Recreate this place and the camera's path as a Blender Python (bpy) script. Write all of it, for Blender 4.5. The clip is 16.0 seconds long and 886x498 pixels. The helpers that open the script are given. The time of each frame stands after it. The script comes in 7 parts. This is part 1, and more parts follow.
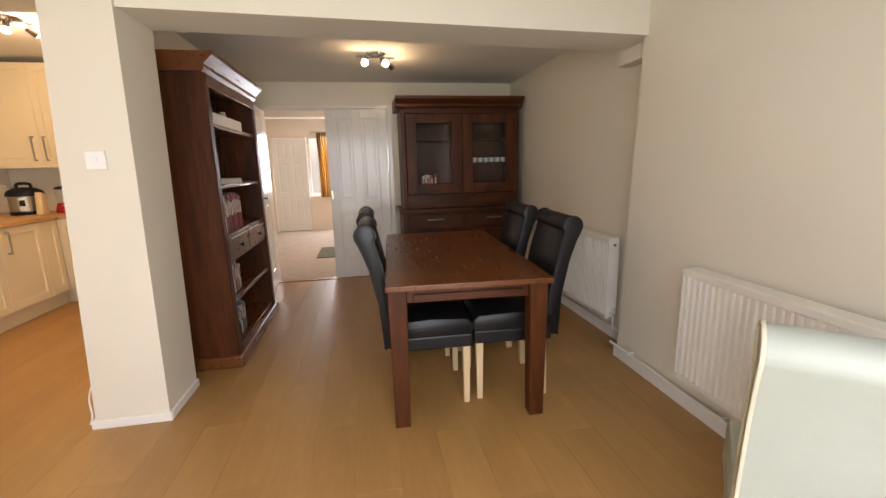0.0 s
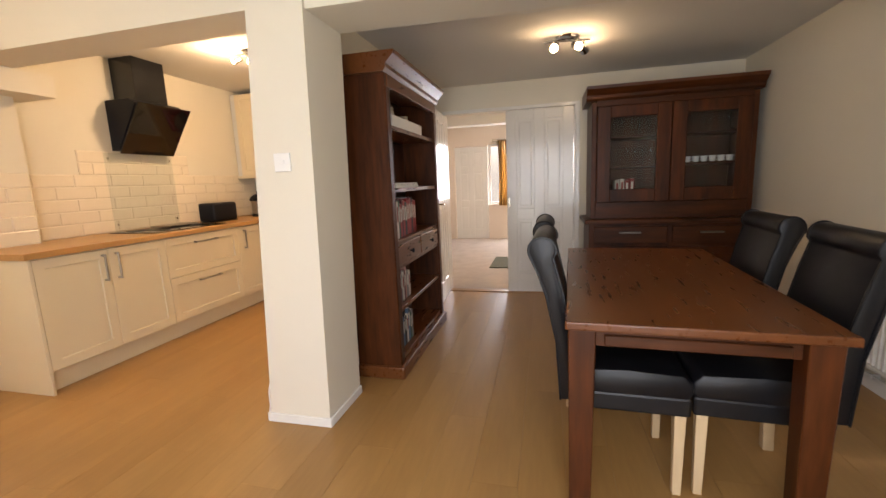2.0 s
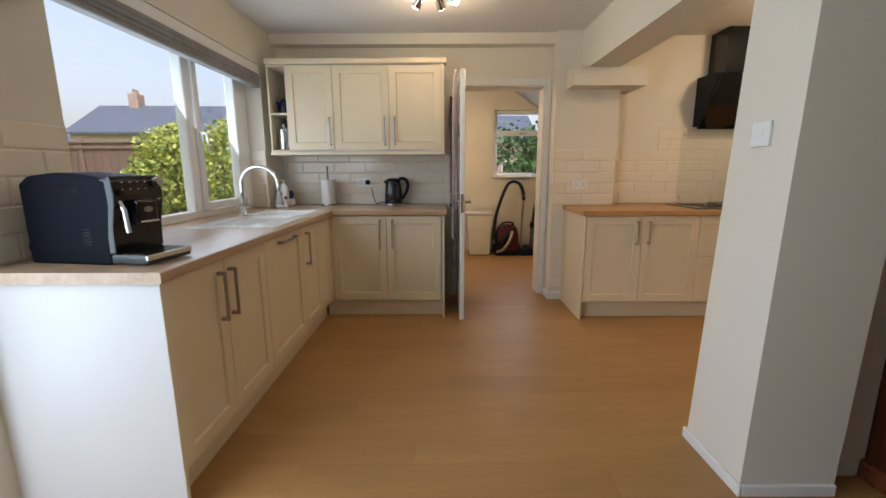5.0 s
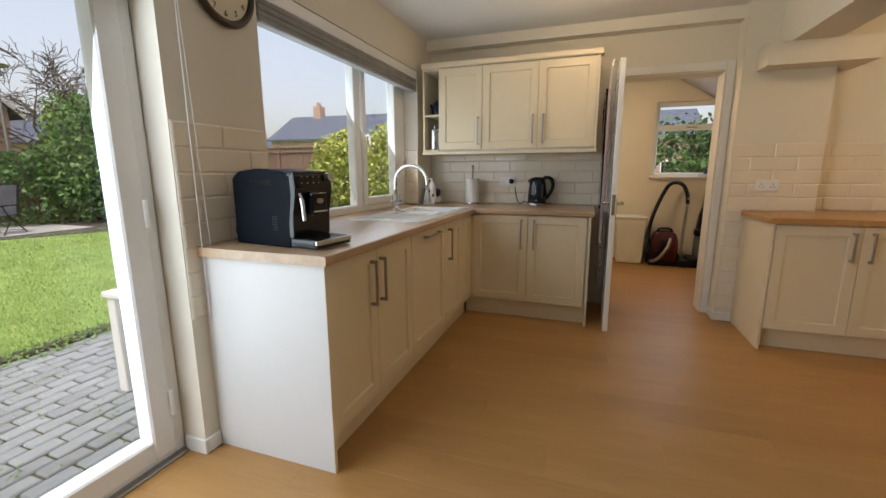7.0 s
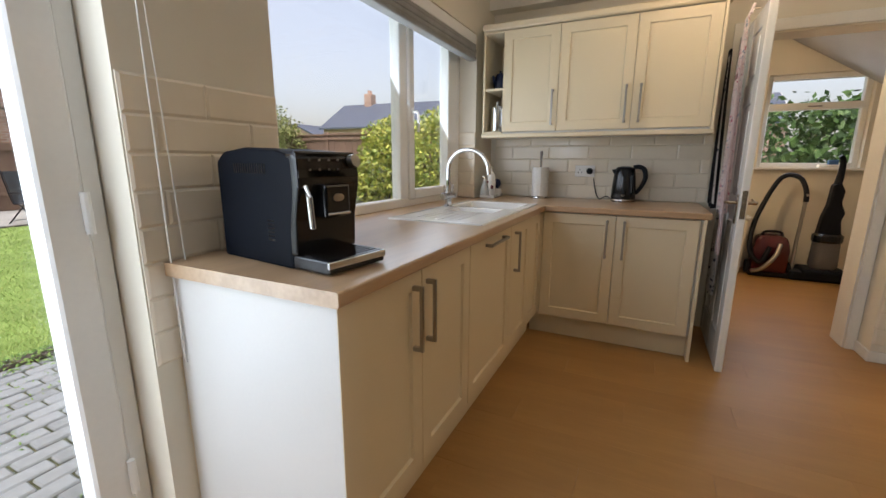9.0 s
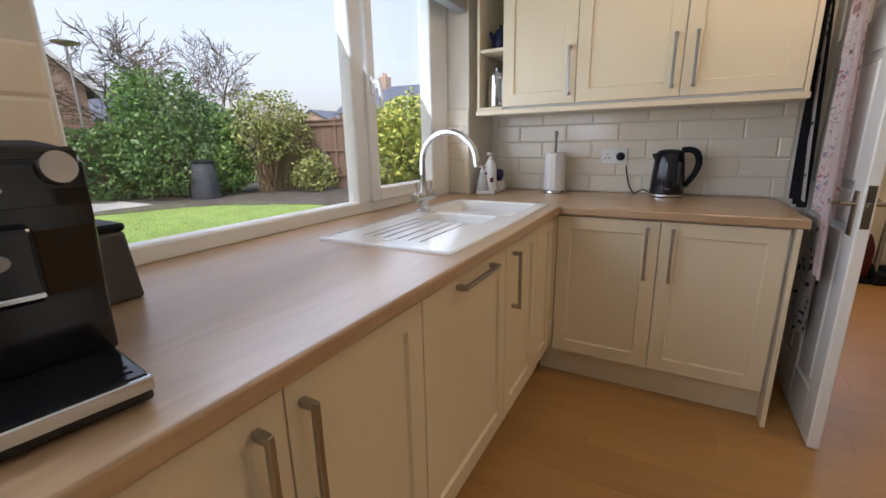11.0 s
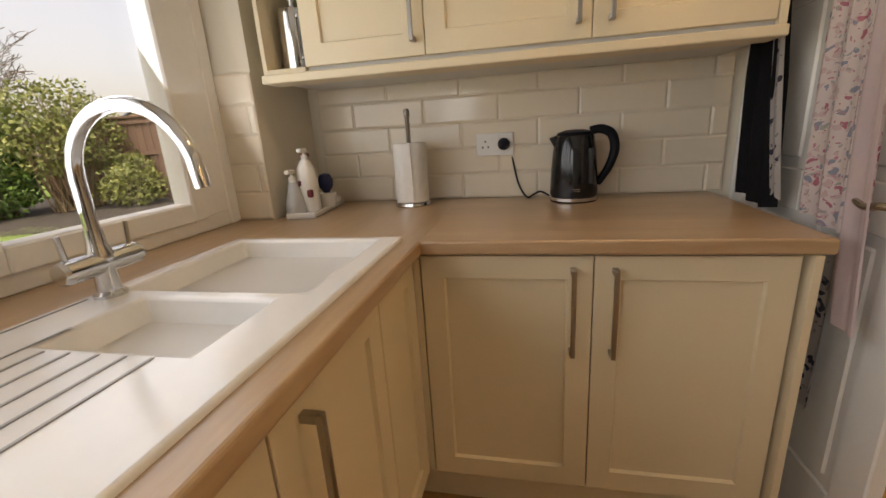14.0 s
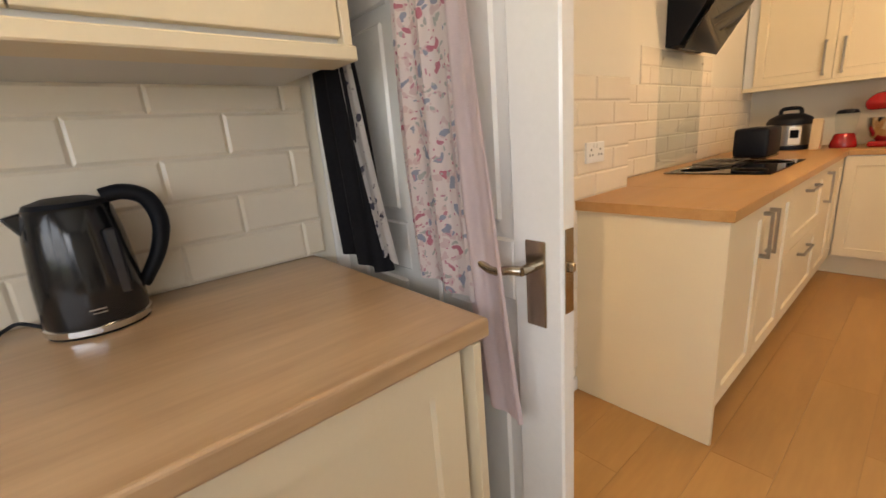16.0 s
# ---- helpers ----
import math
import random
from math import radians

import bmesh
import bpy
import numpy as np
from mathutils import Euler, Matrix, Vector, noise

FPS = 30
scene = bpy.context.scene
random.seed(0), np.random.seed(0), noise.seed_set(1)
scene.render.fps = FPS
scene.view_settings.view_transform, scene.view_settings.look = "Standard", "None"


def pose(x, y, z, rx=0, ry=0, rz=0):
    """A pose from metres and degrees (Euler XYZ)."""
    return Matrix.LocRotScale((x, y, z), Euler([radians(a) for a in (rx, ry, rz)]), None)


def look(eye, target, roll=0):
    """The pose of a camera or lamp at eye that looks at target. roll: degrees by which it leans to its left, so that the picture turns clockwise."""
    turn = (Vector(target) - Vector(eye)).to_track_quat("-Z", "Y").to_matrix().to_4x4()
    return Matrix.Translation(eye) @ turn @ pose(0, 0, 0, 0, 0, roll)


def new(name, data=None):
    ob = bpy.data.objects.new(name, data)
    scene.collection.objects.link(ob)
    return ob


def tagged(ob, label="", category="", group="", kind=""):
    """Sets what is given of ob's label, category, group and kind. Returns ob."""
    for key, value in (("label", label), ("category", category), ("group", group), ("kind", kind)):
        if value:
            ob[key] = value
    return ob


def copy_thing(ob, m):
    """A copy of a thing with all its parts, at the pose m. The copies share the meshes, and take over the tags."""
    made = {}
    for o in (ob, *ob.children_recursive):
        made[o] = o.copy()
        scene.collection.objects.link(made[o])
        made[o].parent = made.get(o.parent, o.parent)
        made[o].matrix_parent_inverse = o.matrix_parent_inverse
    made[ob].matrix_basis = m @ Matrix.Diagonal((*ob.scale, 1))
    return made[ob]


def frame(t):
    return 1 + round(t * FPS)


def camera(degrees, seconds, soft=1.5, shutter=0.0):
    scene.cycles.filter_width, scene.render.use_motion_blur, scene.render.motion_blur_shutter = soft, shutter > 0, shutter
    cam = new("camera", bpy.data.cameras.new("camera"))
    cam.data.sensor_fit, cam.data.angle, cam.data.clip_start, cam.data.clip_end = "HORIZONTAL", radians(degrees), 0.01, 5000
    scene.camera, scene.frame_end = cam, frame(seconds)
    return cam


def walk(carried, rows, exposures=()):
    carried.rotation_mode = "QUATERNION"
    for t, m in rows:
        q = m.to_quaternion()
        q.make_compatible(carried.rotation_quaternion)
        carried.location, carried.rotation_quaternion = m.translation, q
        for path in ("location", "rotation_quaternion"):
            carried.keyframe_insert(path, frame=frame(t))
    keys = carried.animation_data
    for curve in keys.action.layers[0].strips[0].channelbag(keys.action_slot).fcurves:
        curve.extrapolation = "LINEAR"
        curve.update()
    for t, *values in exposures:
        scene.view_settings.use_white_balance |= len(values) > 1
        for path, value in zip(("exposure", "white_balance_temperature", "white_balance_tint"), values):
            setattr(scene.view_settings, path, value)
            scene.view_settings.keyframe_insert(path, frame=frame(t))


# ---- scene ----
cam = camera(93.7, 16.0, soft=1.5, shutter=0.1)
PATH = [
    (0, (0.759, 0.84, 1.289), (1.105, 2.77, 0.894), -1.5),
    (0.5, (0.755, 0.859, 1.264), (0.992, 2.812, 0.903), -1.5),
    (1, (0.744, 0.912, 1.236), (0.819, 2.883, 0.905), -1.7),
    (1.5, (0.749, 1.096, 1.21), (0.58, 3.065, 0.904), -2.3),
    (2, (0.751, 1.283, 1.232), (0.271, 3.198, 0.912), -2.4),
    (2.5, (0.813, 1.472, 1.245), (-0.012, 3.261, 0.901), -2.1),
    (3, (0.862, 1.604, 1.231), (-0.338, 3.162, 0.868), -1.9),
    (3.5, (0.873, 1.737, 1.209), (-0.673, 2.95, 0.839), -1.1),
    (4, (0.898, 1.804, 1.217), (-0.903, 2.588, 0.838), -0.7),
    (4.5, (0.97, 1.902, 1.225), (-0.962, 2.256, 0.846), -0.3),
    (5, (1.063, 1.93, 1.231), (-0.902, 1.925, 0.859), -0.2),
    (5.2, (1.113, 1.944, 1.23), (-0.848, 1.821, 0.856), -0.3),
    (7.5, (0.914, 1.87, 1.209), (-0.917, 1.155, 0.839), 0.0),
    (8, (0.747, 1.753, 1.204), (-1.057, 0.979, 0.821), 0.2),
    (8.5, (0.6, 1.663, 1.194), (-1.182, 0.846, 0.796), 0.4),
    (10.8, (-0.22, 1.477, 1.199), (-1.922, 0.542, 0.72), -1.1),
    (11, (-0.297, 1.475, 1.211), (-1.997, 0.541, 0.721), -1.1),
    (11.5, (-0.441, 1.469, 1.212), (-2.148, 0.551, 0.718), -1.3),
    (12, (-0.605, 1.41, 1.196), (-2.337, 0.54, 0.699), -1.6),
    (12.5, (-0.788, 1.356, 1.203), (-2.539, 0.535, 0.693), -2.1),
    (13, (-0.97, 1.343, 1.2), (-2.747, 0.583, 0.683), -2.8),
    (13.5, (-1.149, 1.323, 1.192), (-2.978, 0.711, 0.663), -2.9),
    (14, (-1.288, 1.298, 1.184), (-3.168, 0.888, 0.639), -3.6),
    (14.5, (-1.452, 1.273, 1.196), (-3.367, 1.162, 0.628), -4.3),
    (15, (-1.606, 1.329, 1.193), (-3.499, 1.643, 0.63), -4.6),
    (15.5, (-1.727, 1.423, 1.197), (-3.488, 2.206, 0.664), -4.5),
    (16, (-1.846, 1.486, 1.207), (-3.332, 2.724, 0.697), -4.8),
]
walk(cam, [(t, look(eye, target, roll)) for t, eye, target, roll in PATH],
     exposures=[(0.0, 1.22, 7500, 22), (1.0, 1.2, 7900, 21), (2.5, 1.28, 7000, 22), (4.0, 1.2, 6000, 23), (4.5, 0.78, 5900, 19), (5.0, 0.50, 6200, 15), (8.0, 0.36, 6700, 15), (11.0, 0.66, 6200, 19), (12.5, 0.55, 6500, 18), (13.5, 0.50, 7100, 19), (14.0, 0.50, 7900, 20), (15.0, 0.96, 8300, 23), (15.5, 1.1, 7800, 20), (16.0, 1.14, 7300, 18)])

# world, sun, lamps
world = bpy.data.worlds.new("sky")
scene.world = world
world.use_nodes = True
wn = world.node_tree.nodes
sky = wn.new("ShaderNodeTexSky")
sky.sky_type = 'NISHITA'
sky.sun_disc = False
sky.sun_elevation = radians(66)
sky.sun_rotation = radians(80)
sky.air_density, sky.dust_density, sky.ozone_density = 1.0, 6.0, 1.0
wn["Background"].inputs[1].default_value = 0.15
# bright thin cloud over the whole sky
cloud = wn.new("ShaderNodeMix")
cloud.data_type, cloud.blend_type = 'RGBA', 'ADD'
cloud.inputs[0].default_value = 1.0
cloud.inputs[7].default_value = (2.2, 2.1, 2.0, 1)
world.node_tree.links.new(sky.outputs[0], cloud.inputs[6])
world.node_tree.links.new(cloud.outputs[2], wn["Background"].inputs[0])

sun_data = bpy.data.lights.new("sun", 'SUN')
sun_data.energy, sun_data.angle, sun_data.color = 1.5, radians(30), (1.0, 0.96, 0.9)
sun = new("sun", sun_data)
sun.matrix_world = look((6, 1, 14), (0, 0, 0))


def area(name, eye, target, sx, sy, power, color):
    d = bpy.data.lights.new(name, 'AREA')
    d.shape, d.size, d.size_y, d.energy, d.color = 'RECTANGLE', sx, sy, power, color
    ob = new(name, d)
    ob.matrix_world = look(eye, target)
    return ob


DAY = (0.74, 0.87, 1.0)
area("daylight_kitchen_window", (-1.62, 0.30, 1.50), (-1.9, 2.2, 2.5), 1.8, 0.95, 8.5, DAY)
area("daylight_patio_door", (0.75, 0.27, 1.05), (0.35, 2.2, 0.55), 1.6, 1.8, 32, DAY)
area("daylight_utility_window", (-5.36, 3.05, 1.6), (-4.0, 2.9, 1.2), 0.7, 0.6, 3, DAY)
area("daylight_hall_window", (0.2, 9.95, 1.4), (0.0, 7.0, 0.8), 0.6, 1.1, 40, DAY)
WARM = (1.0, 0.76, 0.48)


def bulb(name, p, power, r=0.03):
    d = bpy.data.lights.new(name, 'POINT')
    d.energy, d.color, d.shadow_soft_size = power, WARM, r
    ob = new(name, d)
    ob.location = p
    return ob


# ---- materials ----
def mat(name, color, rough=0.5, metal=0.0, var=0.06, scale=4.0, fine=60.0, bump=0.0, spec=0.5, color2=None, coat=0.0, stretch=(1, 1, 1), detail=4.0, per_object=0.0):
    """Base colour broken up at a coarse and a fine scale, with matching roughness and relief."""
    m = bpy.data.materials.new(name)
    m.use_nodes = True
    n, l = m.node_tree.nodes, m.node_tree.links
    b = n["Principled BSDF"]
    b.inputs["Roughness"].default_value = rough
    b.inputs["Metallic"].default_value = metal
    b.inputs["Specular IOR Level"].default_value = spec
    b.inputs["Coat Weight"].default_value = coat
    b.inputs["Coat Roughness"].default_value = 0.3
    tc = n.new("ShaderNodeTexCoord")
    mp = n.new("ShaderNodeMapping")
    mp.inputs["Scale"].default_value = stretch
    l.new(tc.outputs["Object"], mp.inputs["Vector"])
    big = n.new("ShaderNodeTexNoise")
    big.inputs["Scale"].default_value = scale
    big.inputs["Detail"].default_value = detail
    l.new(mp.outputs[0], big.inputs["Vector"])
    small = n.new("ShaderNodeTexNoise")
    small.inputs["Scale"].default_value = fine
    small.inputs["Detail"].default_value = 3
    l.new(mp.outputs[0], small.inputs["Vector"])
    mix = n.new("ShaderNodeMix")
    mix.data_type = 'FLOAT'
    mix.inputs[0].default_value = 0.35
    l.new(big.outputs["Fac"], mix.inputs[2])
    l.new(small.outputs["Fac"], mix.inputs[3])
    fac = mix.outputs[0]
    if per_object:
        inf = n.new("ShaderNodeObjectInfo")
        add = n.new("ShaderNodeMath")
        add.operation = 'MULTIPLY_ADD'
        add.inputs[1].default_value = per_object
        l.new(inf.outputs["Random"], add.inputs[0])
        l.new(fac, add.inputs[2])
        fac = add.outputs[0]
    ramp = n.new("ShaderNodeValToRGB")
    c2 = color2 if color2 else tuple(c * (1 - 2.2 * var) for c in color)
    ramp.color_ramp.elements[0].position, ramp.color_ramp.elements[1].position = 0.32, 0.68 + per_object
    ramp.color_ramp.elements[0].color = (*c2, 1)
    ramp.color_ramp.elements[1].color = (*color, 1)
    l.new(fac, ramp.inputs[0])
    l.new(ramp.outputs[0], b.inputs["Base Color"])
    rr = n.new("ShaderNodeMapRange")
    rr.inputs["To Min"].default_value = max(0.02, rough * 0.85)
    rr.inputs["To Max"].default_value = min(1.0, rough * 1.2)
    l.new(small.outputs["Fac"], rr.inputs[0])
    l.new(rr.outputs[0], b.inputs["Roughness"])
    if bump:
        bp = n.new("ShaderNodeBump")
        bp.inputs["Strength"].default_value = bump
        bp.inputs["Distance"].default_value = 0.004
        l.new(mix.outputs[0], bp.inputs["Height"])
        l.new(bp.outputs[0], b.inputs["Normal"])
    return m


def wood(name, light, dark, rough, along='Y', scale=1.0, coat=0.0, per_object=0.0, spec=0.5):
    st = {'X': (0.12, 1, 1), 'Y': (1, 0.12, 1), 'Z': (1, 1, 0.12)}[along]
    st = tuple(s * scale for s in st)
    return mat(name, light, rough, 0, 0.1, 9.0, 55.0, 0.06, spec, dark, coat, st, 6.0, per_object)


def glass(name, tint=(0.96, 0.98, 0.98)):
    """Thin clear glass: see-through, with gloss that grows at grazing angles."""
    m = bpy.data.materials.new(name)
    m.use_nodes = True
    n, l = m.node_tree.nodes, m.node_tree.links
    n.remove(n["Principled BSDF"])
    tr, gl, mx, lw = n.new("ShaderNodeBsdfTransparent"), n.new("ShaderNodeBsdfGlossy"), n.new("ShaderNodeMixShader"), n.new("ShaderNodeLayerWeight")
    tr.inputs[0].default_value = (*tint, 1)
    gl.inputs["Roughness"].default_value = 0.02
    pw, sc = n.new("ShaderNodeMath"), n.new("ShaderNodeMath")
    pw.operation, sc.operation = 'POWER', 'MULTIPLY_ADD'
    pw.inputs[1].default_value = 4.0
    sc.inputs[1].default_value, sc.inputs[2].default_value = 0.45, 0.03
    l.new(lw.outputs["Facing"], pw.inputs[0])
    l.new(pw.outputs[0], sc.inputs[0])
    l.new(sc.outputs[0], mx.inputs[0])
    l.new(tr.outputs[0], mx.inputs[1])
    l.new(gl.outputs[0], mx.inputs[2])
    l.new(mx.outputs[0], n["Material Output"].inputs[0])
    return m


def glow(name, color, power):
    m = bpy.data.materials.new(name)
    m.use_nodes = True
    b = m.node_tree.nodes["Principled BSDF"]
    b.inputs["Base Color"].default_value = (*color, 1)
    b.inputs["Emission Color"].default_value = (*color, 1)
    b.inputs["Emission Strength"].default_value = power
    return m


WALL = mat("wall_paint_cream", (0.74, 0.69, 0.58), 0.75, var=0.02, scale=1.5, fine=180, bump=0.05, spec=0.3)
CEIL = mat("ceiling_paint_white", (0.74, 0.72, 0.67), 0.85, var=0.02, scale=1.2, fine=150, bump=0.06, spec=0.2)
GLOSS = mat("gloss_white_paint", (0.80, 0.79, 0.75), 0.16, var=0.03, scale=3, fine=90, bump=0.02)
UPVC = mat("white_upvc", (0.82, 0.82, 0.80), 0.3, var=0.03, scale=3, fine=60)
OAK = wood("oak_laminate_plank", (0.44, 0.245, 0.083), (0.32, 0.163, 0.052), 0.40, 'Y', 1.0, 0.0, 0.2)
JOINT = mat("plank_joint_brown", (0.30, 0.17, 0.08), 0.7)
CREAM = mat("cream_cabinet_foil", (0.72, 0.615, 0.43), 0.38, var=0.02, scale=2, fine=120, bump=0.01)
CARCASS = mat("white_carcass_board", (0.64, 0.63, 0.60), 0.4, var=0.02, scale=2, fine=100)
TOPW = wood("light_oak_worktop", (0.52, 0.355, 0.21), (0.34, 0.21, 0.108), 0.36, 'X', 1.3, 0.5, 0.0, 0.6)
TOPW_Y = wood("light_oak_worktop_y", (0.52, 0.355, 0.21), (0.34, 0.21, 0.108), 0.36, 'Y', 1.3, 0.5, 0.0, 0.6)
TOPB = wood("golden_oak_worktop", (0.50, 0.28, 0.11), (0.38, 0.19, 0.06), 0.36, 'Y', 1.0)
TILE = mat("white_metro_tile_glaze", (0.80, 0.715, 0.58), 0.12, var=0.025, scale=5, fine=40, bump=0.03, per_object=0.15)
GROUT = mat("cream_grout", (0.76, 0.69, 0.57), 0.85, var=0.06, scale=12, fine=90)
DARK = wood("dark_mahogany_stain", (0.115, 0.031, 0.007), (0.016, 0.0045, 0.0015), 0.40, 'Z', 0.8, 0.0, 0.0, 0.25)
DARK_X = wood("dark_mahogany_stain_x", (0.118, 0.034, 0.009), (0.020, 0.006, 0.002), 0.36, 'X', 0.8, 0.0, 0.0, 0.25)
DARK_Y = mat("dark_mahogany_stain_y", (0.160, 0.050, 0.013), 0.28, 0, 0.1, 9.0, 55.0, 0.0, 0.45, (0.100, 0.030, 0.008), 0.0, (0.8, 0.1, 0.8), 6.0)
BEECH = wood("pale_beech", (0.66, 0.50, 0.30), (0.55, 0.39, 0.22), 0.45, 'Z')
LEATHER = mat("black_leather", (0.009, 0.009, 0.011), 0.36, var=0.2, scale=9, fine=220, bump=0.25, spec=0.35)
CREAML = mat("cream_leather", (0.37, 0.40, 0.345), 0.45, var=0.04, scale=9, fine=220, bump=0.2)
PIPING = mat("yellowed_cream_piping", (0.60, 0.56, 0.42), 0.5, var=0.05)
CHROME = mat("polished_chrome", (0.66, 0.66, 0.66), 0.12, 1.0, 0.03, 6, 50)
STEEL = mat("brushed_steel", (0.40, 0.38, 0.35), 0.3, 1.0, 0.06, 5, 120, stretch=(1, 1, 0.1))
BRASS = mat("worn_nickel_brass", (0.52, 0.46, 0.37), 0.22, 1.0, 0.08, 8, 70)
BLACKP = mat("gloss_black_plastic", (0.010, 0.011, 0.013), 0.14, var=0.2, scale=5, fine=80)
BLACKM = mat("satin_black_plastic", (0.007, 0.009, 0.014), 0.45, var=0.2, scale=5, fine=160, bump=0.05, spec=0.2)
HOODG = mat("black_hood_glass", (0.006, 0.006, 0.006), 0.06, var=0.2)
WHITEP = mat("white_plastic", (0.80, 0.79, 0.76), 0.3, var=0.02)
CERAMIC = mat("white_ceramic_sink", (0.82, 0.82, 0.80), 0.16, var=0.02, scale=3, fine=50)
RADW = mat("white_radiator_enamel", (0.80, 0.78, 0.72), 0.35, var=0.03)
PAPER = mat("white_paper_towel", (0.83, 0.81, 0.77), 0.9, var=0.04, scale=30, fine=200, bump=0.3)
CARPET = mat("beige_carpet", (0.50, 0.42, 0.36), 0.95, var=0.08, scale=6, fine=300, bump=0.5, spec=0.1)
RUG = mat("olive_mat", (0.10, 0.10, 0.05), 0.95, var=0.2, scale=20, fine=200, bump=0.4)
GLASS = glass("window_glass")
CLEAR = glass("clear_glass", (0.93, 0.95, 0.95))
BULBG = glow("lit_bulb", (1.0, 0.75, 0.42), 22.0)
GREYB = mat("grey_fabric_blind", (0.30, 0.30, 0.29), 0.85, var=0.12, scale=8, fine=160, bump=0.2)


# ---- building helpers ----
def thing(name, x, y, z, label, category, rz=0.0, group="", kind=""):
    e = new(name)
    e.empty_display_size = 0.1
    e.matrix_world = pose(x, y, z, 0, 0, rz)
    return tagged(e, label, category, group, kind)


def part(name, bm, material, parent=None, label="", smooth=False):
    me = bpy.data.meshes.new(name)
    bm.to_mesh(me)
    bm.free()
    me.materials.append(material)
    if smooth:
        for p in me.polygons:
            p.use_smooth = True
        me.set_sharp_from_angle(angle=radians(40))
    ob = new(name, me)
    if parent:
        ob.parent = parent
    if label:
        ob["label"] = label
    return ob


def cube(x0, x1, y0, y1, z0, z1, bevel=0.0, seg=1, bm=None):
    b = bmesh.new()
    bmesh.ops.create_cube(b, size=1)
    for v in b.verts:
        v.co = Vector(((x0 + x1) / 2 + v.co.x * (x1 - x0), (y0 + y1) / 2 + v.co.y * (y1 - y0), (z0 + z1) / 2 + v.co.z * (z1 - z0)))
    if bevel:
        bmesh.ops.bevel(b, geom=b.edges[:], offset=bevel, segments=seg, affect='EDGES', profile=0.5)
    if bm is None:
        return b
    join(bm, b)
    return bm


def soft_slab(x0, x1, y0, y1, z0, z1, r, keep):
    """A slab whose edges are rounded only where keep(midpoint) is true."""
    b = cube(x0, x1, y0, y1, z0, z1)
    pick = [e for e in b.edges if keep((e.verts[0].co + e.verts[1].co) / 2)]
    bmesh.ops.bevel(b, geom=pick, offset=r, segments=3, affect='EDGES', profile=0.5)
    return b


def join(bm, other, m=None):
    """Adds other's geometry to bm."""
    if m is not None:
        other.transform(m)
    me = bpy.data.meshes.new("tmp")
    other.to_mesh(me)
    other.free()
    bm.from_mesh(me)
    bpy.data.meshes.remove(me)
    return bm


def rod(p, q, r, r2=None, n=12, bm=None):
    """A capped cylinder or cone from p to q."""
    p, q = Vector(p), Vector(q)
    b = bmesh.new()
    bmesh.ops.create_cone(b, cap_ends=True, segments=n, radius1=r, radius2=r if r2 is None else r2, depth=(q - p).length)
    b.transform(Matrix.Translation((p + q) / 2) @ (q - p).to_track_quat('Z', 'Y').to_matrix().to_4x4())
    if bm is None:
        return b
    join(bm, b)
    return bm


def lathe(profile, n=24, bm=None, at=(0, 0, 0)):
    """A solid of revolution about z from (radius, height) pairs."""
    b = bmesh.new()
    rings = []
    for r, z in profile:
        rings.append([b.verts.new((at[0] + max(r, 1e-4) * math.cos(2 * math.pi * i / n), at[1] + max(r, 1e-4) * math.sin(2 * math.pi * i / n), at[2] + z)) for i in range(n)])
    for a, c in zip(rings, rings[1:]):
        for i in range(n):
            b.faces.new((a[i], a[(i + 1) % n], c[(i + 1) % n], c[i]))
    b.faces.new(rings[0][::-1])
    b.faces.new(rings[-1])
    bmesh.ops.recalc_face_normals(b, faces=b.faces[:])
    if bm is None:
        return b
    join(bm, b)
    return bm


def tube(points, r, n=10, bm=None):
    """A round bar along a smooth line of points."""
    b = bmesh.new()
    pts = [Vector(p) for p in points]
    if 4 <= len(pts) <= 10:
        rad = list(r) if isinstance(r, (list, tuple)) else [r] * len(pts)
        out, ro = [], []
        for i in range(len(pts) - 1):
            p0, p1, p2, p3 = pts[max(i - 1, 0)], pts[i], pts[i + 1], pts[min(i + 2, len(pts) - 1)]
            for k in range(5):
                t = k / 5
                out.append(0.5 * (2 * p1 + (p2 - p0) * t + (2 * p0 - 5 * p1 + 4 * p2 - p3) * t * t + (3 * p1 - p0 - 3 * p2 + p3) * t ** 3))
                ro.append(rad[i] + (rad[i + 1] - rad[i]) * t)
        pts, r = out + [pts[-1]], ro + [rad[-1]]
    rings = []
    up = Vector((0.13, 0.21, 0.97))
    for i, p in enumerate(pts):
        d = (pts[min(i + 1, len(pts) - 1)] - pts[max(i - 1, 0)]).normalized()
        s = d.cross(up)
        if s.length < 0.05:
            s = d.cross(Vector((1, 0, 0)))
        s.normalize()
        u = s.cross(d).normalized()
        up = u
        rr = r[i] if isinstance(r, (list, tuple)) else r
        rings.append([b.verts.new(p + s * rr * math.cos(2 * math.pi * k / n) + u * rr * math.sin(2 * math.pi * k / n)) for k in range(n)])
    for a, c in zip(rings, rings[1:]):
        for k in range(n):
            b.faces.new((a[k], a[(k + 1) % n], c[(k + 1) % n], c[k]))
    b.faces.new(rings[0][::-1])
    b.faces.new(rings[-1])
    bmesh.ops.recalc_face_normals(b, faces=b.faces[:])
    if bm is None:
        return b
    join(bm, b)
    return bm


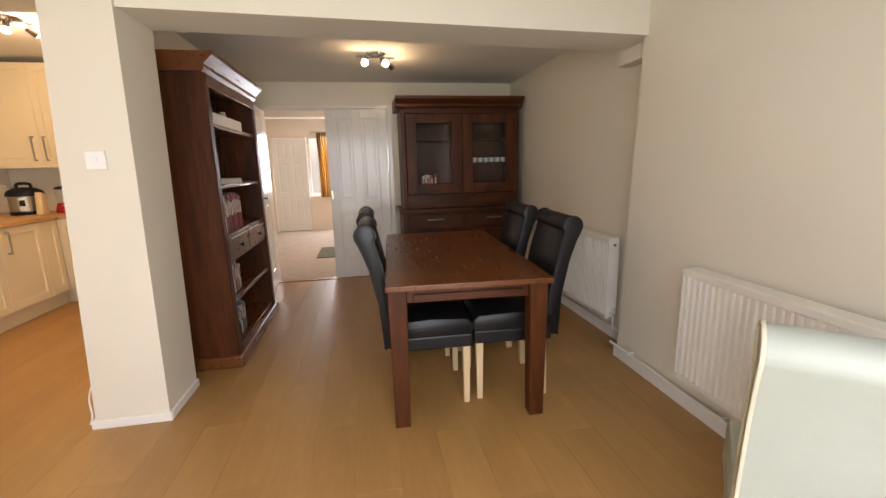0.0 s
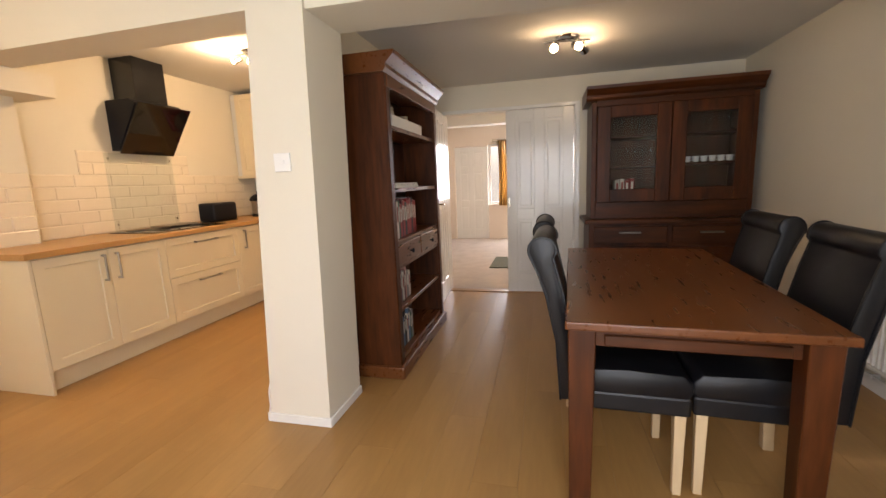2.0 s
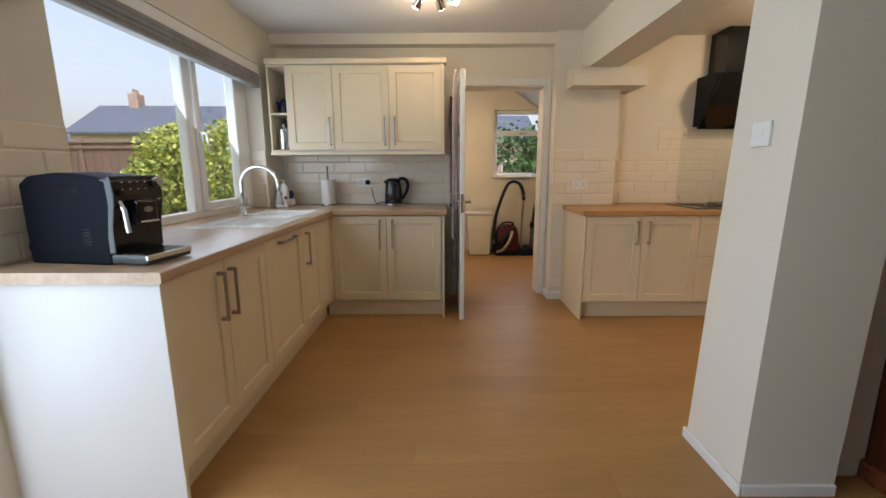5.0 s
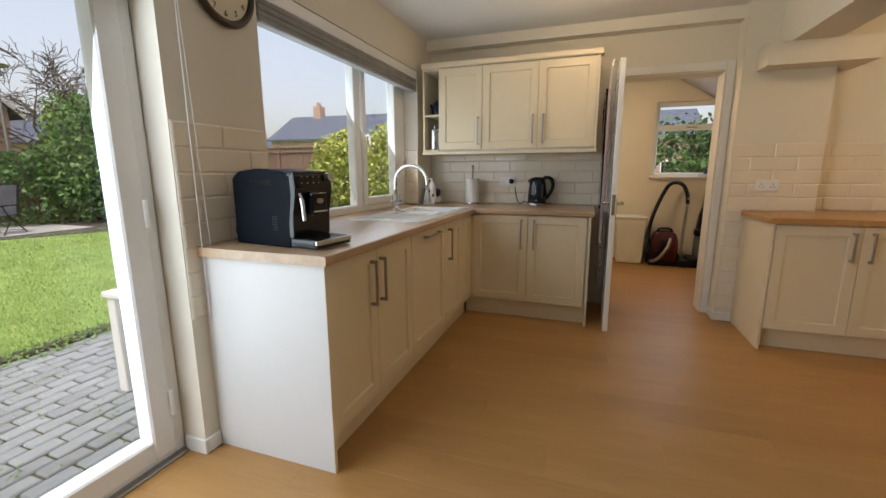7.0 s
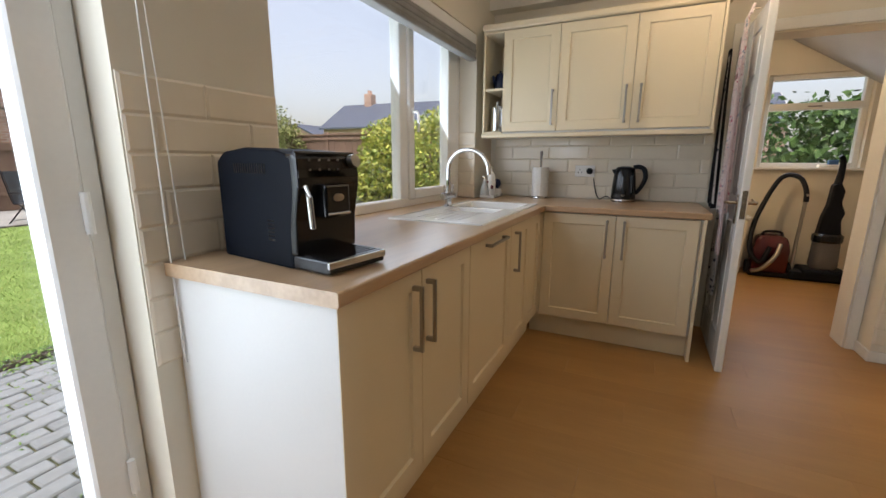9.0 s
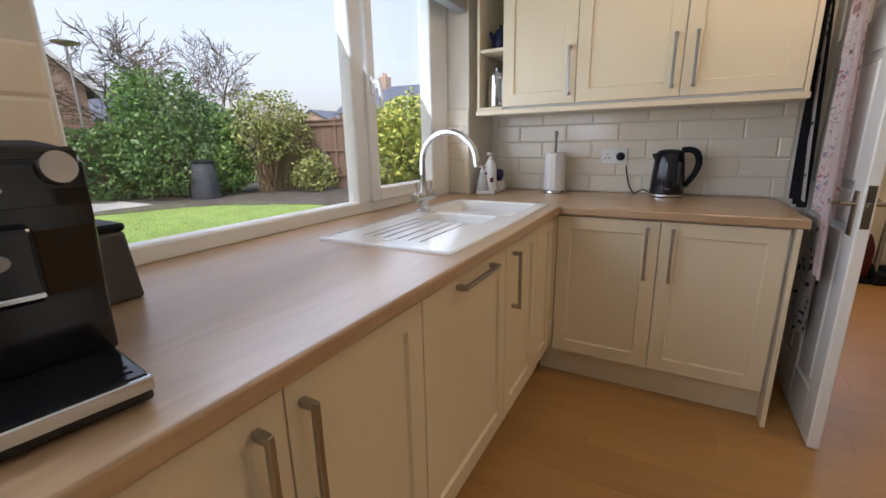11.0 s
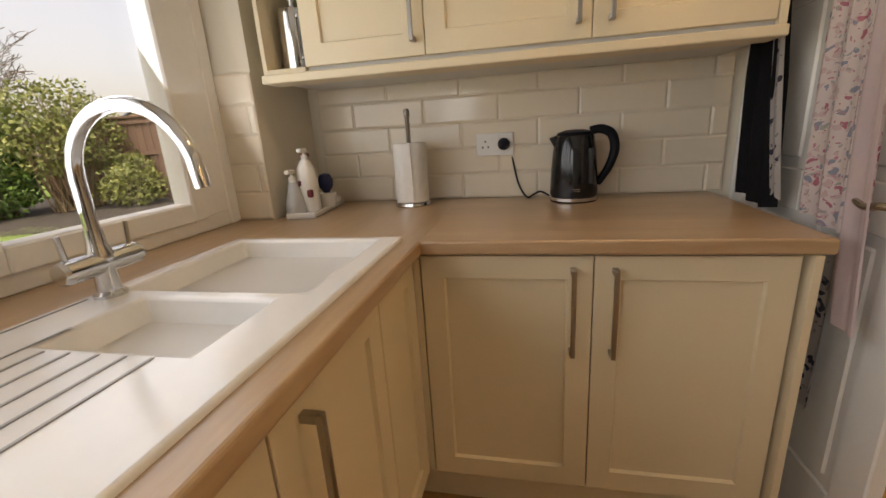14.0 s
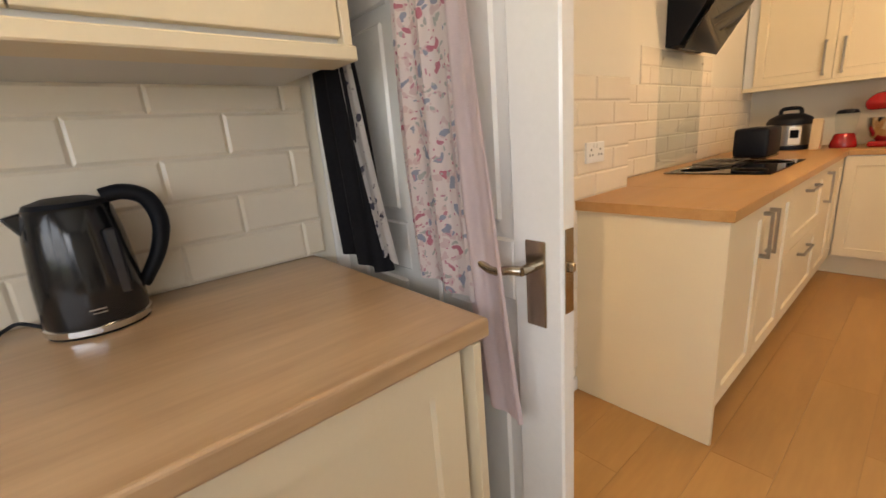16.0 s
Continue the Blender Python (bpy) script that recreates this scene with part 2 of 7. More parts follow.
def extrude(outline, axis, a, c, bevel=0.0, bm=None):
    """A prism: outline pairs in the plane across axis, from a to c along it."""
    b = bmesh.new()
    def at(u, v, w):
        return {'X': (w, u, v), 'Y': (u, w, v), 'Z': (u, v, w)}[axis]
    f = [b.verts.new(at(u, v, a)) for u, v in outline]
    g = [b.verts.new(at(u, v, c)) for u, v in outline]
    n = len(f)
    b.faces.new(f)
    b.faces.new(g[::-1])
    for i in range(n):
        b.faces.new((f[i], g[i], g[(i + 1) % n], f[(i + 1) % n]))
    bmesh.ops.recalc_face_normals(b, faces=b.faces[:])
    if bevel:
        bmesh.ops.bevel(b, geom=b.edges[:], offset=bevel, segments=2, affect='EDGES', profile=0.5)
    if bm is None:
        return b
    join(bm, b)
    return bm


def arc(cx, cy, r, a0, a1, n):
    return [(cx + r * math.cos(radians(a0 + (a1 - a0) * i / n)), cy + r * math.sin(radians(a0 + (a1 - a0) * i / n))) for i in range(n + 1)]


def structure(name, bm, material, label, category="", parent=None):
    ob = part(name, bm, material, parent)
    return tagged(ob, label, category or name.split("_")[0], kind="structure")


# ---- structure: walls, floors, ceilings ----
H = 2.42      # ceilings of kitchen and extension
HD = 2.21     # dining room ceiling
YW = 0.385     # inner face of the garden wall
XB = -3.0     # inner face of the wall behind the kettle
XR = 2.35     # near wall on the radiator side
XR2 = 2.50    # dining wall on the radiator side
YD = 5.78     # dining room's far wall
YK = 6.10     # kitchen's far wall

w = cube(-3.2, -2.63, 0.10, YW, -0.3, 2.6)
cube(-0.69, -0.18, 0.10, YW, -0.3, 2.6, bm=w)
cube(-2.63, -0.69, 0.10, YW, -0.3, 0.86, bm=w)
cube(-2.63, -0.69, 0.10, YW, 2.10, 2.6, bm=w)
cube(-0.18, 1.72, 0.10, YW, 2.10, 2.6, bm=w)
cube(-0.18, 1.72, 0.10, YW, -0.3, -0.02, bm=w)
cube(1.72, 2.55, 0.10, YW, -0.3, 2.6, bm=w)
structure("wall_south", w, WALL, "cream painted garden wall with window and patio door")

w = cube(-3.2, XB, YW, 2.09, 0, 2.6)
cube(-3.2, XB, 2.09, 2.87, 2.0, 2.6, bm=w)
cube(-3.2, XB, 2.87, 2.93, 0, 2.6, bm=w)
cube(-3.2, -2.82, 2.93, 3.50, 0, 2.6, bm=w)
cube(-3.2, -2.98, 3.50, 6.3, 0, 2.6, bm=w)
structure("wall_west", w, WALL, "cream painted kitchen wall with a doorway")
structure("wall_kitchen_north", cube(-3.2, -0.63, YK, YK + 0.15, 0, 2.6), WALL, "cream painted kitchen end wall")
structure("wall_partition", cube(-0.63, -0.44, 3.42, YK, 0, 2.6), WALL, "cream painted partition behind the bookcase")
w = cube(-0.685, -0.335, 3.06, 3.42, 0, 2.6)
for v in w.verts:
    v.co.x += v.co.z * (0.053 if v.co.x < -0.5 else 0.024)     # the plastered column leans and narrows upward
structure("wall_column", w, WALL, "cream painted square column between kitchen and dining room", "column")
w = cube(-0.44, -0.32, YD, YD + 0.12, 0, 2.6)
cube(-0.32, 1.04, YD, YD + 0.12, 1.93, 2.6, bm=w)
cube(1.04, 2.65, YD, YD + 0.12, 0, 2.6, bm=w)
structure("wall_north", w, WALL, "cream painted dining wall with double doors")
w = cube(XR, 2.65, YW, 3.20, 0, 2.6)
for v in w.verts:
    if v.co.y > 3 and v.co.z > 1:
        v.co.y -= 0.11     # the old corner is out of plumb
structure("wall_east", w, WALL, "cream painted wall behind the radiator")
structure("wall_east_dining", cube(XR2, 2.65, 3.20, YD, 0, 2.6), WALL, "cream painted dining room wall")
structure("ceiling", cube(-3.2, 2.65, 0.10, 3.10, H, H + 0.1), CEIL, "white painted ceiling")
structure("ceiling_kitchen", cube(-3.2, -0.5, 3.10, 6.3, H, H + 0.1), CEIL, "white painted kitchen ceiling")
structure("ceiling_dining", cube(-0.5, 2.65, 3.414, 6.0, HD, HD + 0.1), CEIL, "white painted dining room ceiling")
w = cube(-2.82, -0.572, 3.15, 3.415, 2.08, H + 0.02)
k = cube(-0.572, XR2, 3.08, 3.415, 2.02, H + 0.02)
for v in k.verts:
    if v.co.z < 2.1 and v.co.x > 0:
        v.co.z = 1.965
join(w, k)
structure("beam", w, WALL, "cream painted boxed beam across the ceiling", "beam")
structure("beam_bearing", cube(-2.98, -2.62, 3.02, 3.64, 1.93, 2.078), WALL, "cream painted boxed end under the beam", "beam")
structure("beam_bearing_east", cube(2.40, XR2, 3.205, 3.44, 1.88, 1.97), WALL, "cream painted boxed end under the beam", "beam")
structure("pipe_boxing", cube(XB, XB + 0.12, YW, 2.95, 2.33, H + 0.02), WALL, "painted boxing along the top of the wall", "boxing")

# floors under the planks
structure("floor", cube(-5.6, 2.65, 0.10, 6.3, -0.10, -0.006), JOINT, "warm oak laminate floor of long planks", "floor")
structure("floor_hall", cube(-2.2, 2.2, YD + 0.06, 10.6, -0.10, 0.006), CARPET, "pale beige fitted carpet", "carpet")


# ---- kitchen units ----
def handle(parent, x, y, z, length, axis, out, name="handle"):
    """A square bar handle on two feet; axis its length, out the way that it stands off."""
    b = bmesh.new()
    o, h = Vector(out), length / 2
    d = {'X': Vector((1, 0, 0)), 'Y': Vector((0, 1, 0)), 'Z': Vector((0, 0, 1))}[axis]
    c = Vector((x, y, z))
    def bar(p, q, r):
        s = d.cross(o)
        k = bmesh.new()
        bmesh.ops.create_cube(k, size=1)
        e = (q - p)
        for v in k.verts:
            t = v.co
            v.co = (p + q) / 2 + e * t.x + s * r * 2 * t.y + (o if abs(e.normalized().dot(d)) > 0.5 else d) * (r * 2) * t.z
        bmesh.ops.recalc_face_normals(k, faces=k.faces[:])
        bmesh.ops.bevel(k, geom=k.edges[:], offset=0.0015, segments=1, affect='EDGES')
        join(b, k)
    bar(c - d * h + o * 0.030, c + d * h + o * 0.030, 0.006)
    for s in (-1, 1):
        bar(c + d * s * (h - 0.008), c + d * s * (h - 0.008) + o * 0.026, 0.0075)
    return part(name, b, STEEL, parent, "brushed steel bar handle")


def shaker(parent, name, a0, a1, z0, z1, face, axis, sign, framed=True, depth=0.02, rail=0.088):
    """A door or drawer front. axis 'X': it runs along x at y = face; sign: the way it faces."""
    g = 0.0015
    a0, a1, z0, z1 = a0 + g, a1 - g, z0 + g, z1 - g
    lo, hi = min(face, face + sign * depth), max(face, face + sign * depth)
    b = cube(a0, a1, lo, hi, z0, z1) if axis == 'X' else cube(lo, hi, a0, a1, z0, z1)
    out = Vector((0, sign, 0)) if axis == 'X' else Vector((sign, 0, 0))
    b.faces.ensure_lookup_table()
    front = max(b.faces, key=lambda f_: f_.normal.dot(out))
    if framed:
        bmesh.ops.inset_region(b, faces=[front], thickness=rail, depth=0)
        bmesh.ops.inset_region(b, faces=[front], thickness=0.006, depth=0)
        bmesh.ops.translate(b, verts=front.verts[:], vec=out * -0.010)
    rim = [e for e in b.edges if len(e.link_faces) == 2 and e.calc_face_angle(0) > 1.2 and (e.verts[0].co - e.verts[1].co).length > 0.05]
    bmesh.ops.bevel(b, geom=rim, offset=0.0022, segments=2, affect='EDGES', profile=0.5)
    return part(name, b, CREAM, parent)


# garden-wall run: fronts face +y at y = 0.985
F1 = 0.965
def unit_s(x0, x1, fronts, label):
    e = thing("base_cabinet", (x0 + x1) / 2, 0.70, 0, label, "cabinet", group="base cabinets")
    cx, cy = (x0 + x1) / 2, 0.70
    part("body", cube(x0 - cx, x1 - cx, YW + 0.005 - cy, F1 - cy, 0.15, 0.87), CARCASS, e)
    for kind, a0, a1, z0, z1, hx, hz, hl, ax in fronts:
        d = shaker(e, kind, a0 - cx, a1 - cx, z0, z1, F1 - cy, 'X', 1)
        if hl:
            handle(d, hx - cx, F1 + 0.02 - cy, hz, hl, ax, (0, 1, 0))
    return e


unit_s(-1.08, -0.275, [("door", -0.672, -0.275, 0.15, 0.865, -0.616, 0.712, 0.215, 'Z'),
                      ("door", -1.08, -0.672, 0.15, 0.865, -0.704, 0.712, 0.215, 'Z')], "cream shaker base cabinet with two doors and bar handles")
unit_s(-1.655, -1.082, [("door", -1.655, -1.082, 0.15, 0.865, -1.385, 0.828, 0.255, 'X')], "cream shaker front of a built-in dishwasher")
unit_s(-2.324, -1.657, [("door", -2.05, -1.657, 0.15, 0.865, -1.728, 0.71, 0.225, 'Z'), ("filler_panel", -2.324, -2.052, 0.15, 0.865, 0, 0, 0, 'Z')], "cream base cabinet under the sink")
e = thing("end_panel", -0.262, 0.70, 0, "cream end panel of the kitchen run", "panel")
part("board", cube(-0.009, 0.009, YW - 0.70 + 0.004, 0.993 - 0.70, 0, 0.87, 0.001), CARCASS, e)
part("edge_band", cube(-0.0092, 0.0092, 0.2932, 0.295, 0, 0.87), CREAM, e)
part("scribe_strip", cube(-0.008, 0.0105, YW - 0.70 + 0.001, YW - 0.70 + 0.0038, 0, 0.868), CREAM, e)
e = thing("plinth", -1.3, 0.91, 0, "cream kickboard under the base cabinets", "plinth")
part("board", cube(-1.06, 1.02, -0.008, 0.008, 0, 0.148), CREAM, e)

# wall run below the kettle: fronts face +x at x = -2.33
F2 = -2.345
e = thing("base_cabinet", -2.65, 1.45, 0, "cream shaker base cabinet with two doors beside the kitchen door", "cabinet", group="base cabinets")
part("body", cube(-0.34, F2 + 2.65, 1.0 - 1.45, 1.915 - 1.45, 0.15, 0.87), CARCASS, e)
for a0, a1, hy in ((1.005, 1.455, 1.405), (1.455, 1.905, 1.505)):
    d = shaker(e, "door", a0 - 1.45, a1 - 1.45, 0.15, 0.865, F2 + 2.65, 'Y', 1)
    handle(d, F2 + 0.02 + 2.65, hy - 1.45, 0.715, 0.24, 'Z', (1, 0, 0))
part("corner_post", cube(F2 + 2.65 - 0.03, F2 + 2.65 + 0.018, 0.962 - 1.45, 1.003 - 1.45, 0.15, 0.868), CREAM, e)
e = thing("end_panel", -2.65, 1.925, 0, "cream end panel beside the kitchen door", "panel")
part("board", cube(-0.345, 0.345, -0.009, 0.009, 0, 0.87, 0.001), CREAM, e)
e = thing("plinth", -2.395, 1.45, 0, "cream kickboard under the base cabinets", "plinth")
part("board", cube(-0.008, 0.008, -0.52, 0.465, 0, 0.148), CREAM, e)

# wall cabinets above the kettle
wc = thing("wall_cabinet", -2.80, 1.19, 1.375, "cream shaker wall cabinet with three doors", "cabinet")
B = lambda x0, x1, y0, y1, z0, z1, bev=0.001: cube(x0 + 2.80, x1 + 2.80, y0 - 1.19, y1 - 1.19, z0 - 1.375, z1 - 1.375, bev)
part("body", B(XB + 0.003, -2.625, 0.60, 1.935, 1.39, 2.10), CARCASS, wc)
for a0, a1, hy in ((0.60, 0.995, 0.962), (0.995, 1.467, 1.43), (1.467, 1.915, 1.515)):
    d = shaker(wc, "door", a0 - 1.19, a1 - 1.19, 1.405 - 1.375, 2.095 - 1.375, -2.625 + 2.80, 'Y', 1)
    handle(d, -2.605 + 2.80, hy - 1.19, 1.56 - 1.375, 0.235, 'Z', (1, 0, 0))
part("pelmet", B(-2.70, -2.595, 0.445, 1.94, 1.365, 1.392, 0.003), CREAM, wc)
part("bottom_board", B(XB + 0.003, -2.70, 0.445, 1.94, 1.376, 1.389), CARCASS, wc)
part("cornice", B(-2.68, -2.580, 0.445, 1.955, 2.10, 2.145, 0.008), CREAM, wc)
part("side_panel", B(XB + 0.003, -2.60, 1.916, 1.934, 1.392, 2.10), CREAM, wc)
os_ = thing("open_shelf_unit", -2.80, 0.52, 1.392, "cream open corner shelf unit with two shelves", "shelf")
O = lambda x0, x1, y0, y1, z0, z1: cube(x0 + 2.80, x1 + 2.80, y0 - 0.52, y1 - 0.52, z0 - 1.392, z1 - 1.392, 0.001)
part("side", O(XB + 0.003, -2.61, 0.447, 0.462, 1.392, 2.10), CREAM, os_)
part("back", O(XB + 0.003, XB + 0.012, 0.462, 0.598, 1.392, 2.10), CREAM, os_)
part("shelf", O(XB + 0.012, -2.61, 0.462, 0.598, 1.392, 1.408), CREAM, os_)
part("shelf", O(XB + 0.012, -2.62, 0.462, 0.598, 1.70, 1.716), CREAM, os_)
part("top", O(XB + 0.012, -2.61, 0.462, 0.598, 2.084, 2.098), CREAM, os_)

# worktops
def top_edge(x0, x1, y0, y1, m, name, label):
    e = thing(name, (x0 + x1) / 2, (y0 + y1) / 2, 0.87, label, "worktop")
    cx, cy = (x0 + x1) / 2, (y0 + y1) / 2
    part("slab", cube(x0 - cx, x1 - cx, y0 - cy, y1 - cy, 0.001, 0.04, 0.006, 2), m, e)
    return e


SX0, SX1, SY0, SY1 = -2.330, -1.280, 0.455, 0.962
e = thing("worktop", -1.6, 0.6, 0.87, "light oak laminate worktop along the garden window", "worktop")
part("slab", cube(-2.995 + 1.6, SX0 + 0.03 + 1.6, YW + 0.003 - 0.6, 1.000 - 0.6, 0.001, 0.04), TOPW, e)
part("slab", cube(SX1 - 0.03 + 1.6, -0.235 + 1.6, YW + 0.003 - 0.6, 1.000 - 0.6, 0.001, 0.04), TOPW, e)
part("slab", cube(SX0 + 0.03 + 1.6, SX1 - 0.03 + 1.6, YW + 0.003 - 0.6, SY0 + 0.03 - 0.6, 0.001, 0.04), TOPW, e)
part("slab", cube(SX0 + 0.03 + 1.6, SX1 - 0.03 + 1.6, SY1 - 0.02 - 0.6, 1.000 - 0.6, 0.001, 0.04), TOPW, e)
part("window_board", cube(-2.625 + 1.6, -0.695 + 1.6, 0.19 - 0.6, YW + 0.003 - 0.6, 0.001, 0.04), TOPW, e)
part("front_edge", soft_slab(-2.304 + 1.6, -0.235 + 1.6, 1.000 - 0.6, 1.015 - 0.6, 0.001, 0.04, 0.007, lambda q: q.y > 0.41 and abs(q.x - 0.33) < 0.5), TOPW, e)
part("corner_fill", cube(-2.995 + 1.6, -2.304 + 1.6, 1.000 - 0.6, 1.015 - 0.6, 0.001, 0.04), TOPW, e)
e = thing("worktop", -2.65, 1.485, 0.87, "light oak laminate worktop under the wall cabinets", "worktop")
part("slab", soft_slab(XB + 0.003 + 2.65, -2.305 + 2.65, 1.0152 - 1.485, 1.955 - 1.485, 0.001, 0.04, 0.007, lambda q: (q.x > 0.34 and abs(q.y) < 0.3) or (q.y > 0.46 and abs(q.x) < 0.2)), TOPW_Y, e)

# hob run: fronts face +x
F3 = -2.275
def unit_w(y0, y1, fronts, label):
    cy = (y0 + y1) / 2
    e = thing("base_cabinet", -2.6, cy, 0, label, "cabinet", group="base cabinets")
    part("body", cube(-0.35, F3 + 2.6, y0 - cy, y1 - cy, 0.15, 0.87), CARCASS, e)
    for kind, a0, a1, z0, z1, hy, hz, hl, ax in fronts:
        d = shaker(e, kind, a0 - cy, a1 - cy, z0, z1, F3 + 2.6, 'Y', 1)
        if hl:
            handle(d, F3 + 0.02 + 2.6, hy - cy, hz, hl, ax, (1, 0, 0))
    return e


unit_w(3.075, 3.99, [("door", 3.075, 3.53, 0.15, 0.865, 3.485, 0.735, 0.19, 'Z'), ("door", 3.53, 3.99, 0.15, 0.865, 3.58, 0.735, 0.19, 'Z')], "cream shaker base cabinet with two doors")
unit_w(3.99, 4.82, [("drawer", 3.99, 4.82, 0.53, 0.865, 4.40, 0.80, 0.25, 'Y'), ("drawer", 3.99, 4.82, 0.15, 0.53, 4.40, 0.46, 0.25, 'Y')], "cream shaker drawer cabinet under the hob")
unit_w(4.82, 5.52, [("door", 4.82, 5.30, 0.15, 0.865, 4.90, 0.735, 0.19, 'Z'), ("filler_panel", 5.30, 5.52, 0.15, 0.865, 0, 0, 0, 'Z')], "cream shaker corner base cabinet")
e = thing("end_panel", -2.54, 3.062, 0, "cream end panel of the hob run", "panel")
part("board", cube(-0.42, 0.29, -0.009, 0.009, 0, 0.87, 0.001), CREAM, e)
e = thing("plinth", -2.34, 4.3, 0, "cream kickboard under the hob run", "plinth")
part("board", cube(-0.008, 0.008, -1.22, 1.30, 0, 0.148), CREAM, e)
b = cube(-2.975, -2.235, 3.505, 5.52, 0.871, 0.91, 0.005, 2)
cube(-2.815, -2.235, 3.035, 3.5048, 0.871, 0.91, bm=b)
e = thing("worktop", -2.6, 4.3, 0.87, "golden oak worktop along the hob wall", "worktop")
b.transform(Matrix.Translation((2.6, -4.3, -0.87)))
part("slab", b, TOPB, e)
# far run
F4 = 5.54
e = thing("base_cabinet", -1.75, 5.8, 0, "cream shaker base cabinet at the kitchen's end wall", "cabinet", group="base cabinets")
part("body", cube(-0.52, 0.9, F4 - 5.8, 0.29, 0.15, 0.87), CARCASS, e)
for a0, a1, hx in ((-0.50, -0.05, -0.11), (-0.05, 0.42, 0.02), (0.42, 0.89, 0.82)):
    d = shaker(e, "door", a0, a1, 0.15, 0.865, F4 - 5.8, 'X', -1)
    handle(d, hx, F4 - 0.02 - 5.8, 0.735, 0.19, 'Z', (0, -1, 0))
e = thing("plinth", -1.75, 5.61, 0, "cream kickboard at the end wall", "plinth")
part("board", cube(-0.58, 0.9, -0.008, 0.008, 0, 0.148), CREAM, e)
top_edge(-2.97, -0.64, 5.522, YK - 0.003, TOPB, "worktop", "golden oak worktop along the end wall")
e = thing("wall_cabinet", -1.9, 5.93, 1.39, "cream shaker wall cabinets on the end wall", "cabinet")
part("body", cube(-1.07, 0.62, -0.13, 0.165, 0.01, 0.98), CARCASS, e)
part("pelmet", cube(-1.07, 0.62, -0.155, -0.13, -0.02, 0.012, 0.002), CREAM, e)
for a0, a1, hx in ((-1.0, -0.52, -0.575), (-0.52, -0.05, -0.47), (-0.05, 0.28, 0.24), (0.28, 0.62, 0.32)):
    d = shaker(e, "door", a0, a1, 0.012, 0.975, -0.13, 'X', -1)
    handle(d, hx, -0.15, 0.165, 0.24, 'Z', (0, -1, 0))
e = thing("tea_towel", -1.262, 5.84, 1.02, "white tea towel hanging beside the wall cabinet", "towel")
part("cloth", cube(-0.012, 0.012, -0.10, 0.12, 0.0, 0.72, 0.01, 2), PAPER, e)

# ---- dining furniture ----
# table
tb = thing("dining_table", 1.255, 3.40, 0, "dark red-brown mahogany dining table with square legs", "table", rz=-3.2)
part("tabletop", cube(-0.40, 0.40, -0.76, 0.76, 0.725, 0.755, 0.006, 2), DARK_Y, tb, "polished tabletop")
for s in (-1, 1):
    part("apron", cube(s * 0.345 - 0.011, s * 0.345 + 0.011, -0.62, 0.62, 0.645, 0.724, 0.002), DARK_Y, tb)
    part("apron", cube(-0.30, 0.30, s * 0.665 - 0.011, s * 0.665 + 0.011, 0.645, 0.724, 0.002), DARK_X, tb)
    for q in (-1, 1):
        b = cube(-0.046, 0.046, -0.046, 0.046, 0, 0.724, 0.004)
        for v in b.verts:
            k = 0.80 + 0.20 * min(1.0, v.co.z / 0.6)
            v.co.x, v.co.y = v.co.x * k + s * 0.345, v.co.y * k + q * 0.665
        part("leg", b, DARK, tb)
part("extension_slot", cube(-0.21, -0.15, -0.683, -0.676, 0.705, 0.717), BLACKM, tb, "dark pull slot")
part("drawer_strip", cube(-0.27, 0.27, -0.690, -0.676, 0.652, 0.690, 0.003), DARK_X, tb)


def dining_chair(leather, piping, legs, label, cat="chair"):
    e = thing("dining_chair", 0, 0, 0, label, cat, group="dining chairs")
    # seat faces +y; the back stands at -y
    b = extrude([(-0.21, 0.40), (0.21, 0.40), (0.225, 0.425), (0.225, 0.465), (0.19, 0.495), (0, 0.505), (-0.21, 0.495), (-0.225, 0.46)], 'X', -0.215, 0.215, 0.012)
    part("seat", b, leather, e, smooth=True)
    part("seat_skirt", cube(-0.217, 0.217, -0.215, 0.218, 0.335, 0.41, 0.01, 2), leather, e)
    prof = [(-0.17, 0.36), (-0.195, 0.60), (-0.245, 0.82), (-0.275, 0.93)]
    prof += arc(-0.315, 0.958, 0.052, -10, 215, 12)
    prof += [(-0.335, 0.88), (-0.30, 0.78), (-0.262, 0.60), (-0.245, 0.36)]
    part("backrest", extrude(prof, 'X', -0.215, 0.215, 0.006), leather, e, smooth=True)
    for s in (-1, 1):
        ring = [(s * 0.216, y, z) for y, z in prof[::1]]
        part("piping", tube(ring, 0.0045, 6), piping, e)
    for sx in (-1, 1):
        b = cube(-0.021, 0.021, -0.021, 0.021, 0, 0.40, 0.002)
        for v in b.verts:
            k = 0.72 + 0.28 * v.co.z / 0.40
            v.co.x, v.co.y = v.co.x * k + sx * 0.185, v.co.y * k + 0.185
        part("leg", b, legs, e)
        b = cube(-0.021, 0.021, -0.021, 0.021, 0, 0.36, 0.002)
        for v in b.verts:
            v.co.x, v.co.y = v.co.x + sx * 0.185, v.co.y - 0.165 - 0.012 * max(0.0, 1 - v.co.z / 0.36) ** 1.6
        part("leg", b, legs, e)
    return e


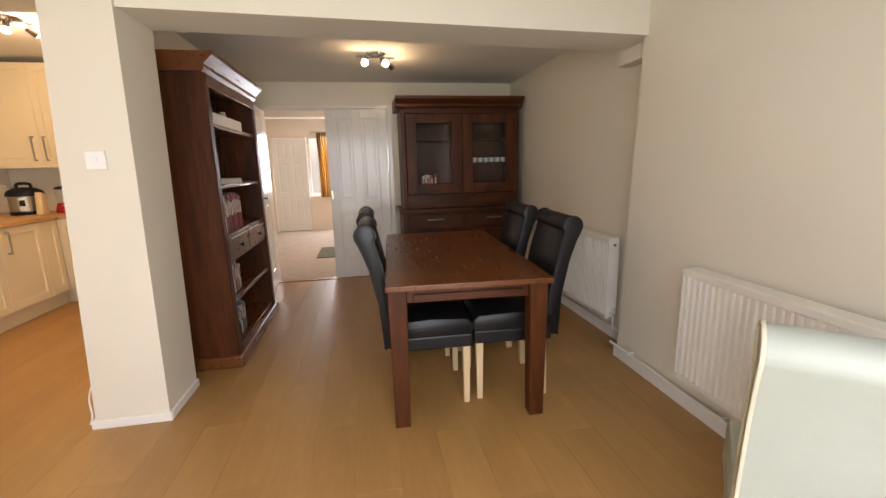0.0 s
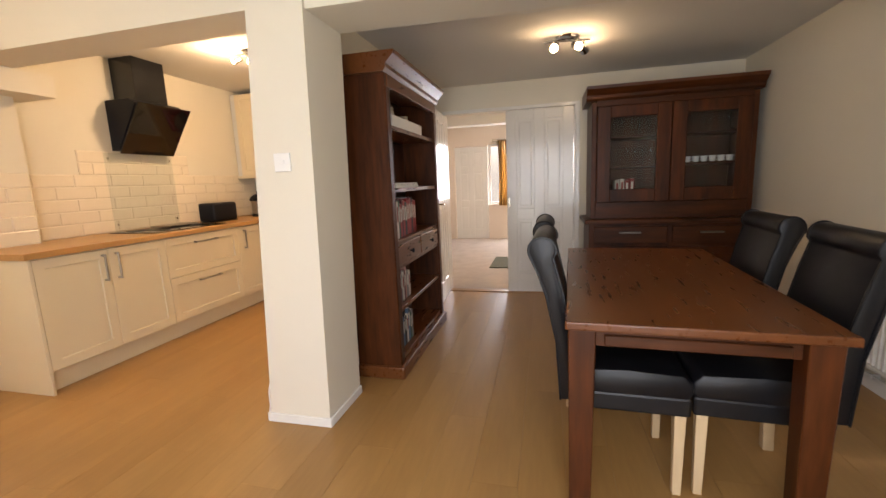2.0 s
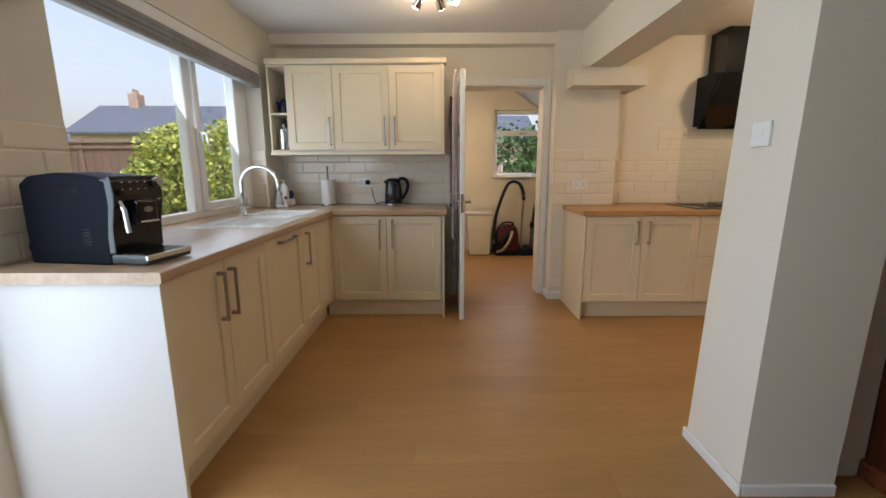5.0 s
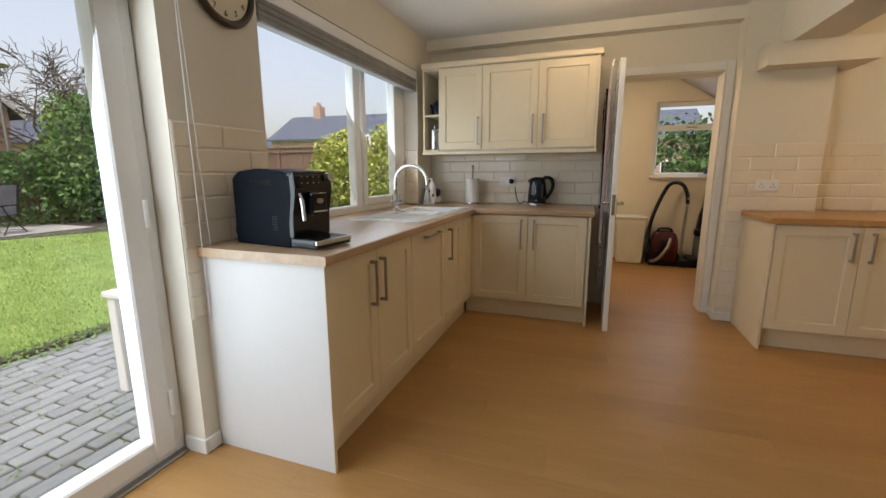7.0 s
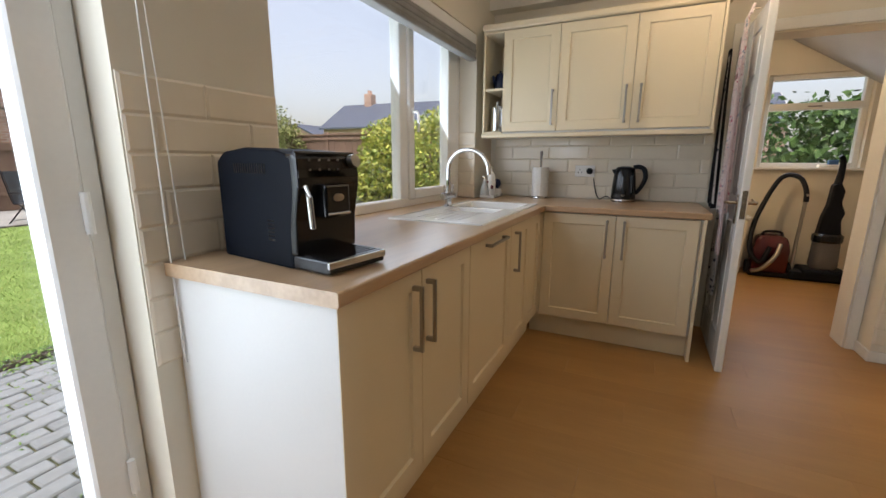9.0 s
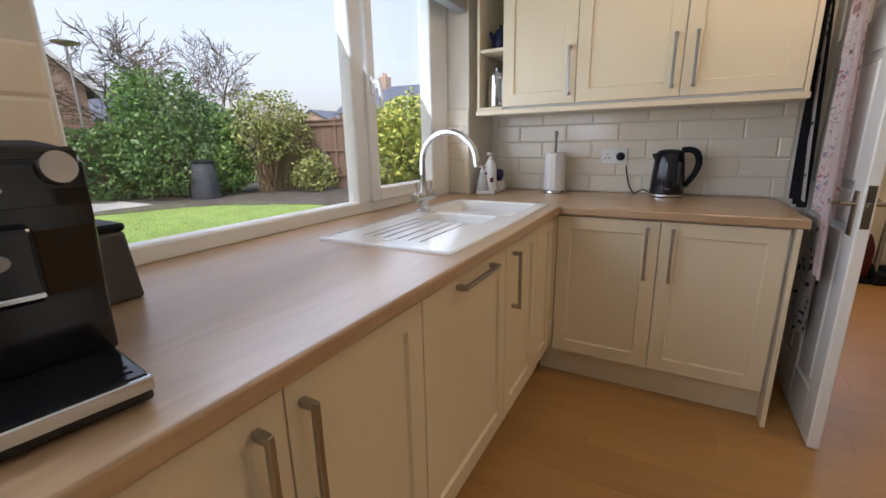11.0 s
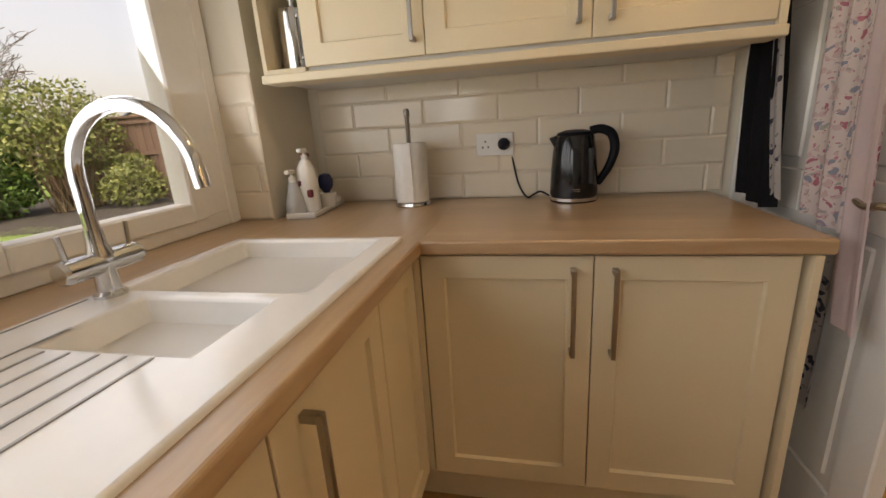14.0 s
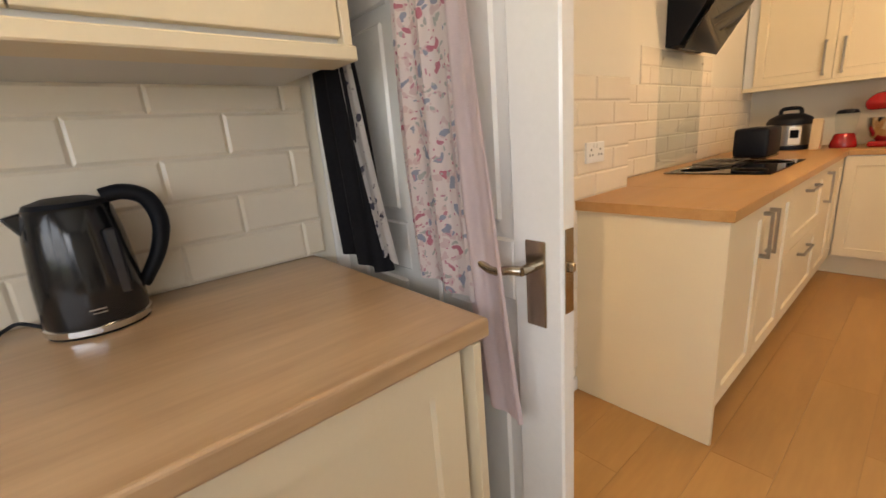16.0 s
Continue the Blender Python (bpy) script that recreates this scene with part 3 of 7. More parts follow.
ch = dining_chair(LEATHER, LEATHER, BEECH, "black leather scroll-back dining chair with pale beech legs")
ch.matrix_basis = pose(1.06, 3.08, 0, 0, 0, -92)
copy_thing(ch, pose(1.06, 3.66, 0, 0, 0, -91))
copy_thing(ch, pose(1.515, 3.08, 0, 0, 0, 86))
copy_thing(ch, pose(1.53, 3.70, 0, 0, 0, 87))
cc = dining_chair(CREAML, PIPING, BEECH, "cream leather scroll-back chair with yellowed piping")
cc.matrix_basis = pose(1.872, 1.56, 0, 0, 0, -43)
cc.scale = (1, 1, 0.965)

# bookcase
bk = thing("bookcase", -0.285, 4.19, 0, "tall dark mahogany bookcase with books and two drawers", "bookcase")
for s in (-1, 1):
    part("side", cube(-0.145, 0.145, s * 0.55 - 0.018, s * 0.55 + 0.018, 0.0, 1.88, 0.003), DARK, bk)
part("back", cube(-0.147, -0.137, -0.53, 0.53, 0.06, 1.88), DARK, bk)
for z in (0.10, 0.42, 0.70, 0.86, 1.19, 1.57):
    part("shelf", cube(-0.136, 0.13, -0.53, 0.53, z - 0.013, z + 0.013, 0.002), DARK_Y, bk)
part("plinth", cube(-0.15, 0.172, -0.585, 0.585, 0.0, 0.085, 0.012, 2), DARK_Y, bk)
part("top_frieze", cube(0.10, 0.149, -0.53, 0.53, 1.79, 1.878, 0.003), DARK_Y, bk)
part("cornice", extrude([(0.15, 1.86), (0.165, 1.88), (0.165, 1.90), (0.215, 1.95), (0.22, 1.97), (-0.15, 1.97), (-0.15, 1.86)], 'Y', -0.592, 0.60), DARK_Y, bk)
for s in (-1, 1):
    part("stile", cube(0.131, 0.150, s * 0.532 - 0.032, s * 0.532 + 0.032, 0.086, 1.79, 0.004), DARK, bk)
    dr = part("drawer", cube(0.118, 0.142, s * 0.25 - 0.243, s * 0.25 + 0.243, 0.716, 0.846, 0.004), DARK_Y, bk)
    part("knob", lathe([(0.006, 0), (0.006, 0.012), (0.016, 0.018), (0.016, 0.026), (0.005, 0.03)], 12), BLACKM, dr).matrix_basis = pose(0.142, s * 0.25, 0.78, 0, 90, 0)
# dresser
ds = thing("dresser", 1.79, 5.46, 0, "dark mahogany display dresser with two glazed doors", "dresser")
part("base", cube(-0.66, 0.66, -0.25, 0.27, 0.08, 0.80, 0.004), DARK, ds)
part("plinth", cube(-0.67, 0.67, -0.26, 0.28, 0, 0.09, 0.006), DARK_X, ds)
part("ledge", cube(-0.70, 0.68, -0.29, 0.28, 0.80, 0.84, 0.008, 2), DARK_X, ds)
for s in (-1, 1):
    d = shaker(ds, "cupboard_door", s * 0.32 - 0.30, s * 0.32 + 0.30, 0.12, 0.60, -0.25, 'X', -1, True, 0.022, 0.08)
    d.data.materials[0] = DARK
    dr = part("drawer", cube(s * 0.32 - 0.30, s * 0.32 + 0.30, -0.272, -0.25, 0.63, 0.775, 0.004), DARK_X, ds)
    part("handle", cube(s * 0.32 - 0.09, s * 0.32 + 0.09, -0.288, -0.272, 0.715, 0.73, 0.003), STEEL, dr)
    part("side", cube(s * 0.62 - 0.02, s * 0.62 + 0.02, -0.17, 0.27, 0.84, 1.86, 0.003), DARK, ds)
part("back", cube(-0.60, 0.60, 0.25, 0.265, 0.84, 1.86), DARK, ds)
part("bottom_rail", cube(-0.60, 0.60, -0.17, 0.25, 0.84, 0.985, 0.003), DARK_X, ds)
part("bottom_shelf", cube(-0.60, 0.60, -0.15, 0.25, 0.985, 1.005), DARK_X, ds)
for z in (1.30, 1.56):
    part("shelf", cube(-0.60, 0.60, -0.12, 0.25, z - 0.01, z + 0.01), DARK_X, ds)
part("frieze", cube(-0.60, 0.60, -0.168, 0.25, 1.82, 1.91, 0.003), DARK_X, ds)
part("cornice", extrude([(-0.175, 1.87), (-0.19, 1.89), (-0.19, 1.915), (-0.245, 1.96), (-0.25, 1.985), (0.28, 1.985), (0.28, 1.87)], 'X', -0.69, 0.67), DARK_X, ds)
for s in (-1, 1):
    x0, x1 = (-0.60, 0.0) if s < 0 else (0.0, 0.60)
    b = cube(x0 + 0.003, x0 + 0.115, -0.195, -0.17, 0.99, 1.815, 0.004)
    cube(x1 - 0.115, x1 - 0.003, -0.195, -0.17, 0.99, 1.815, 0.004, bm=b)
    cube(x0 + 0.115, x1 - 0.115, -0.195, -0.17, 0.99, 1.10, 0.004, bm=b)
    cube(x0 + 0.115, x1 - 0.115, -0.195, -0.17, 1.72, 1.815, 0.004, bm=b)
    d = part("glazed_door", b, DARK, ds)
    g = part("pane", cube(x0 + 0.11, x1 - 0.11, -0.186, -0.182, 1.09, 1.73), CLEAR, d)
    g.visible_shadow = False

# ---- windows and doors ----
def frame_ring(x0, x1, z0, z1, y0, y1, w_, bev=0.006):
    """A rectangular frame in the xz plane."""
    b = cube(x0, x0 + w_, y0, y1, z0, z1, bev)
    cube(x1 - w_, x1, y0, y1, z0, z1, bev, bm=b)
    cube(x0 + w_ - 0.002, x1 - w_ + 0.002, y0 + 0.001, y1 - 0.001, z0, z0 + w_, bev, bm=b)
    cube(x0 + w_ - 0.002, x1 - w_ + 0.002, y0 + 0.001, y1 - 0.001, z1 - w_, z1, bev, bm=b)
    return b


def pane(parent, bm, m=None):
    g = part("pane", bm, m or GLASS, parent)
    g.visible_shadow = False
    return g


win = thing("window_1", -1.64, 0.215, 0.908, "white upvc kitchen window with one fixed and one opening light", "window", kind="structure")
part("window_frame", frame_ring(-0.985, 0.945, 0.0, 1.185, -0.035, 0.035, 0.055), UPVC, win)
part("mullion", cube(-0.215, -0.118, -0.034, 0.034, 0.05, 1.14, 0.006), UPVC, win)
pane(win, cube(-0.125, 0.90, -0.006, 0.006, 0.045, 1.15))
cs = part("casement", frame_ring(-0.815, -0.198, 0.045, 1.145, -0.02, 0.052, 0.062), UPVC, win)
pane(cs, cube(-0.765, -0.25, -0.004, 0.008, 0.09, 1.10))
part("jamb_board", cube(-0.932, -0.81, -0.034, 0.034, 0.05, 1.14, 0.004), UPVC, win)
b = cube(-0.242, -0.218, 0.052, 0.062, 0.52, 0.60, 0.003)
tube([(-0.23, 0.058, 0.575), (-0.23, 0.085, 0.58), (-0.235, 0.092, 0.55), (-0.245, 0.088, 0.48), (-0.247, 0.086, 0.46)], 0.008, 8, b)
part("window_handle", b, UPVC, cs)

bl = thing("roman_blind", -1.66, 0.355, 1.915, "grey fabric blind drawn up above the window", "blind")
b = bmesh.new()
for i in range(4):
    cube(-0.955, 0.955, -0.03 + 0.006 * i, 0.035 - 0.004 * (i % 2), 0.028 * i, 0.028 * i + 0.030, 0.009, 2, bm=b)
part("folds", b, GREYB, bl)
part("head_rail", cube(-0.96, 0.96, -0.02, 0.03, 0.112, 0.18, 0.004), UPVC, bl)

pd = thing("door_patio", 0.77, 0.225, 0, "white upvc glazed patio doors", "door", kind="structure")
part("door_frame", frame_ring(-0.948, 0.948, -0.015, 2.098, -0.04, 0.04, 0.05), UPVC, pd)
for s in (-1, 1):
    x0, x1 = (-0.90, -0.005) if s < 0 else (0.005, 0.90)
    lf = part("leaf", frame_ring(x0, x1, 0.03, 2.05, -0.035, 0.052, 0.095, 0.008), UPVC, pd)
    pane(lf, cube(x0 + 0.09, x1 - 0.09, -0.006, 0.006, 0.12, 1.96))
    xh = x0 + 0.004 if s < 0 else x1 - 0.004
    for z in (0.20, 1.0, 1.82):
        part("hinge", rod((xh, 0.058, z), (xh, 0.058, z + 0.11), 0.011, n=10), UPVC, lf)
part("threshold", cube(-0.94, 0.94, -0.05, 0.075, -0.02, 0.012, 0.004), STEEL, pd)
cd = thing("blind_cord", -0.255, 0.415, 0.60, "white looped blind cord against the tiles", "cord")
part("cord", tube([(0.012, 0, 1.30), (0.012, 0, 0.6), (0.01, 0, 0.08), (0.0, 0, 0.0), (-0.025, 0, 0.0), (-0.035, 0, 0.06), (-0.02, 0, 0.6), (0.0, -0.005, 1.30)], 0.0022, 6), WHITEP, cd)
part("bracket", cube(-0.01, 0.02, -0.03, 0.008, 1.29, 1.33, 0.002), WHITEP, cd)

ck = thing("wall_clock", -0.49, YW, 1.99, "round wall clock with dark rim and cream face", "clock")
part("rim", tube([(0.15 * math.cos(a * math.pi / 20), 0.02, 0.15 * math.sin(a * math.pi / 20)) for a in range(41)], 0.016, 10), mat("dark_bronze", (0.05, 0.035, 0.025), 0.35, 0.6), ck)
b = rod((0, 0.002, 0), (0, 0.018, 0), 0.145, n=40)
fc = part("face", b, mat("clock_face_cream", (0.72, 0.64, 0.48), 0.5), ck)


def words(text, size, m, parent, matrix, depth=0.0008):
    c = bpy.data.curves.new("lettering", 'FONT')
    c.body, c.size, c.extrude, c.align_x, c.align_y = text, size, depth, 'CENTER', 'CENTER'
    c.materials.append(m)
    ob = new("lettering", c)
    ob.parent = parent
    ob.matrix_basis = matrix
    return ob


INK = mat("black_ink", (0.02, 0.02, 0.02), 0.6)
for h in range(1, 13):
    a = radians(90 - 30 * h)
    words(str(h), 0.034, INK, ck, pose(-0.112 * math.cos(a), 0.0195, 0.112 * math.sin(a), 90, 0, 180))
for a, r in ((60, 0.075), (-150, 0.10)):
    part("clock_hand", rod((0, 0.021, 0), (-r * math.cos(radians(a)), 0.021, r * math.sin(radians(a))), 0.003, 0.0015, 6), INK, ck)


def panel_door(e, length, height, depth, axis, cols, rows, m, label=""):
    """A panelled leaf from 0 to length along axis, centred on its thickness."""
    def slab(u0, u1, d, z0, z1, bev):
        return cube(u0, u1, -d / 2, d / 2, z0, z1, bev) if axis == 'X' else cube(-d / 2, d / 2, u0, u1, z0, z1, bev)
    core = part("leaf", slab(0.02, length - 0.02, depth - 0.016, 0.02, height - 0.02, 0), m, e, label)
    st = 0.105
    pw = (length - st * (len(cols) + 1)) / len(cols)
    for i in range(len(cols) + 1):
        part("stile", slab(i * (pw + st), i * (pw + st) + st, depth, 0, height, 0.004), m, core)
    for i in range(len(cols)):
        u = st + i * (pw + st)
        for z0, z1 in rows_rails(rows, height):
            part("rail", slab(u - 0.001, u + pw + 0.001, depth - 0.0006, z0, z1, 0.004), m, core)
        for z0, z1 in rows_panels(rows, height):
            part("panel", slab(u + 0.03, u + pw - 0.03, depth - 0.004, z0 + 0.03, z1 - 0.03, 0.006), m, core)
    return core


def rows_rails(rows, h):
    out = [(0.0, 0.20)]
    for r in rows:
        out.append((r - 0.06, r + 0.06))
    return out + [(h - 0.10, h)]


def rows_panels(rows, h):
    r = rows_rails(rows, h)
    return [(a[1], c[0]) for a, c in zip(r, r[1:])]


def lever(parent, x, y, z, way, sy):
    """A lever handle on a long backplate, on the face toward sy; way: +1 or -1 along x."""
    b = cube(x - 0.021, x + 0.021, min(y, y + sy * 0.006), max(y, y + sy * 0.006), z - 0.085, z + 0.075, 0.002)
    ob = part("backplate", b, BRASS, parent, "worn metal backplate")
    b = rod((x, y, z + 0.03), (x, y + sy * 0.045, z + 0.03), 0.009, n=12)
    tube([(x, y + sy * 0.043, z + 0.03), (x + way * 0.02, y + sy * 0.05, z + 0.03), (x + way * 0.06, y + sy * 0.05, z + 0.022), (x + way * 0.10, y + sy * 0.048, z + 0.034), (x + way * 0.115, y + sy * 0.046, z + 0.040)], [0.009, 0.0085, 0.008, 0.007, 0.006], 10, b)
    part("lever", b, BRASS, ob, smooth=True)


kd = thing("door_kitchen", -2.985, 2.075, 0, "white gloss panelled door standing open with aprons on it", "door", kind="structure")
lf = panel_door(kd, 0.760, 1.965, 0.038, 'X', [0, 1], [0.95, 1.55], GLOSS)
lf.location = (0, 0, 0.008)
lever(lf, 0.708, -0.019, 0.942, -1, -1)
lever(lf, 0.708, 0.019, 0.942, -1, 1)
part("latch_plate", cube(0.7602, 0.762, -0.012, 0.012, 0.89, 1.04, 0.0005), BRASS, lf)
part("latch", cube(0.761, 0.771, -0.006, 0.006, 0.965, 0.982, 0.002), BRASS, lf)
# architraves of the kitchen doorway
b = cube(XB + 0.001, XB + 0.018, 2.02, 2.088, 0, 2.065, 0.004)
cube(XB + 0.001, XB + 0.018, 2.872, 2.928, 0, 2.065, 0.004, bm=b)
cube(XB + 0.001, XB + 0.018, 2.0885, 2.8715, 1.995, 2.065, 0.004, bm=b)
cube(-3.199, XB + 0.002, 2.862, 2.8698, 0, 1.998, 0.002, bm=b)
cube(-3.199, XB + 0.002, 2.0902, 2.098, 0, 1.998, 0.002, bm=b)
structure("trim_kitchen_doorway", b, GLOSS, "white gloss architrave round the doorway", "trim")
structure("trim_doorway_head", cube(-3.199, XB + 0.002, 2.0985, 2.8615, 1.985, 1.9985, 0.002), WALL, "cream painted head lining of the doorway", "trim")

# double doors to the hall
dd = thing("door_hall", -0.318, 5.77, 0, "white panelled door standing open against the wall", "door", rz=-86, kind="structure")
lf = panel_door(dd, 0.66, 1.92, 0.036, 'X', [0, 1], [0.85], GLOSS)
lf.location = (0, 0.0, 0.006)
lever(lf, 0.60, 0.018, 0.98, -1, 1)
dd2 = thing("door_hall_closed", 0.352, 5.80, 0, "white panelled door leaf standing closed", "door", kind="structure")
lf = panel_door(dd2, 0.675, 1.92, 0.036, 'X', [0, 1], [0.85], GLOSS)
lf.location = (0, 0, 0.006)
part("finger_plate", cube(0.012, 0.035, -0.024, -0.018, 0.93, 1.03, 0.002), BRASS, lf, "small brass plate")
b = cube(-0.3195, -0.30, YD - 0.004, YD + 0.124, 0, 1.93, 0.002)
cube(1.03, 1.0395, YD - 0.004, YD + 0.124, 0, 1.93, 0.002, bm=b)
cube(1.04, 1.085, YD - 0.016, YD - 0.001, 0, 1.965, 0.003, bm=b)
cube(-0.32, 1.04, YD - 0.016, YD - 0.001, 1.931, 1.965, 0.003, bm=b)
structure("trim_hall_doorway", b, GLOSS, "white gloss frame of the double doors", "trim")
structure("threshold_hall", cube(-0.30, 1.03, YD - 0.03, YD + 0.06, 0.0005, 0.010, 0.003), mat("threshold_oak", (0.34, 0.18, 0.07), 0.4), "oak threshold strip", "trim")

# skirting
def skirting(name, boxes):
    b = bmesh.new()
    for q in boxes:
        cube(*q, 0.004, 1, bm=b)
    structure(name, b, GLOSS, "white painted skirting board", "skirting")


skirting("baseboard_column", [(-0.699, -0.320, 3.046, 3.0595, 0, 0.05), (-0.3345, -0.320, 3.0605, 3.42, 0, 0.05), (-0.699, -0.6855, 3.0605, 3.42, 0, 0.05), (-0.4395, -0.428, 3.421, 3.60, 0, 0.05)])
skirting("baseboard_east", [(XR - 0.016, XR - 0.0005, 0.43, 3.20, 0, 0.085), (XR2 - 0.016, XR2 - 0.0005, 3.22, 5.2, 0, 0.085), (XR - 0.016, XR2 - 0.017, 3.2005, 3.214, 0, 0.085)])
skirting("baseboard_pier", [(-2.8195, -2.806, 2.917, 3.052, 0, 0.07), (-2.99, -2.8195, 2.917, 2.9295, 0, 0.07), (-0.179, -0.166, 0.28, YW + 0.013, 0, 0.07), (-0.252, -0.1795, YW + 0.0005, YW + 0.013, 0, 0.07)])

# ---- utility room ----
w = cube(-5.5, -5.3, 1.6, 4.2, 0, 1.14)
cube(-5.5, -5.3, 1.6, 2.68, 1.14, 2.6, bm=w)
cube(-5.5, -5.3, 3.55, 4.2, 1.14, 2.6, bm=w)
cube(-5.5, -5.3, 2.68, 3.55, 2.10, 2.6, bm=w)
structure("wall_utility_west", w, WALL, "pale cream utility room wall with a window")
structure("wall_utility_south", cube(-5.5, -3.2, 1.45, 1.6, 0, 2.6), WALL, "pale cream utility room wall")
structure("wall_utility_north", cube(-5.5, -3.2, 4.2, 4.35, 0, 2.6), WALL, "pale cream utility room wall")
structure("ceiling_utility", cube(-5.5, -3.2, 1.45, 4.35, 2.45, 2.6), CEIL, "white utility room ceiling", "ceiling")
# sloping soffit, one even grey, darker than the ceiling
structure("stair_soffit", extrude([(2.80, 2.449), (4.2, 2.449), (4.2, 1.55)], 'X', -5.29, -4.2), mat("soffit_grey", (0.42, 0.41, 0.40), 0.8), "grey sloping soffit under the stairs", "soffit")
u = thing("window_utility", -5.40, 3.115, 1.14, "white upvc utility room window with a top light", "window", rz=90, kind="structure")
part("window_frame", frame_ring(-0.433, 0.433, 0.001, 0.958, -0.03, 0.05, 0.05), UPVC, u)
part("transom", cube(-0.39, 0.39, -0.045, 0.048, 0.60, 0.67, 0.004), UPVC, u)
part("window_handle", cube(-0.06, 0.06, -0.062, -0.046, 0.625, 0.64, 0.004), STEEL, u)
pane(u, cube(-0.39, 0.39, -0.004, 0.004, 0.05, 0.60))
pane(u, cube(-0.39, 0.39, -0.004, 0.004, 0.67, 0.92))
part("window_sill", cube(-0.47, 0.47, -0.16, -0.101, -0.025, 0.004, 0.005), GLOSS, u)

# things in the utility room
bn = thing("laundry_bin", -5.08, 2.45, 0, "tall cream plastic bin against the wall", "bin")
part("tub", extrude([(-0.155, 0.0), (0.155, 0.0), (0.19, 0.60), (-0.19, 0.60)], 'X', -0.15, 0.15, 0.02), mat("cream_bin_plastic", (0.74, 0.71, 0.60), 0.45), bn)
part("lid", cube(-0.165, 0.165, -0.20, 0.20, 0.595, 0.63, 0.012, 2), UPVC, bn)
REDV = mat("dark_red_gloss", (0.085, 0.010, 0.016), 0.2, var=0.1)
v = thing("cylinder_vacuum", -5.02, 2.86, 0, "dark red cylinder vacuum cleaner parked upright", "vacuum cleaner")
part("body", extrude([(-0.16, 0.03), (0.16, 0.03), (0.165, 0.30), (0.13, 0.42), (0.06, 0.45), (-0.06, 0.45), (-0.13, 0.42), (-0.165, 0.30)], 'X', -0.10, 0.10, 0.035), REDV, v, smooth=True)
part("base", cube(-0.12, 0.12, -0.18, 0.18, 0, 0.05, 0.012, 2), BLACKM, v)
for s in (-1, 1):
    part("wheel", rod((0.0, s * 0.165, 0.08), (0.0, s * 0.195, 0.08), 0.075, n=20), BLACKM, v)
part("carry_handle", tube([(0.02, -0.09, 0.43), (0.03, -0.06, 0.475), (0.03, 0.06, 0.475), (0.02, 0.09, 0.43)], 0.014, 8), BLACKM, v)
part("hose", tube([(0.10, -0.02, 0.32), (0.15, -0.10, 0.16), (0.12, -0.20, 0.30), (0.0, -0.16, 0.60), (-0.08, -0.03, 0.95), (-0.1, 0.06, 1.06), (-0.06, 0.17, 1.04), (0.0, 0.22, 0.92), (0.02, 0.23, 0.80)], 0.024, 10), BLACKM, v, smooth=True)
part("front_hose", tube([(0.12, 0.06, 0.36), (0.17, 0.02, 0.24), (0.18, -0.08, 0.10), (0.14, -0.16, 0.06)], 0.022, 10), STEEL, v, smooth=True)
part("wand", tube([(0.02, 0.23, 0.88), (0.02, 0.21, 0.40), (0.04, 0.20, 0.10)], 0.017, 10), STEEL, v)
part("floor_head", cube(-0.05, 0.14, 0.17, 0.30, 0, 0.09, 0.02, 2), BLACKM, v)
v = thing("upright_vacuum", -5.03, 3.32, 0, "grey and black upright vacuum cleaner", "vacuum cleaner")
part("foot", cube(-0.16, 0.16, -0.19, 0.19, 0.0, 0.12, 0.03, 2), BLACKM, v)
part("dust_tank", lathe([(0.10, 0.12), (0.12, 0.16), (0.115, 0.30), (0.11, 0.42), (0.09, 0.44)], 20), mat("smoky_plastic", (0.14, 0.14, 0.15), 0.25), v, smooth=True)
part("neck", extrude([(-0.10, 0.44), (0.10, 0.44), (0.07, 0.62), (0.09, 0.70), (0.05, 0.80), (0.06, 0.92), (0.02, 1.0), (-0.04, 0.98), (-0.05, 0.78), (-0.08, 0.66)], 'X', -0.05, 0.05, 0.014), BLACKM, v)
part("tank_band", lathe([(0.122, 0.40), (0.126, 0.42), (0.126, 0.47), (0.10, 0.49)], 20), BLACKP, v)
part("handle", tube([(0, 0.0, 0.98), (0, 0.01, 1.10), (0.02, 0.0, 1.22), (0.03, -0.03, 1.26)], [0.035, 0.03, 0.025, 0.02], 10), BLACKM, v)
t_ = thing("sill_basket", -5.33, 3.32, 1.144, "small blue and white tray on the utility window sill", "tray")
part("tray", cube(-0.03, 0.05, -0.10, 0.12, 0, 0.03, 0.004), WHITEP, t_)
part("blue_box", cube(-0.02, 0.03, -0.02, 0.06, 0.03, 0.08, 0.004), mat("blue_plastic", (0.06, 0.16, 0.34), 0.4), t_)

# ---- hall beyond the dining room ----
HALLW = mat("hall_paint_pink_cream", (0.76, 0.66, 0.56), 0.8, var=0.02, scale=1.5, fine=160, bump=0.05)
structure("wall_hall_west", cube(-1.65, -1.5, YD + 0.12, 10.1, 0, 2.6), HALLW, "warm cream hall wall")
structure("wall_hall_east", cube(1.9, 2.05, YD + 0.12, 10.1, 0, 2.6), HALLW, "warm cream hall wall")
w = cube(-1.65, -1.10, 9.95, 10.15, 0, 2.6)
cube(-1.10, -0.40, 9.95, 10.15, 1.92, 2.6, bm=w)
cube(-0.40, 0.75, 9.95, 10.15, 0, 0.72, bm=w)
cube(-0.40, 0.75, 9.95, 10.15, 1.95, 2.6, bm=w)
cube(0.75, 2.05, 9.95, 10.15, 0, 2.6, bm=w)
structure("wall_hall_north", w, HALLW, "warm cream hall wall with a window")
structure("ceiling_hall", cube(-1.65, 2.05, YD + 0.12, 10.1, 2.40, 2.5), CEIL, "white hall ceiling", "ceiling")
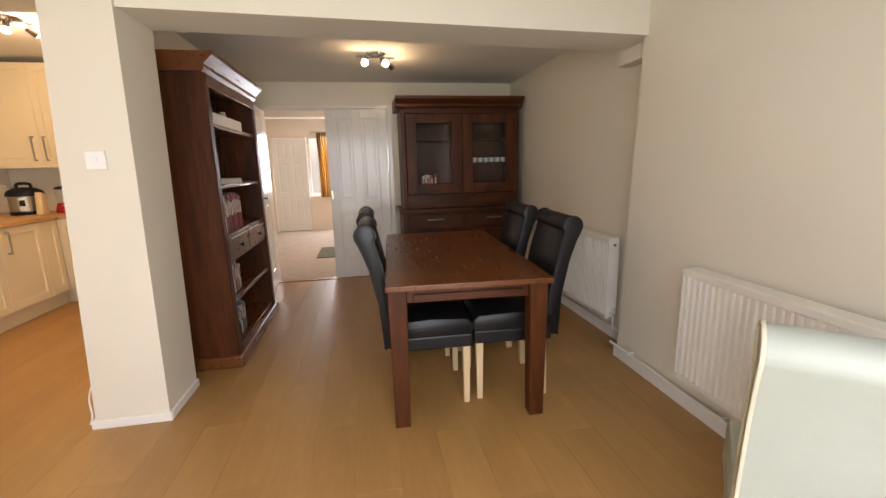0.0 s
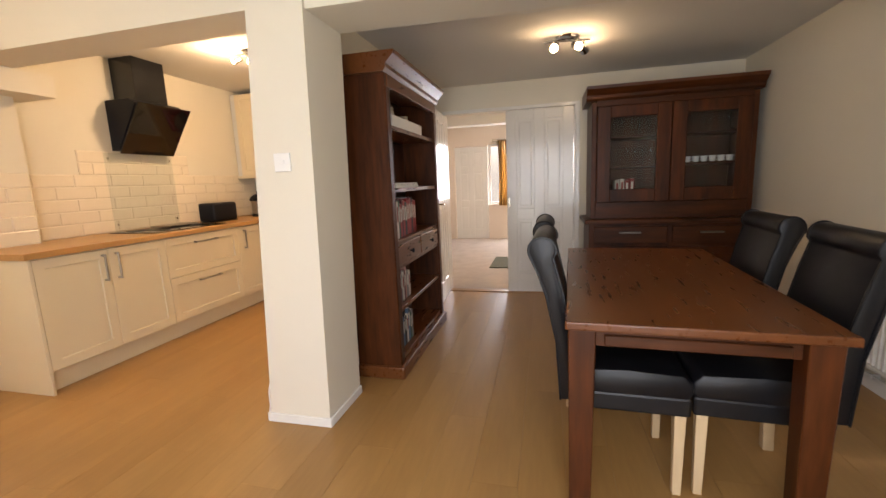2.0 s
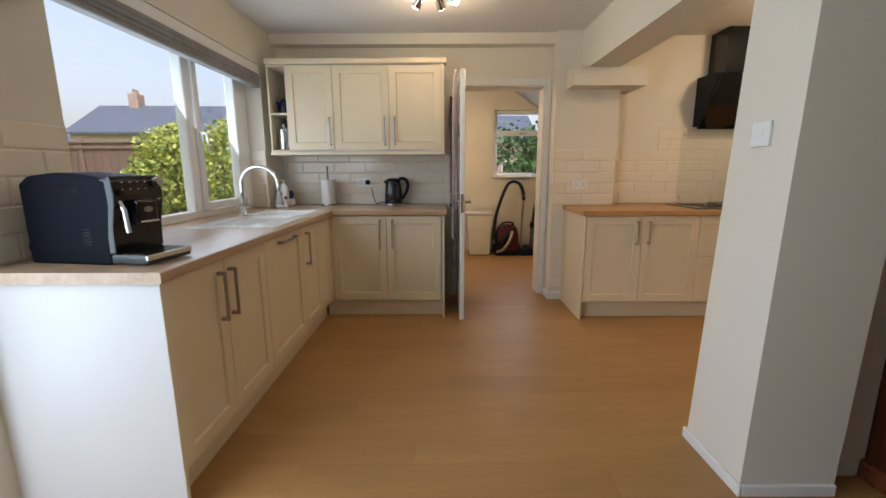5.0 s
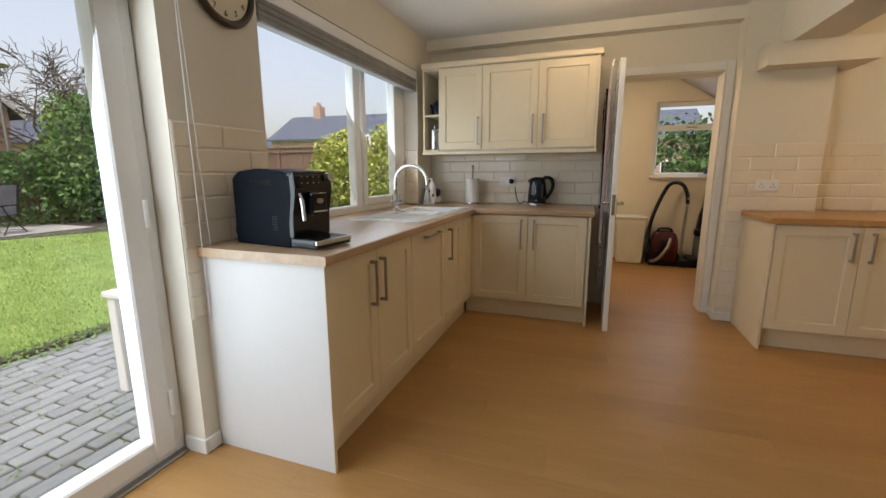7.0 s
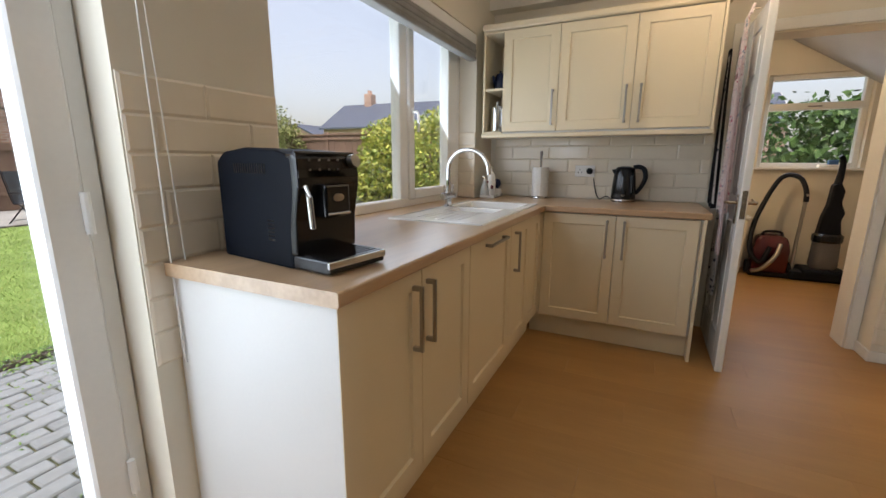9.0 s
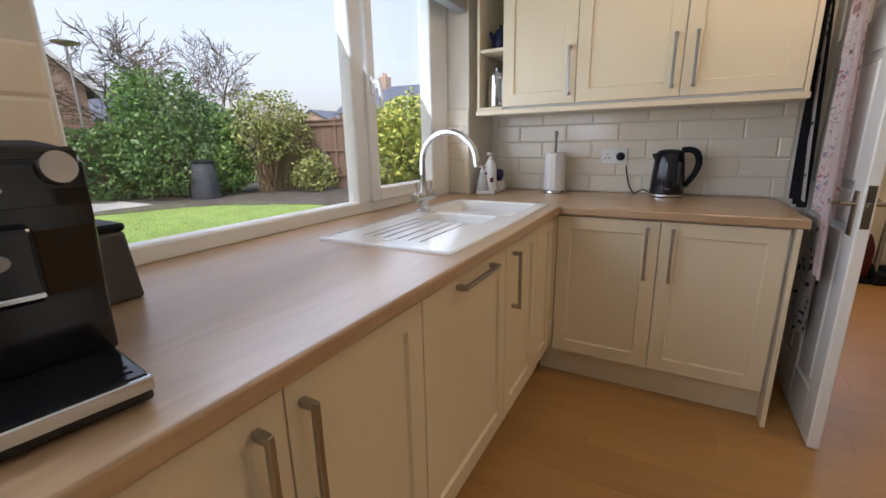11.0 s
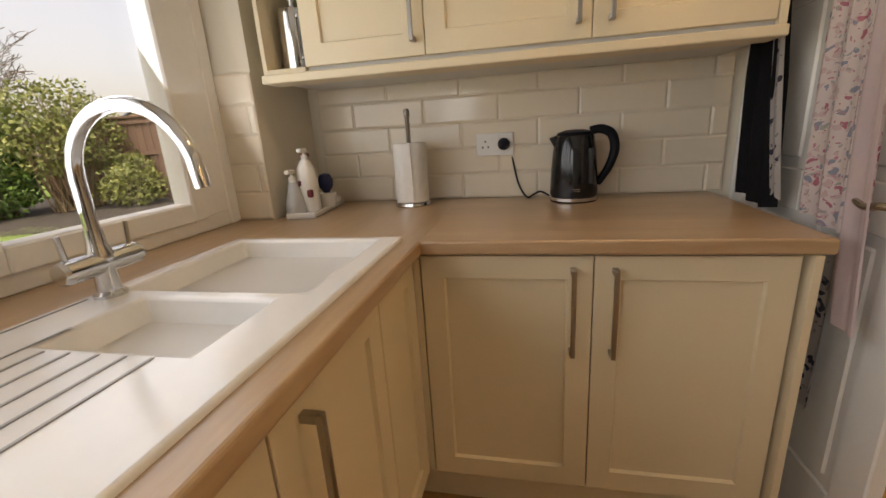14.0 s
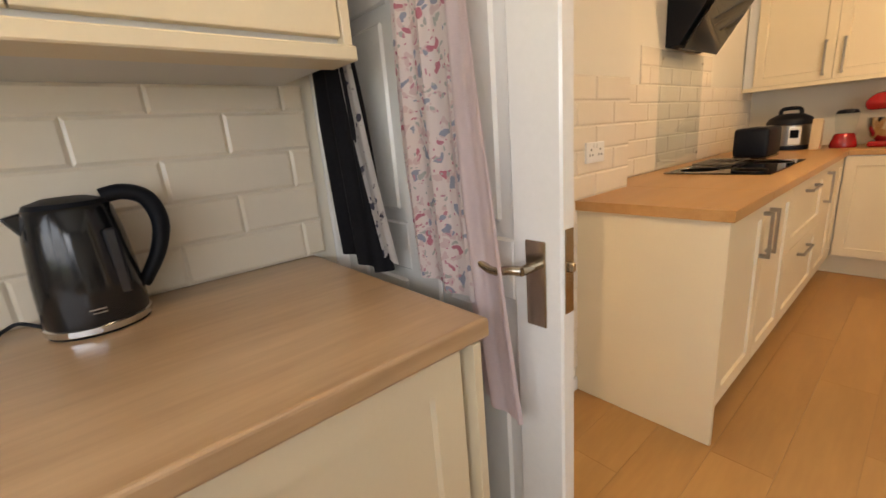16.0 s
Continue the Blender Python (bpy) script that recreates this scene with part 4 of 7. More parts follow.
structure("ceiling_bulkhead", cube(-1.5, 1.9, 8.2, 8.45, 2.12, 2.40), CEIL, "white boxed ceiling beam in the hall", "beam")
hd = thing("door_front", -1.09, 10.0, 0.008, "white panelled door at the end of the hall", "door", kind="structure")
panel_door(hd, 0.68, 1.90, 0.036, 'X', [0, 1], [0.75, 1.45], GLOSS)
u = thing("window_hall", 0.175, 10.05, 0.72, "white upvc hall window", "window", kind="structure")
part("window_frame", frame_ring(-0.573, 0.573, 0.001, 1.228, -0.03, 0.03, 0.05), UPVC, u)
pane(u, cube(-0.53, 0.53, -0.004, 0.004, 0.05, 1.19))
cu = thing("curtain", 0.0, 9.88, 0.70, "long gold and brown striped curtain beside the hall window", "curtain")
b = bmesh.new()
cols = []
for i in range(41):
    x = -0.19 + 0.38 * i / 40
    y = 0.028 * math.sin(i * 1.15)
    cols.append([b.verts.new((x * (0.86 + 0.14 * abs(z - 0.6)), y, z)) for z in (0.0, 0.35, 0.7, 1.0, 1.30)])
for a, c in zip(cols, cols[1:]):
    for k in range(4):
        b.faces.new((a[k], c[k], c[k + 1], a[k + 1]))
bmesh.ops.solidify(b, geom=b.faces[:], thickness=0.006)
part("cloth", b, mat("gold_striped_cloth", (0.52, 0.33, 0.12), 0.85, var=0.2, scale=3, fine=12, color2=(0.20, 0.11, 0.04), stretch=(14, 1, 0.2)), cu, smooth=True)
part("curtain_rail", rod((-0.30, 0, 1.31), (0.8, 0, 1.31), 0.012), BRASS, cu)
rg = thing("door_mat", 0.38, 7.35, 0.006, "olive green mat on the hall carpet", "mat")
part("pile", cube(-0.40, 0.40, -0.36, 0.45, 0, 0.012, 0.004), RUG, rg)
pc = thing("picture_frame", -1.497, 8.9, 1.22, "dark framed picture on the hall wall", "picture")
b = cube(0, 0.02, -0.22, -0.19, -0.30, 0.30, 0.003)
for q in ((0, 0.02, 0.19, 0.22, -0.30, 0.30), (0, 0.02, -0.19, 0.19, -0.30, -0.27), (0, 0.02, -0.19, 0.19, 0.27, 0.30)):
    cube(*q, 0.003, bm=b)
part("frame", b, BLACKM, pc)
part("print", cube(0.002, 0.008, -0.19, 0.19, -0.27, 0.27), mat("faded_print", (0.45, 0.42, 0.36), 0.6, var=0.2, scale=7), pc)

# ---- sink, tap and worktop things ----
def sink():
    e = thing("sink", -1.825, 0.694, 0.908, "white ceramic one and a half bowl sink with drainer", "sink")
    cx, cy = -1.825, 0.694
    x0, x1, y0, y1 = SX0 - cx, SX1 - cx, SY0 - cy, SY1 - cy
    bowls = [(-2.300 - cx, -1.925 - cx, 0.495 - cy, 0.900 - cy, -0.17), (-1.892 - cx, -1.702 - cx, 0.582 - cy, 0.855 - cy, -0.12)]
    xs = sorted({x0, x1, *(q for b_ in bowls for q in b_[:2])})
    ys = sorted({y0, y1, *(q for b_ in bowls for q in b_[2:4])})
    b = bmesh.new()
    vt = {}
    def v(x, y, z):
        k = (round(x, 4), round(y, 4), round(z, 4))
        if k not in vt:
            vt[k] = b.verts.new((x, y, z))
        return vt[k]
    zt = 0.010
    for xa, xb in zip(xs, xs[1:]):
        for ya, yb in zip(ys, ys[1:]):
            mx, my = (xa + xb) / 2, (ya + yb) / 2
            if any(q[0] < mx < q[1] and q[2] < my < q[3] for q in bowls):
                continue
            b.faces.new((v(xa, ya, zt), v(xb, ya, zt), v(xb, yb, zt), v(xa, yb, zt)))
    for q in bowls:
        i = 0.028
        gx = sorted(x for x in xs if q[0] <= x <= q[1])
        gy = sorted(y for y in ys if q[2] <= y <= q[3])
        loop = [(x, gy[0]) for x in gx] + [(gx[-1], y) for y in gy[1:]] + [(x, gy[-1]) for x in gx[-2::-1]] + [(gx[0], y) for y in gy[-2:0:-1]]
        def inner(x, y):
            return (q[0] + i + (x - q[0]) * (q[1] - q[0] - 2 * i) / (q[1] - q[0]), q[2] + i + (y - q[2]) * (q[3] - q[2] - 2 * i) / (q[3] - q[2]))
        for (xa, ya), (xb, yb) in zip(loop, loop[1:] + loop[:1]):
            ia, ib = inner(xa, ya), inner(xb, yb)
            b.faces.new((v(xa, ya, zt), v(*ia, q[4]), v(*ib, q[4]), v(xb, yb, zt)))
        b.faces.new([v(*inner(x, y), q[4]) for x, y in loop])
    # outer skirt down to the worktop
    ring = [(x, y0) for x in xs] + [(x1, y) for y in ys[1:]] + [(x, y1) for x in xs[-2::-1]] + [(x0, y) for y in ys[-2:0:-1]]
    for (xa, ya), (xb, yb) in zip(ring, ring[1:] + ring[:1]):
        b.faces.new((v(xa, ya, zt), v(xb, yb, zt), v(xb, yb, 0.0), v(xa, ya, 0.0)))
    bmesh.ops.recalc_face_normals(b, faces=b.faces[:])
    ob = part("basin", b, CERAMIC, e, smooth=True)
    md = ob.modifiers.new("soft_edges", 'BEVEL')
    md.width, md.segments, md.limit_method, md.angle_limit = 0.008, 3, 'ANGLE', radians(25)
    # grooves are flat grey strips: their shade is put into the colour
    groove = mat("groove_shade_grey", (0.36, 0.36, 0.36), 0.4)
    for yy, xa, xb in ((0.476, -1.87, -1.305), (0.580, -1.76, -1.375), (0.622, -1.69, -1.373), (0.668, -1.69, -1.371), (0.718, -1.69, -1.370), (0.764, -1.69, -1.369), (0.808, -1.69, -1.368)):
        part("drain_groove", cube(xa - cx, xb - cx, yy - 0.0025 - cy, yy + 0.0025 - cy, 0.0102, 0.0116), groove, e)
    part("maker_plate", cube(-1.352 - cx, -1.330 - cx, 0.690 - cy, 0.712 - cy, 0.0102, 0.0116, 0.0004), WHITEP, e)
    for q in bowls:
        part("waste", lathe([(0.04, 0), (0.04, 0.004), (0.03, 0.005), (0.028, 0.001)], 20), CHROME, e).location = ((q[0] + q[1]) / 2, (q[2] + q[3]) / 2, q[4])
    return e


sink()
tp = thing("mixer_tap", -1.895, 0.503, 0.918, "chrome swan-neck mixer tap with two levers", "tap")
part("base", lathe([(0.028, 0), (0.028, 0.006), (0.021, 0.012), (0.019, 0.05), (0.022, 0.055), (0.022, 0.085), (0.017, 0.10), (0.015, 0.13)], 24), CHROME, tp, smooth=True)
pts = [(0, 0, 0.10), (0, 0, 0.15), (0, 0, 0.205)] + [(0.012 * (1 - math.cos(a * math.pi / 14)) / 2, 0.132 * (1 - math.cos(a * math.pi / 14)), 0.222 + 0.120 * math.sin(a * math.pi / 14)) for a in range(0, 14)] + [(0.012, 0.268, 0.20)]
part("spout", tube(pts, 0.0125, 14), CHROME, tp, smooth=True)
part("cross_body", rod((-0.070, 0, 0.066), (0.070, 0, 0.066), 0.022, n=24), CHROME, tp, smooth=True)
for s in (-1, 1):
    part("lever", rod((s * 0.060, 0, 0.07), (s * 0.064, 0.002, 0.132), 0.0055, 0.0045, 10), CHROME, tp)
    part("cap", rod((s * 0.070, 0, 0.066), (s * 0.078, 0, 0.066), 0.022, 0.018, 24), CHROME, tp)

ty = thing("soap_tray", -2.77, 0.478, 0.911, "small white tray with soap and lotion bottles", "tray", rz=6)
part("tray", cube(-0.17, 0.15, -0.055, 0.055, 0, 0.012, 0.004), CERAMIC, ty)
part("tray_rim", frame_ring(-0.17, 0.15, -0.055, 0.055, 0.0, 0.022, 0.008, 0.002), CERAMIC, ty).matrix_basis = Matrix(((1, 0, 0, 0), (0, 0, 1, 0), (0, 1, 0, 0), (0, 0, 0, 1)))
def bottle(x, y, prof, m, label, capm, cap, kind="bottle"):
    e = thing(kind, x, y, 0.925, label, "bottle", group="bottles by the sink")
    part("body", lathe(prof, 20), m, e, smooth=True)
    z = prof[-1][1]
    b = lathe([(0.012, z), (0.012, z + 0.018), (0.005, z + 0.02), (0.005, z + cap)], 12)
    cube(-0.012, 0.035, -0.009, 0.009, z + cap, z + cap + 0.014, 0.003, bm=b)
    part("pump", b, capm, e)
    return e


bottle(-2.655, 0.462, [(0.034, 0), (0.037, 0.01), (0.032, 0.05), (0.018, 0.10), (0.013, 0.115)], mat("clear_soap_bottle", (0.55, 0.58, 0.60), 0.12), "clear pump bottle of hand soap", WHITEP, 0.03)
be = bottle(-2.70, 0.496, [(0.032, 0), (0.038, 0.012), (0.038, 0.11), (0.032, 0.16), (0.016, 0.188)], WHITEP, "white pump bottle with dark berry pattern", WHITEP, 0.028)
part("motif", cube(0.012, 0.0365, 0.006, 0.03, 0.055, 0.085, 0.006, 2), mat("berry_print", (0.16, 0.02, 0.03), 0.4), be)
part("motif", cube(0.022, 0.0372, -0.02, 0.0, 0.095, 0.12, 0.006, 2), bpy.data.materials["berry_print"], be)
bottle(-2.775, 0.462, [(0.026, 0), (0.03, 0.01), (0.03, 0.12), (0.024, 0.155), (0.012, 0.165)], mat("clear_green_bottle", (0.42, 0.50, 0.45), 0.15), "clear spray bottle with a red cap", mat("red_cap_plastic", (0.30, 0.03, 0.025), 0.35), 0.03)
e = thing("brush", -2.80, 0.515, 0.925, "navy washing-up brush in a white pot", "brush")
part("pot", lathe([(0.03, 0), (0.036, 0.05), (0.036, 0.055)], 16), CERAMIC, e, smooth=True)
part("head", lathe([(0.008, 0.05), (0.028, 0.08), (0.03, 0.105), (0.02, 0.125), (0.004, 0.13)], 16), mat("navy_plastic", (0.012, 0.018, 0.08), 0.35), e, smooth=True)
e = thing("sponge", -2.875, 0.495, 0.925, "crumpled white dishcloth on the tray", "cloth")
part("cloth", cube(-0.035, 0.04, -0.03, 0.03, 0, 0.03, 0.012, 3), PAPER, e)

kr = thing("paper_towel_roll", -2.86, 0.848, 0.911, "white kitchen roll on a steel stand", "kitchen roll")
part("base", lathe([(0.068, 0), (0.070, 0.004), (0.068, 0.014), (0.0, 0.016)], 28), CHROME, kr)
part("roll", lathe([(0.02, 0.016), (0.062, 0.017), (0.063, 0.03), (0.063, 0.232), (0.061, 0.238), (0.02, 0.238)], 32), PAPER, kr, smooth=True)
part("pole", lathe([(0.008, 0.016), (0.008, 0.33), (0.011, 0.335), (0.011, 0.355), (0.006, 0.362)], 14), STEEL, kr, smooth=True)
part("loose_end", cube(0.060, 0.066, -0.012, 0.022, 0.02, 0.236, 0.001), PAPER, kr)

kt = thing("kettle", -2.88, 1.455, 0.911, "gloss black electric kettle with steel base band", "kettle")
kt.scale = (1.05, 1.05, 1.05)
part("body", lathe([(0.078, 0.016), (0.080, 0.03), (0.077, 0.10), (0.071, 0.17), (0.064, 0.215), (0.060, 0.222)], 32), BLACKP, kt, smooth=True)
part("steel_band", lathe([(0.080, 0.004), (0.082, 0.006), (0.082, 0.016), (0.078, 0.018)], 32), CHROME, kt)
part("power_base", lathe([(0.078, 0), (0.080, 0.004), (0.07, 0.006)], 32), BLACKM, kt)
part("lid", lathe([(0.060, 0.222), (0.056, 0.230), (0.03, 0.238), (0.0, 0.239)], 32), BLACKM, kt, smooth=True)
part("handle", tube([(0.0, 0.050, 0.232), (0.0, 0.085, 0.236), (0.0, 0.118, 0.218), (0.0, 0.130, 0.170), (0.0, 0.115, 0.115), (0.0, 0.085, 0.065), (0.0, 0.078, 0.055)], [0.014, 0.015, 0.016, 0.0155, 0.014, 0.012, 0.010], 12), BLACKM, kt, smooth=True)
part("window_strip", cube(0.045, 0.066, 0.038, 0.058, 0.06, 0.18, 0.004), mat("smoke_window", (0.03, 0.03, 0.035), 0.1), kt)
part("spout", extrude([(-0.060, 0.17), (-0.085, 0.215), (-0.055, 0.222), (-0.05, 0.17)], 'X', -0.02, 0.02, 0.004), BLACKP, kt)
part("logo_bar", cube(0.0775, 0.0795, -0.010, 0.014, 0.046, 0.0485), STEEL, kt)
part("logo_bar", cube(0.0772, 0.0795, -0.006, 0.014, 0.040, 0.0420), STEEL, kt)
part("cable", tube([(-0.02, -0.078, 0.012), (-0.03, -0.11, 0.028), (-0.05, -0.135, 0.016), (-0.065, -0.16, 0.004), (-0.085, -0.19, 0.05), (-0.106, -0.212, 0.14), (-0.112, -0.220, 0.19)], 0.0035, 8), BLACKM, kt)


def socket(x, y, z, axis, sign, label, plug=False):
    e = thing("wall_socket", x, y, z, label, "socket", rz=(90 if axis == 'X' else 180 if sign < 0 else 0), group="wall sockets")
    part("plate", cube(-0.073, 0.073, -0.010, 0.0, -0.043, 0.043, 0.003, 2), WHITEP, e)
    for s in (-1, 1):
        for dx, dz in ((0, 0.012), (-0.011, -0.010), (0.011, -0.010)):
            part("pin_hole", cube(s * 0.036 + dx - 0.003, s * 0.036 + dx + 0.003, -0.0112, -0.0098, dz - 0.004, dz + 0.004), BLACKM, e)
        part("rocker", cube(s * 0.012 - 0.006, s * 0.012 + 0.006, -0.013, -0.009, 0.018, 0.036, 0.001), WHITEP, e)
    if plug:
        part("plug", lathe([(0.022, 0.0), (0.024, 0.004), (0.022, 0.020), (0.014, 0.032), (0.004, 0.035)], 20), BLACKM, e).matrix_basis = pose(0.036, -0.010, 0.0, 90, 0, 0)
    return e


socket(XB + 0.011, 1.163, 1.122, 'X', 1, "white double socket with a black plug in the tiles", True)
socket(-2.809, 3.175, 1.10, 'X', 1, "white double socket on the tiles")
e = thing("light_switch", -0.458, 3.0595, 1.353, "white plastic light switch on the column", "switch")
part("plate", cube(-0.043, 0.043, -0.011, 0.0, -0.043, 0.043, 0.003, 2), WHITEP, e)
part("rocker", cube(-0.012, 0.012, -0.014, -0.010, -0.008, 0.012, 0.001), WHITEP, e)

# coffee machine
cm = thing("coffee_machine", -0.458, 0.672, 0.911, "large black bean-to-cup coffee machine", "coffee machine", rz=-8)
cm.scale = (0.78, 1.0, 0.87)
NAVYB = mat("matt_navy_black_casing", (0.006, 0.008, 0.013), 0.55, var=0.15, scale=6, fine=200, bump=0.08, spec=0.08)
part("body", extrude([(-0.20, 0.0), (0.128, 0.0), (0.132, 0.10), (0.152, 0.24), (0.148, 0.335), (0.08, 0.355), (-0.05, 0.365), (-0.16, 0.352), (-0.20, 0.32)], 'X', -0.135, 0.135, 0.010), NAVYB, cm)
part("front", extrude([(0.120, 0.044), (0.146, 0.044), (0.150, 0.15), (0.168, 0.25), (0.166, 0.335), (0.148, 0.342), (0.120, 0.342)], 'X', -0.134, 0.134, 0.006), BLACKP, cm)
part("control_panel", extrude([(0.164, 0.275), (0.170, 0.275), (0.160, 0.345), (0.150, 0.352)], 'X', -0.130, 0.130, 0.001), HOODG, cm)
dt = part("drip_tray", cube(-0.130, 0.130, 0.10, 0.262, 0.004, 0.044, 0.006, 2), BLACKP, cm)
part("steel_lip", cube(-0.131, 0.131, 0.256, 0.266, 0.020, 0.042, 0.002), CHROME, dt)
for i in range(7):
    part("grille_bar", cube(-0.115, 0.115, 0.125 + 0.018 * i, 0.131 + 0.018 * i, 0.044, 0.046), BLACKP, dt)
sp = part("spout_block", cube(-0.055, 0.055, 0.13, 0.195, 0.155, 0.255, 0.008, 2), BLACKP, cm)
part("steel_strip", cube(-0.050, 0.050, 0.194, 0.200, 0.162, 0.170, 0.002), CHROME, sp)
part("badge", rod((0, 0.194, 0.215), (0, 0.198, 0.215), 0.012, n=16), STEEL, sp).scale = (2.0, 1, 1)
part("steam_wand", tube([(0.105, 0.165, 0.25), (0.11, 0.185, 0.22), (0.108, 0.19, 0.13)], 0.009, 10), CHROME, cm)
part("dial", rod((-0.100, 0.150, 0.318), (-0.100, 0.186, 0.326), 0.021, n=24), STEEL, cm)
for i in range(8):
    part("button_light", rod((0.085 - 0.04 * (i % 4), 0.158, 0.325 - 0.028 * (i // 4)), (0.085 - 0.04 * (i % 4), 0.172, 0.327 - 0.028 * (i // 4)), 0.003, n=8), STEEL, cm)
for i in range(14):
    part("vent_slot", cube(0.1345, 0.1358, -0.11 + 0.011 * i, -0.105 + 0.011 * i, 0.285, 0.315), BLACKP, cm)
for i in range(6):
    part("vent_slot", cube(0.1345, 0.1358, 0.03, 0.06, 0.08 + 0.012 * i, 0.085 + 0.012 * i), BLACKP, cm)
part("logo_bar", cube(-0.105, -0.062, 0.149, 0.152, 0.225, 0.231), STEEL, cm)
part("power_cable", tube([(0.06, -0.19, 0.10), (0.10, -0.215, 0.09), (0.115, -0.21, 0.05), (0.09, -0.19, 0.03)], 0.006, 8), BLACKM, cm)
e = thing("grounds_caddy", -0.665, 0.47, 0.911, "dark grey tapered plastic caddy behind the coffee machine", "caddy")
e.scale = (0.82, 0.9, 1.0)
part("tub", extrude([(-0.07, 0.0), (0.07, 0.0), (0.052, 0.145), (-0.052, 0.145)], 'Y', -0.06, 0.06, 0.008), mat("grey_caddy_plastic", (0.06, 0.06, 0.065), 0.5), e)
part("lid", cube(-0.055, 0.055, -0.062, 0.062, 0.145, 0.160, 0.005), BLACKM, e)

# open shelf things
e = thing("teapot", -2.76, 0.53, 1.717, "dark navy enamel teapot on the open shelf", "teapot")
NAVY = mat("navy_enamel", (0.010, 0.018, 0.055), 0.2, var=0.1)
part("body", lathe([(0.035, 0), (0.048, 0.01), (0.054, 0.05), (0.048, 0.095), (0.036, 0.11)], 24), NAVY, e, smooth=True)
part("lid", lathe([(0.037, 0.11), (0.03, 0.122), (0.008, 0.128), (0.010, 0.142), (0.0, 0.148)], 20), NAVY, e, smooth=True)
part("spout", tube([(0.035, -0.02, 0.04), (0.06, -0.03, 0.07), (0.075, -0.035, 0.10)], [0.014, 0.010, 0.008], 10), NAVY, e)
part("handle", tube([(0.02, 0.04, 0.095), (0.03, 0.06, 0.085), (0.03, 0.062, 0.045), (0.02, 0.042, 0.025)], 0.006, 8), NAVY, e)
e = thing("cafetiere", -2.70, 0.53, 1.409, "polished steel coffee pot on the lower shelf", "coffee pot")
part("body", lathe([(0.048, 0), (0.050, 0.005), (0.047, 0.16), (0.046, 0.175)], 28), CHROME, e, smooth=True)
part("lid", lathe([(0.046, 0.175), (0.040, 0.188), (0.01, 0.194), (0.007, 0.21), (0.011, 0.218), (0.0, 0.226)], 24), CHROME, e, smooth=True)
part("handle", tube([(0.035, 0.035, 0.16), (0.055, 0.055, 0.155), (0.058, 0.058, 0.05), (0.036, 0.036, 0.035)], 0.006, 8), CHROME, e)

# ---- hob wall ----
HB = thing("hob", -2.60, 4.40, 0.911, "black glass hob set in the worktop", "hob")
part("glass", cube(-0.25, 0.25, -0.39, 0.39, 0, 0.006, 0.002), HOODG, HB)
for x, y, r in ((-0.12, -0.22, 0.10), (0.12, -0.22, 0.075), (-0.12, 0.22, 0.075), (0.12, 0.22, 0.10)):
    part("zone_ring", lathe([(r, 0.0062), (r + 0.003, 0.0066), (r + 0.004, 0.0062)], 32), STEEL, HB).location = (x, y, 0)
e = thing("pan_rack", -2.72, 4.55, 0.918, "flat steel griddle rack lying on the hob", "rack")
b = bmesh.new()
for i in range(5):
    tube([(-0.10 + 0.05 * i, -0.16, 0.012), (-0.10 + 0.05 * i, 0.16, 0.012)], 0.005, 8, b)
for y in (-0.16, 0.16):
    tube([(-0.11, y, 0.010), (0.11, y, 0.010)], 0.007, 8, b)
part("bars", b, STEEL, e)
hood = thing("cooker_hood", -2.98, 4.50, 1.60, "black angled glass cooker hood with square chimney", "cooker hood")
part("chimney", cube(0.002, 0.25, -0.15, 0.17, 0.38, 0.82, 0.003), BLACKP, hood)
part("motor_box", extrude([(0.002, 0.02), (0.08, 0.02), (0.33, 0.41), (0.26, 0.45), (0.002, 0.45)], 'Y', -0.24, 0.27, 0.003), BLACKM, hood)
part("glass_panel", extrude([(0.10, -0.005), (0.112, -0.008), (0.388, 0.405), (0.376, 0.41)], 'Y', -0.255, 0.285, 0.002), HOODG, hood)
part("filter", cube(0.03, 0.10, -0.12, 0.12, 0.012, 0.022, 0.002), STEEL, hood)
sg = thing("glass_splashback", -2.962, 4.50, 0.912, "clear glass splashback over the tiles behind the hob", "splashback")
g = part("sheet", cube(-0.003, 0.003, -0.34, 0.34, 0, 0.69, 0.001), CLEAR, sg)
g.visible_shadow = False
for y in (-0.31, 0.31):
    for z in (0.06, 0.64):
        part("fixing_screw", rod((0.003, y, z), (0.008, y, z), 0.009, n=14), CHROME, sg)

# appliances in the kitchen corner
e = thing("toaster", -2.66, 5.05, 0.911, "wide black toaster on the oak worktop", "toaster")
part("body", cube(-0.10, 0.10, -0.17, 0.17, 0.012, 0.20, 0.025, 3), BLACKM, e, smooth=True)
part("base", cube(-0.095, 0.095, -0.165, 0.165, 0, 0.014), BLACKP, e)
for s in (-1, 1):
    part("slot", cube(s * 0.04 - 0.012, s * 0.04 + 0.012, -0.13, 0.13, 0.198, 0.203), STEEL, e)
e = thing("pressure_cooker", -2.62, 5.74, 0.911, "steel and black electric pressure cooker", "pressure cooker")
e.scale = (0.88, 0.88, 0.9)
part("body", lathe([(0.14, 0), (0.15, 0.01), (0.15, 0.20), (0.155, 0.205)], 32), STEEL, e, smooth=True)
part("base_ring", lathe([(0.151, 0), (0.153, 0.002), (0.153, 0.035), (0.15, 0.037)], 32), BLACKM, e)
part("lid", lathe([(0.165, 0.205), (0.168, 0.23), (0.15, 0.262), (0.09, 0.295), (0.0, 0.30)], 32), BLACKM, e, smooth=True)
part("lid_handle", tube([(-0.07, 0, 0.28), (-0.06, 0, 0.335), (0.06, 0, 0.335), (0.07, 0, 0.28)], 0.016, 10), BLACKM, e)
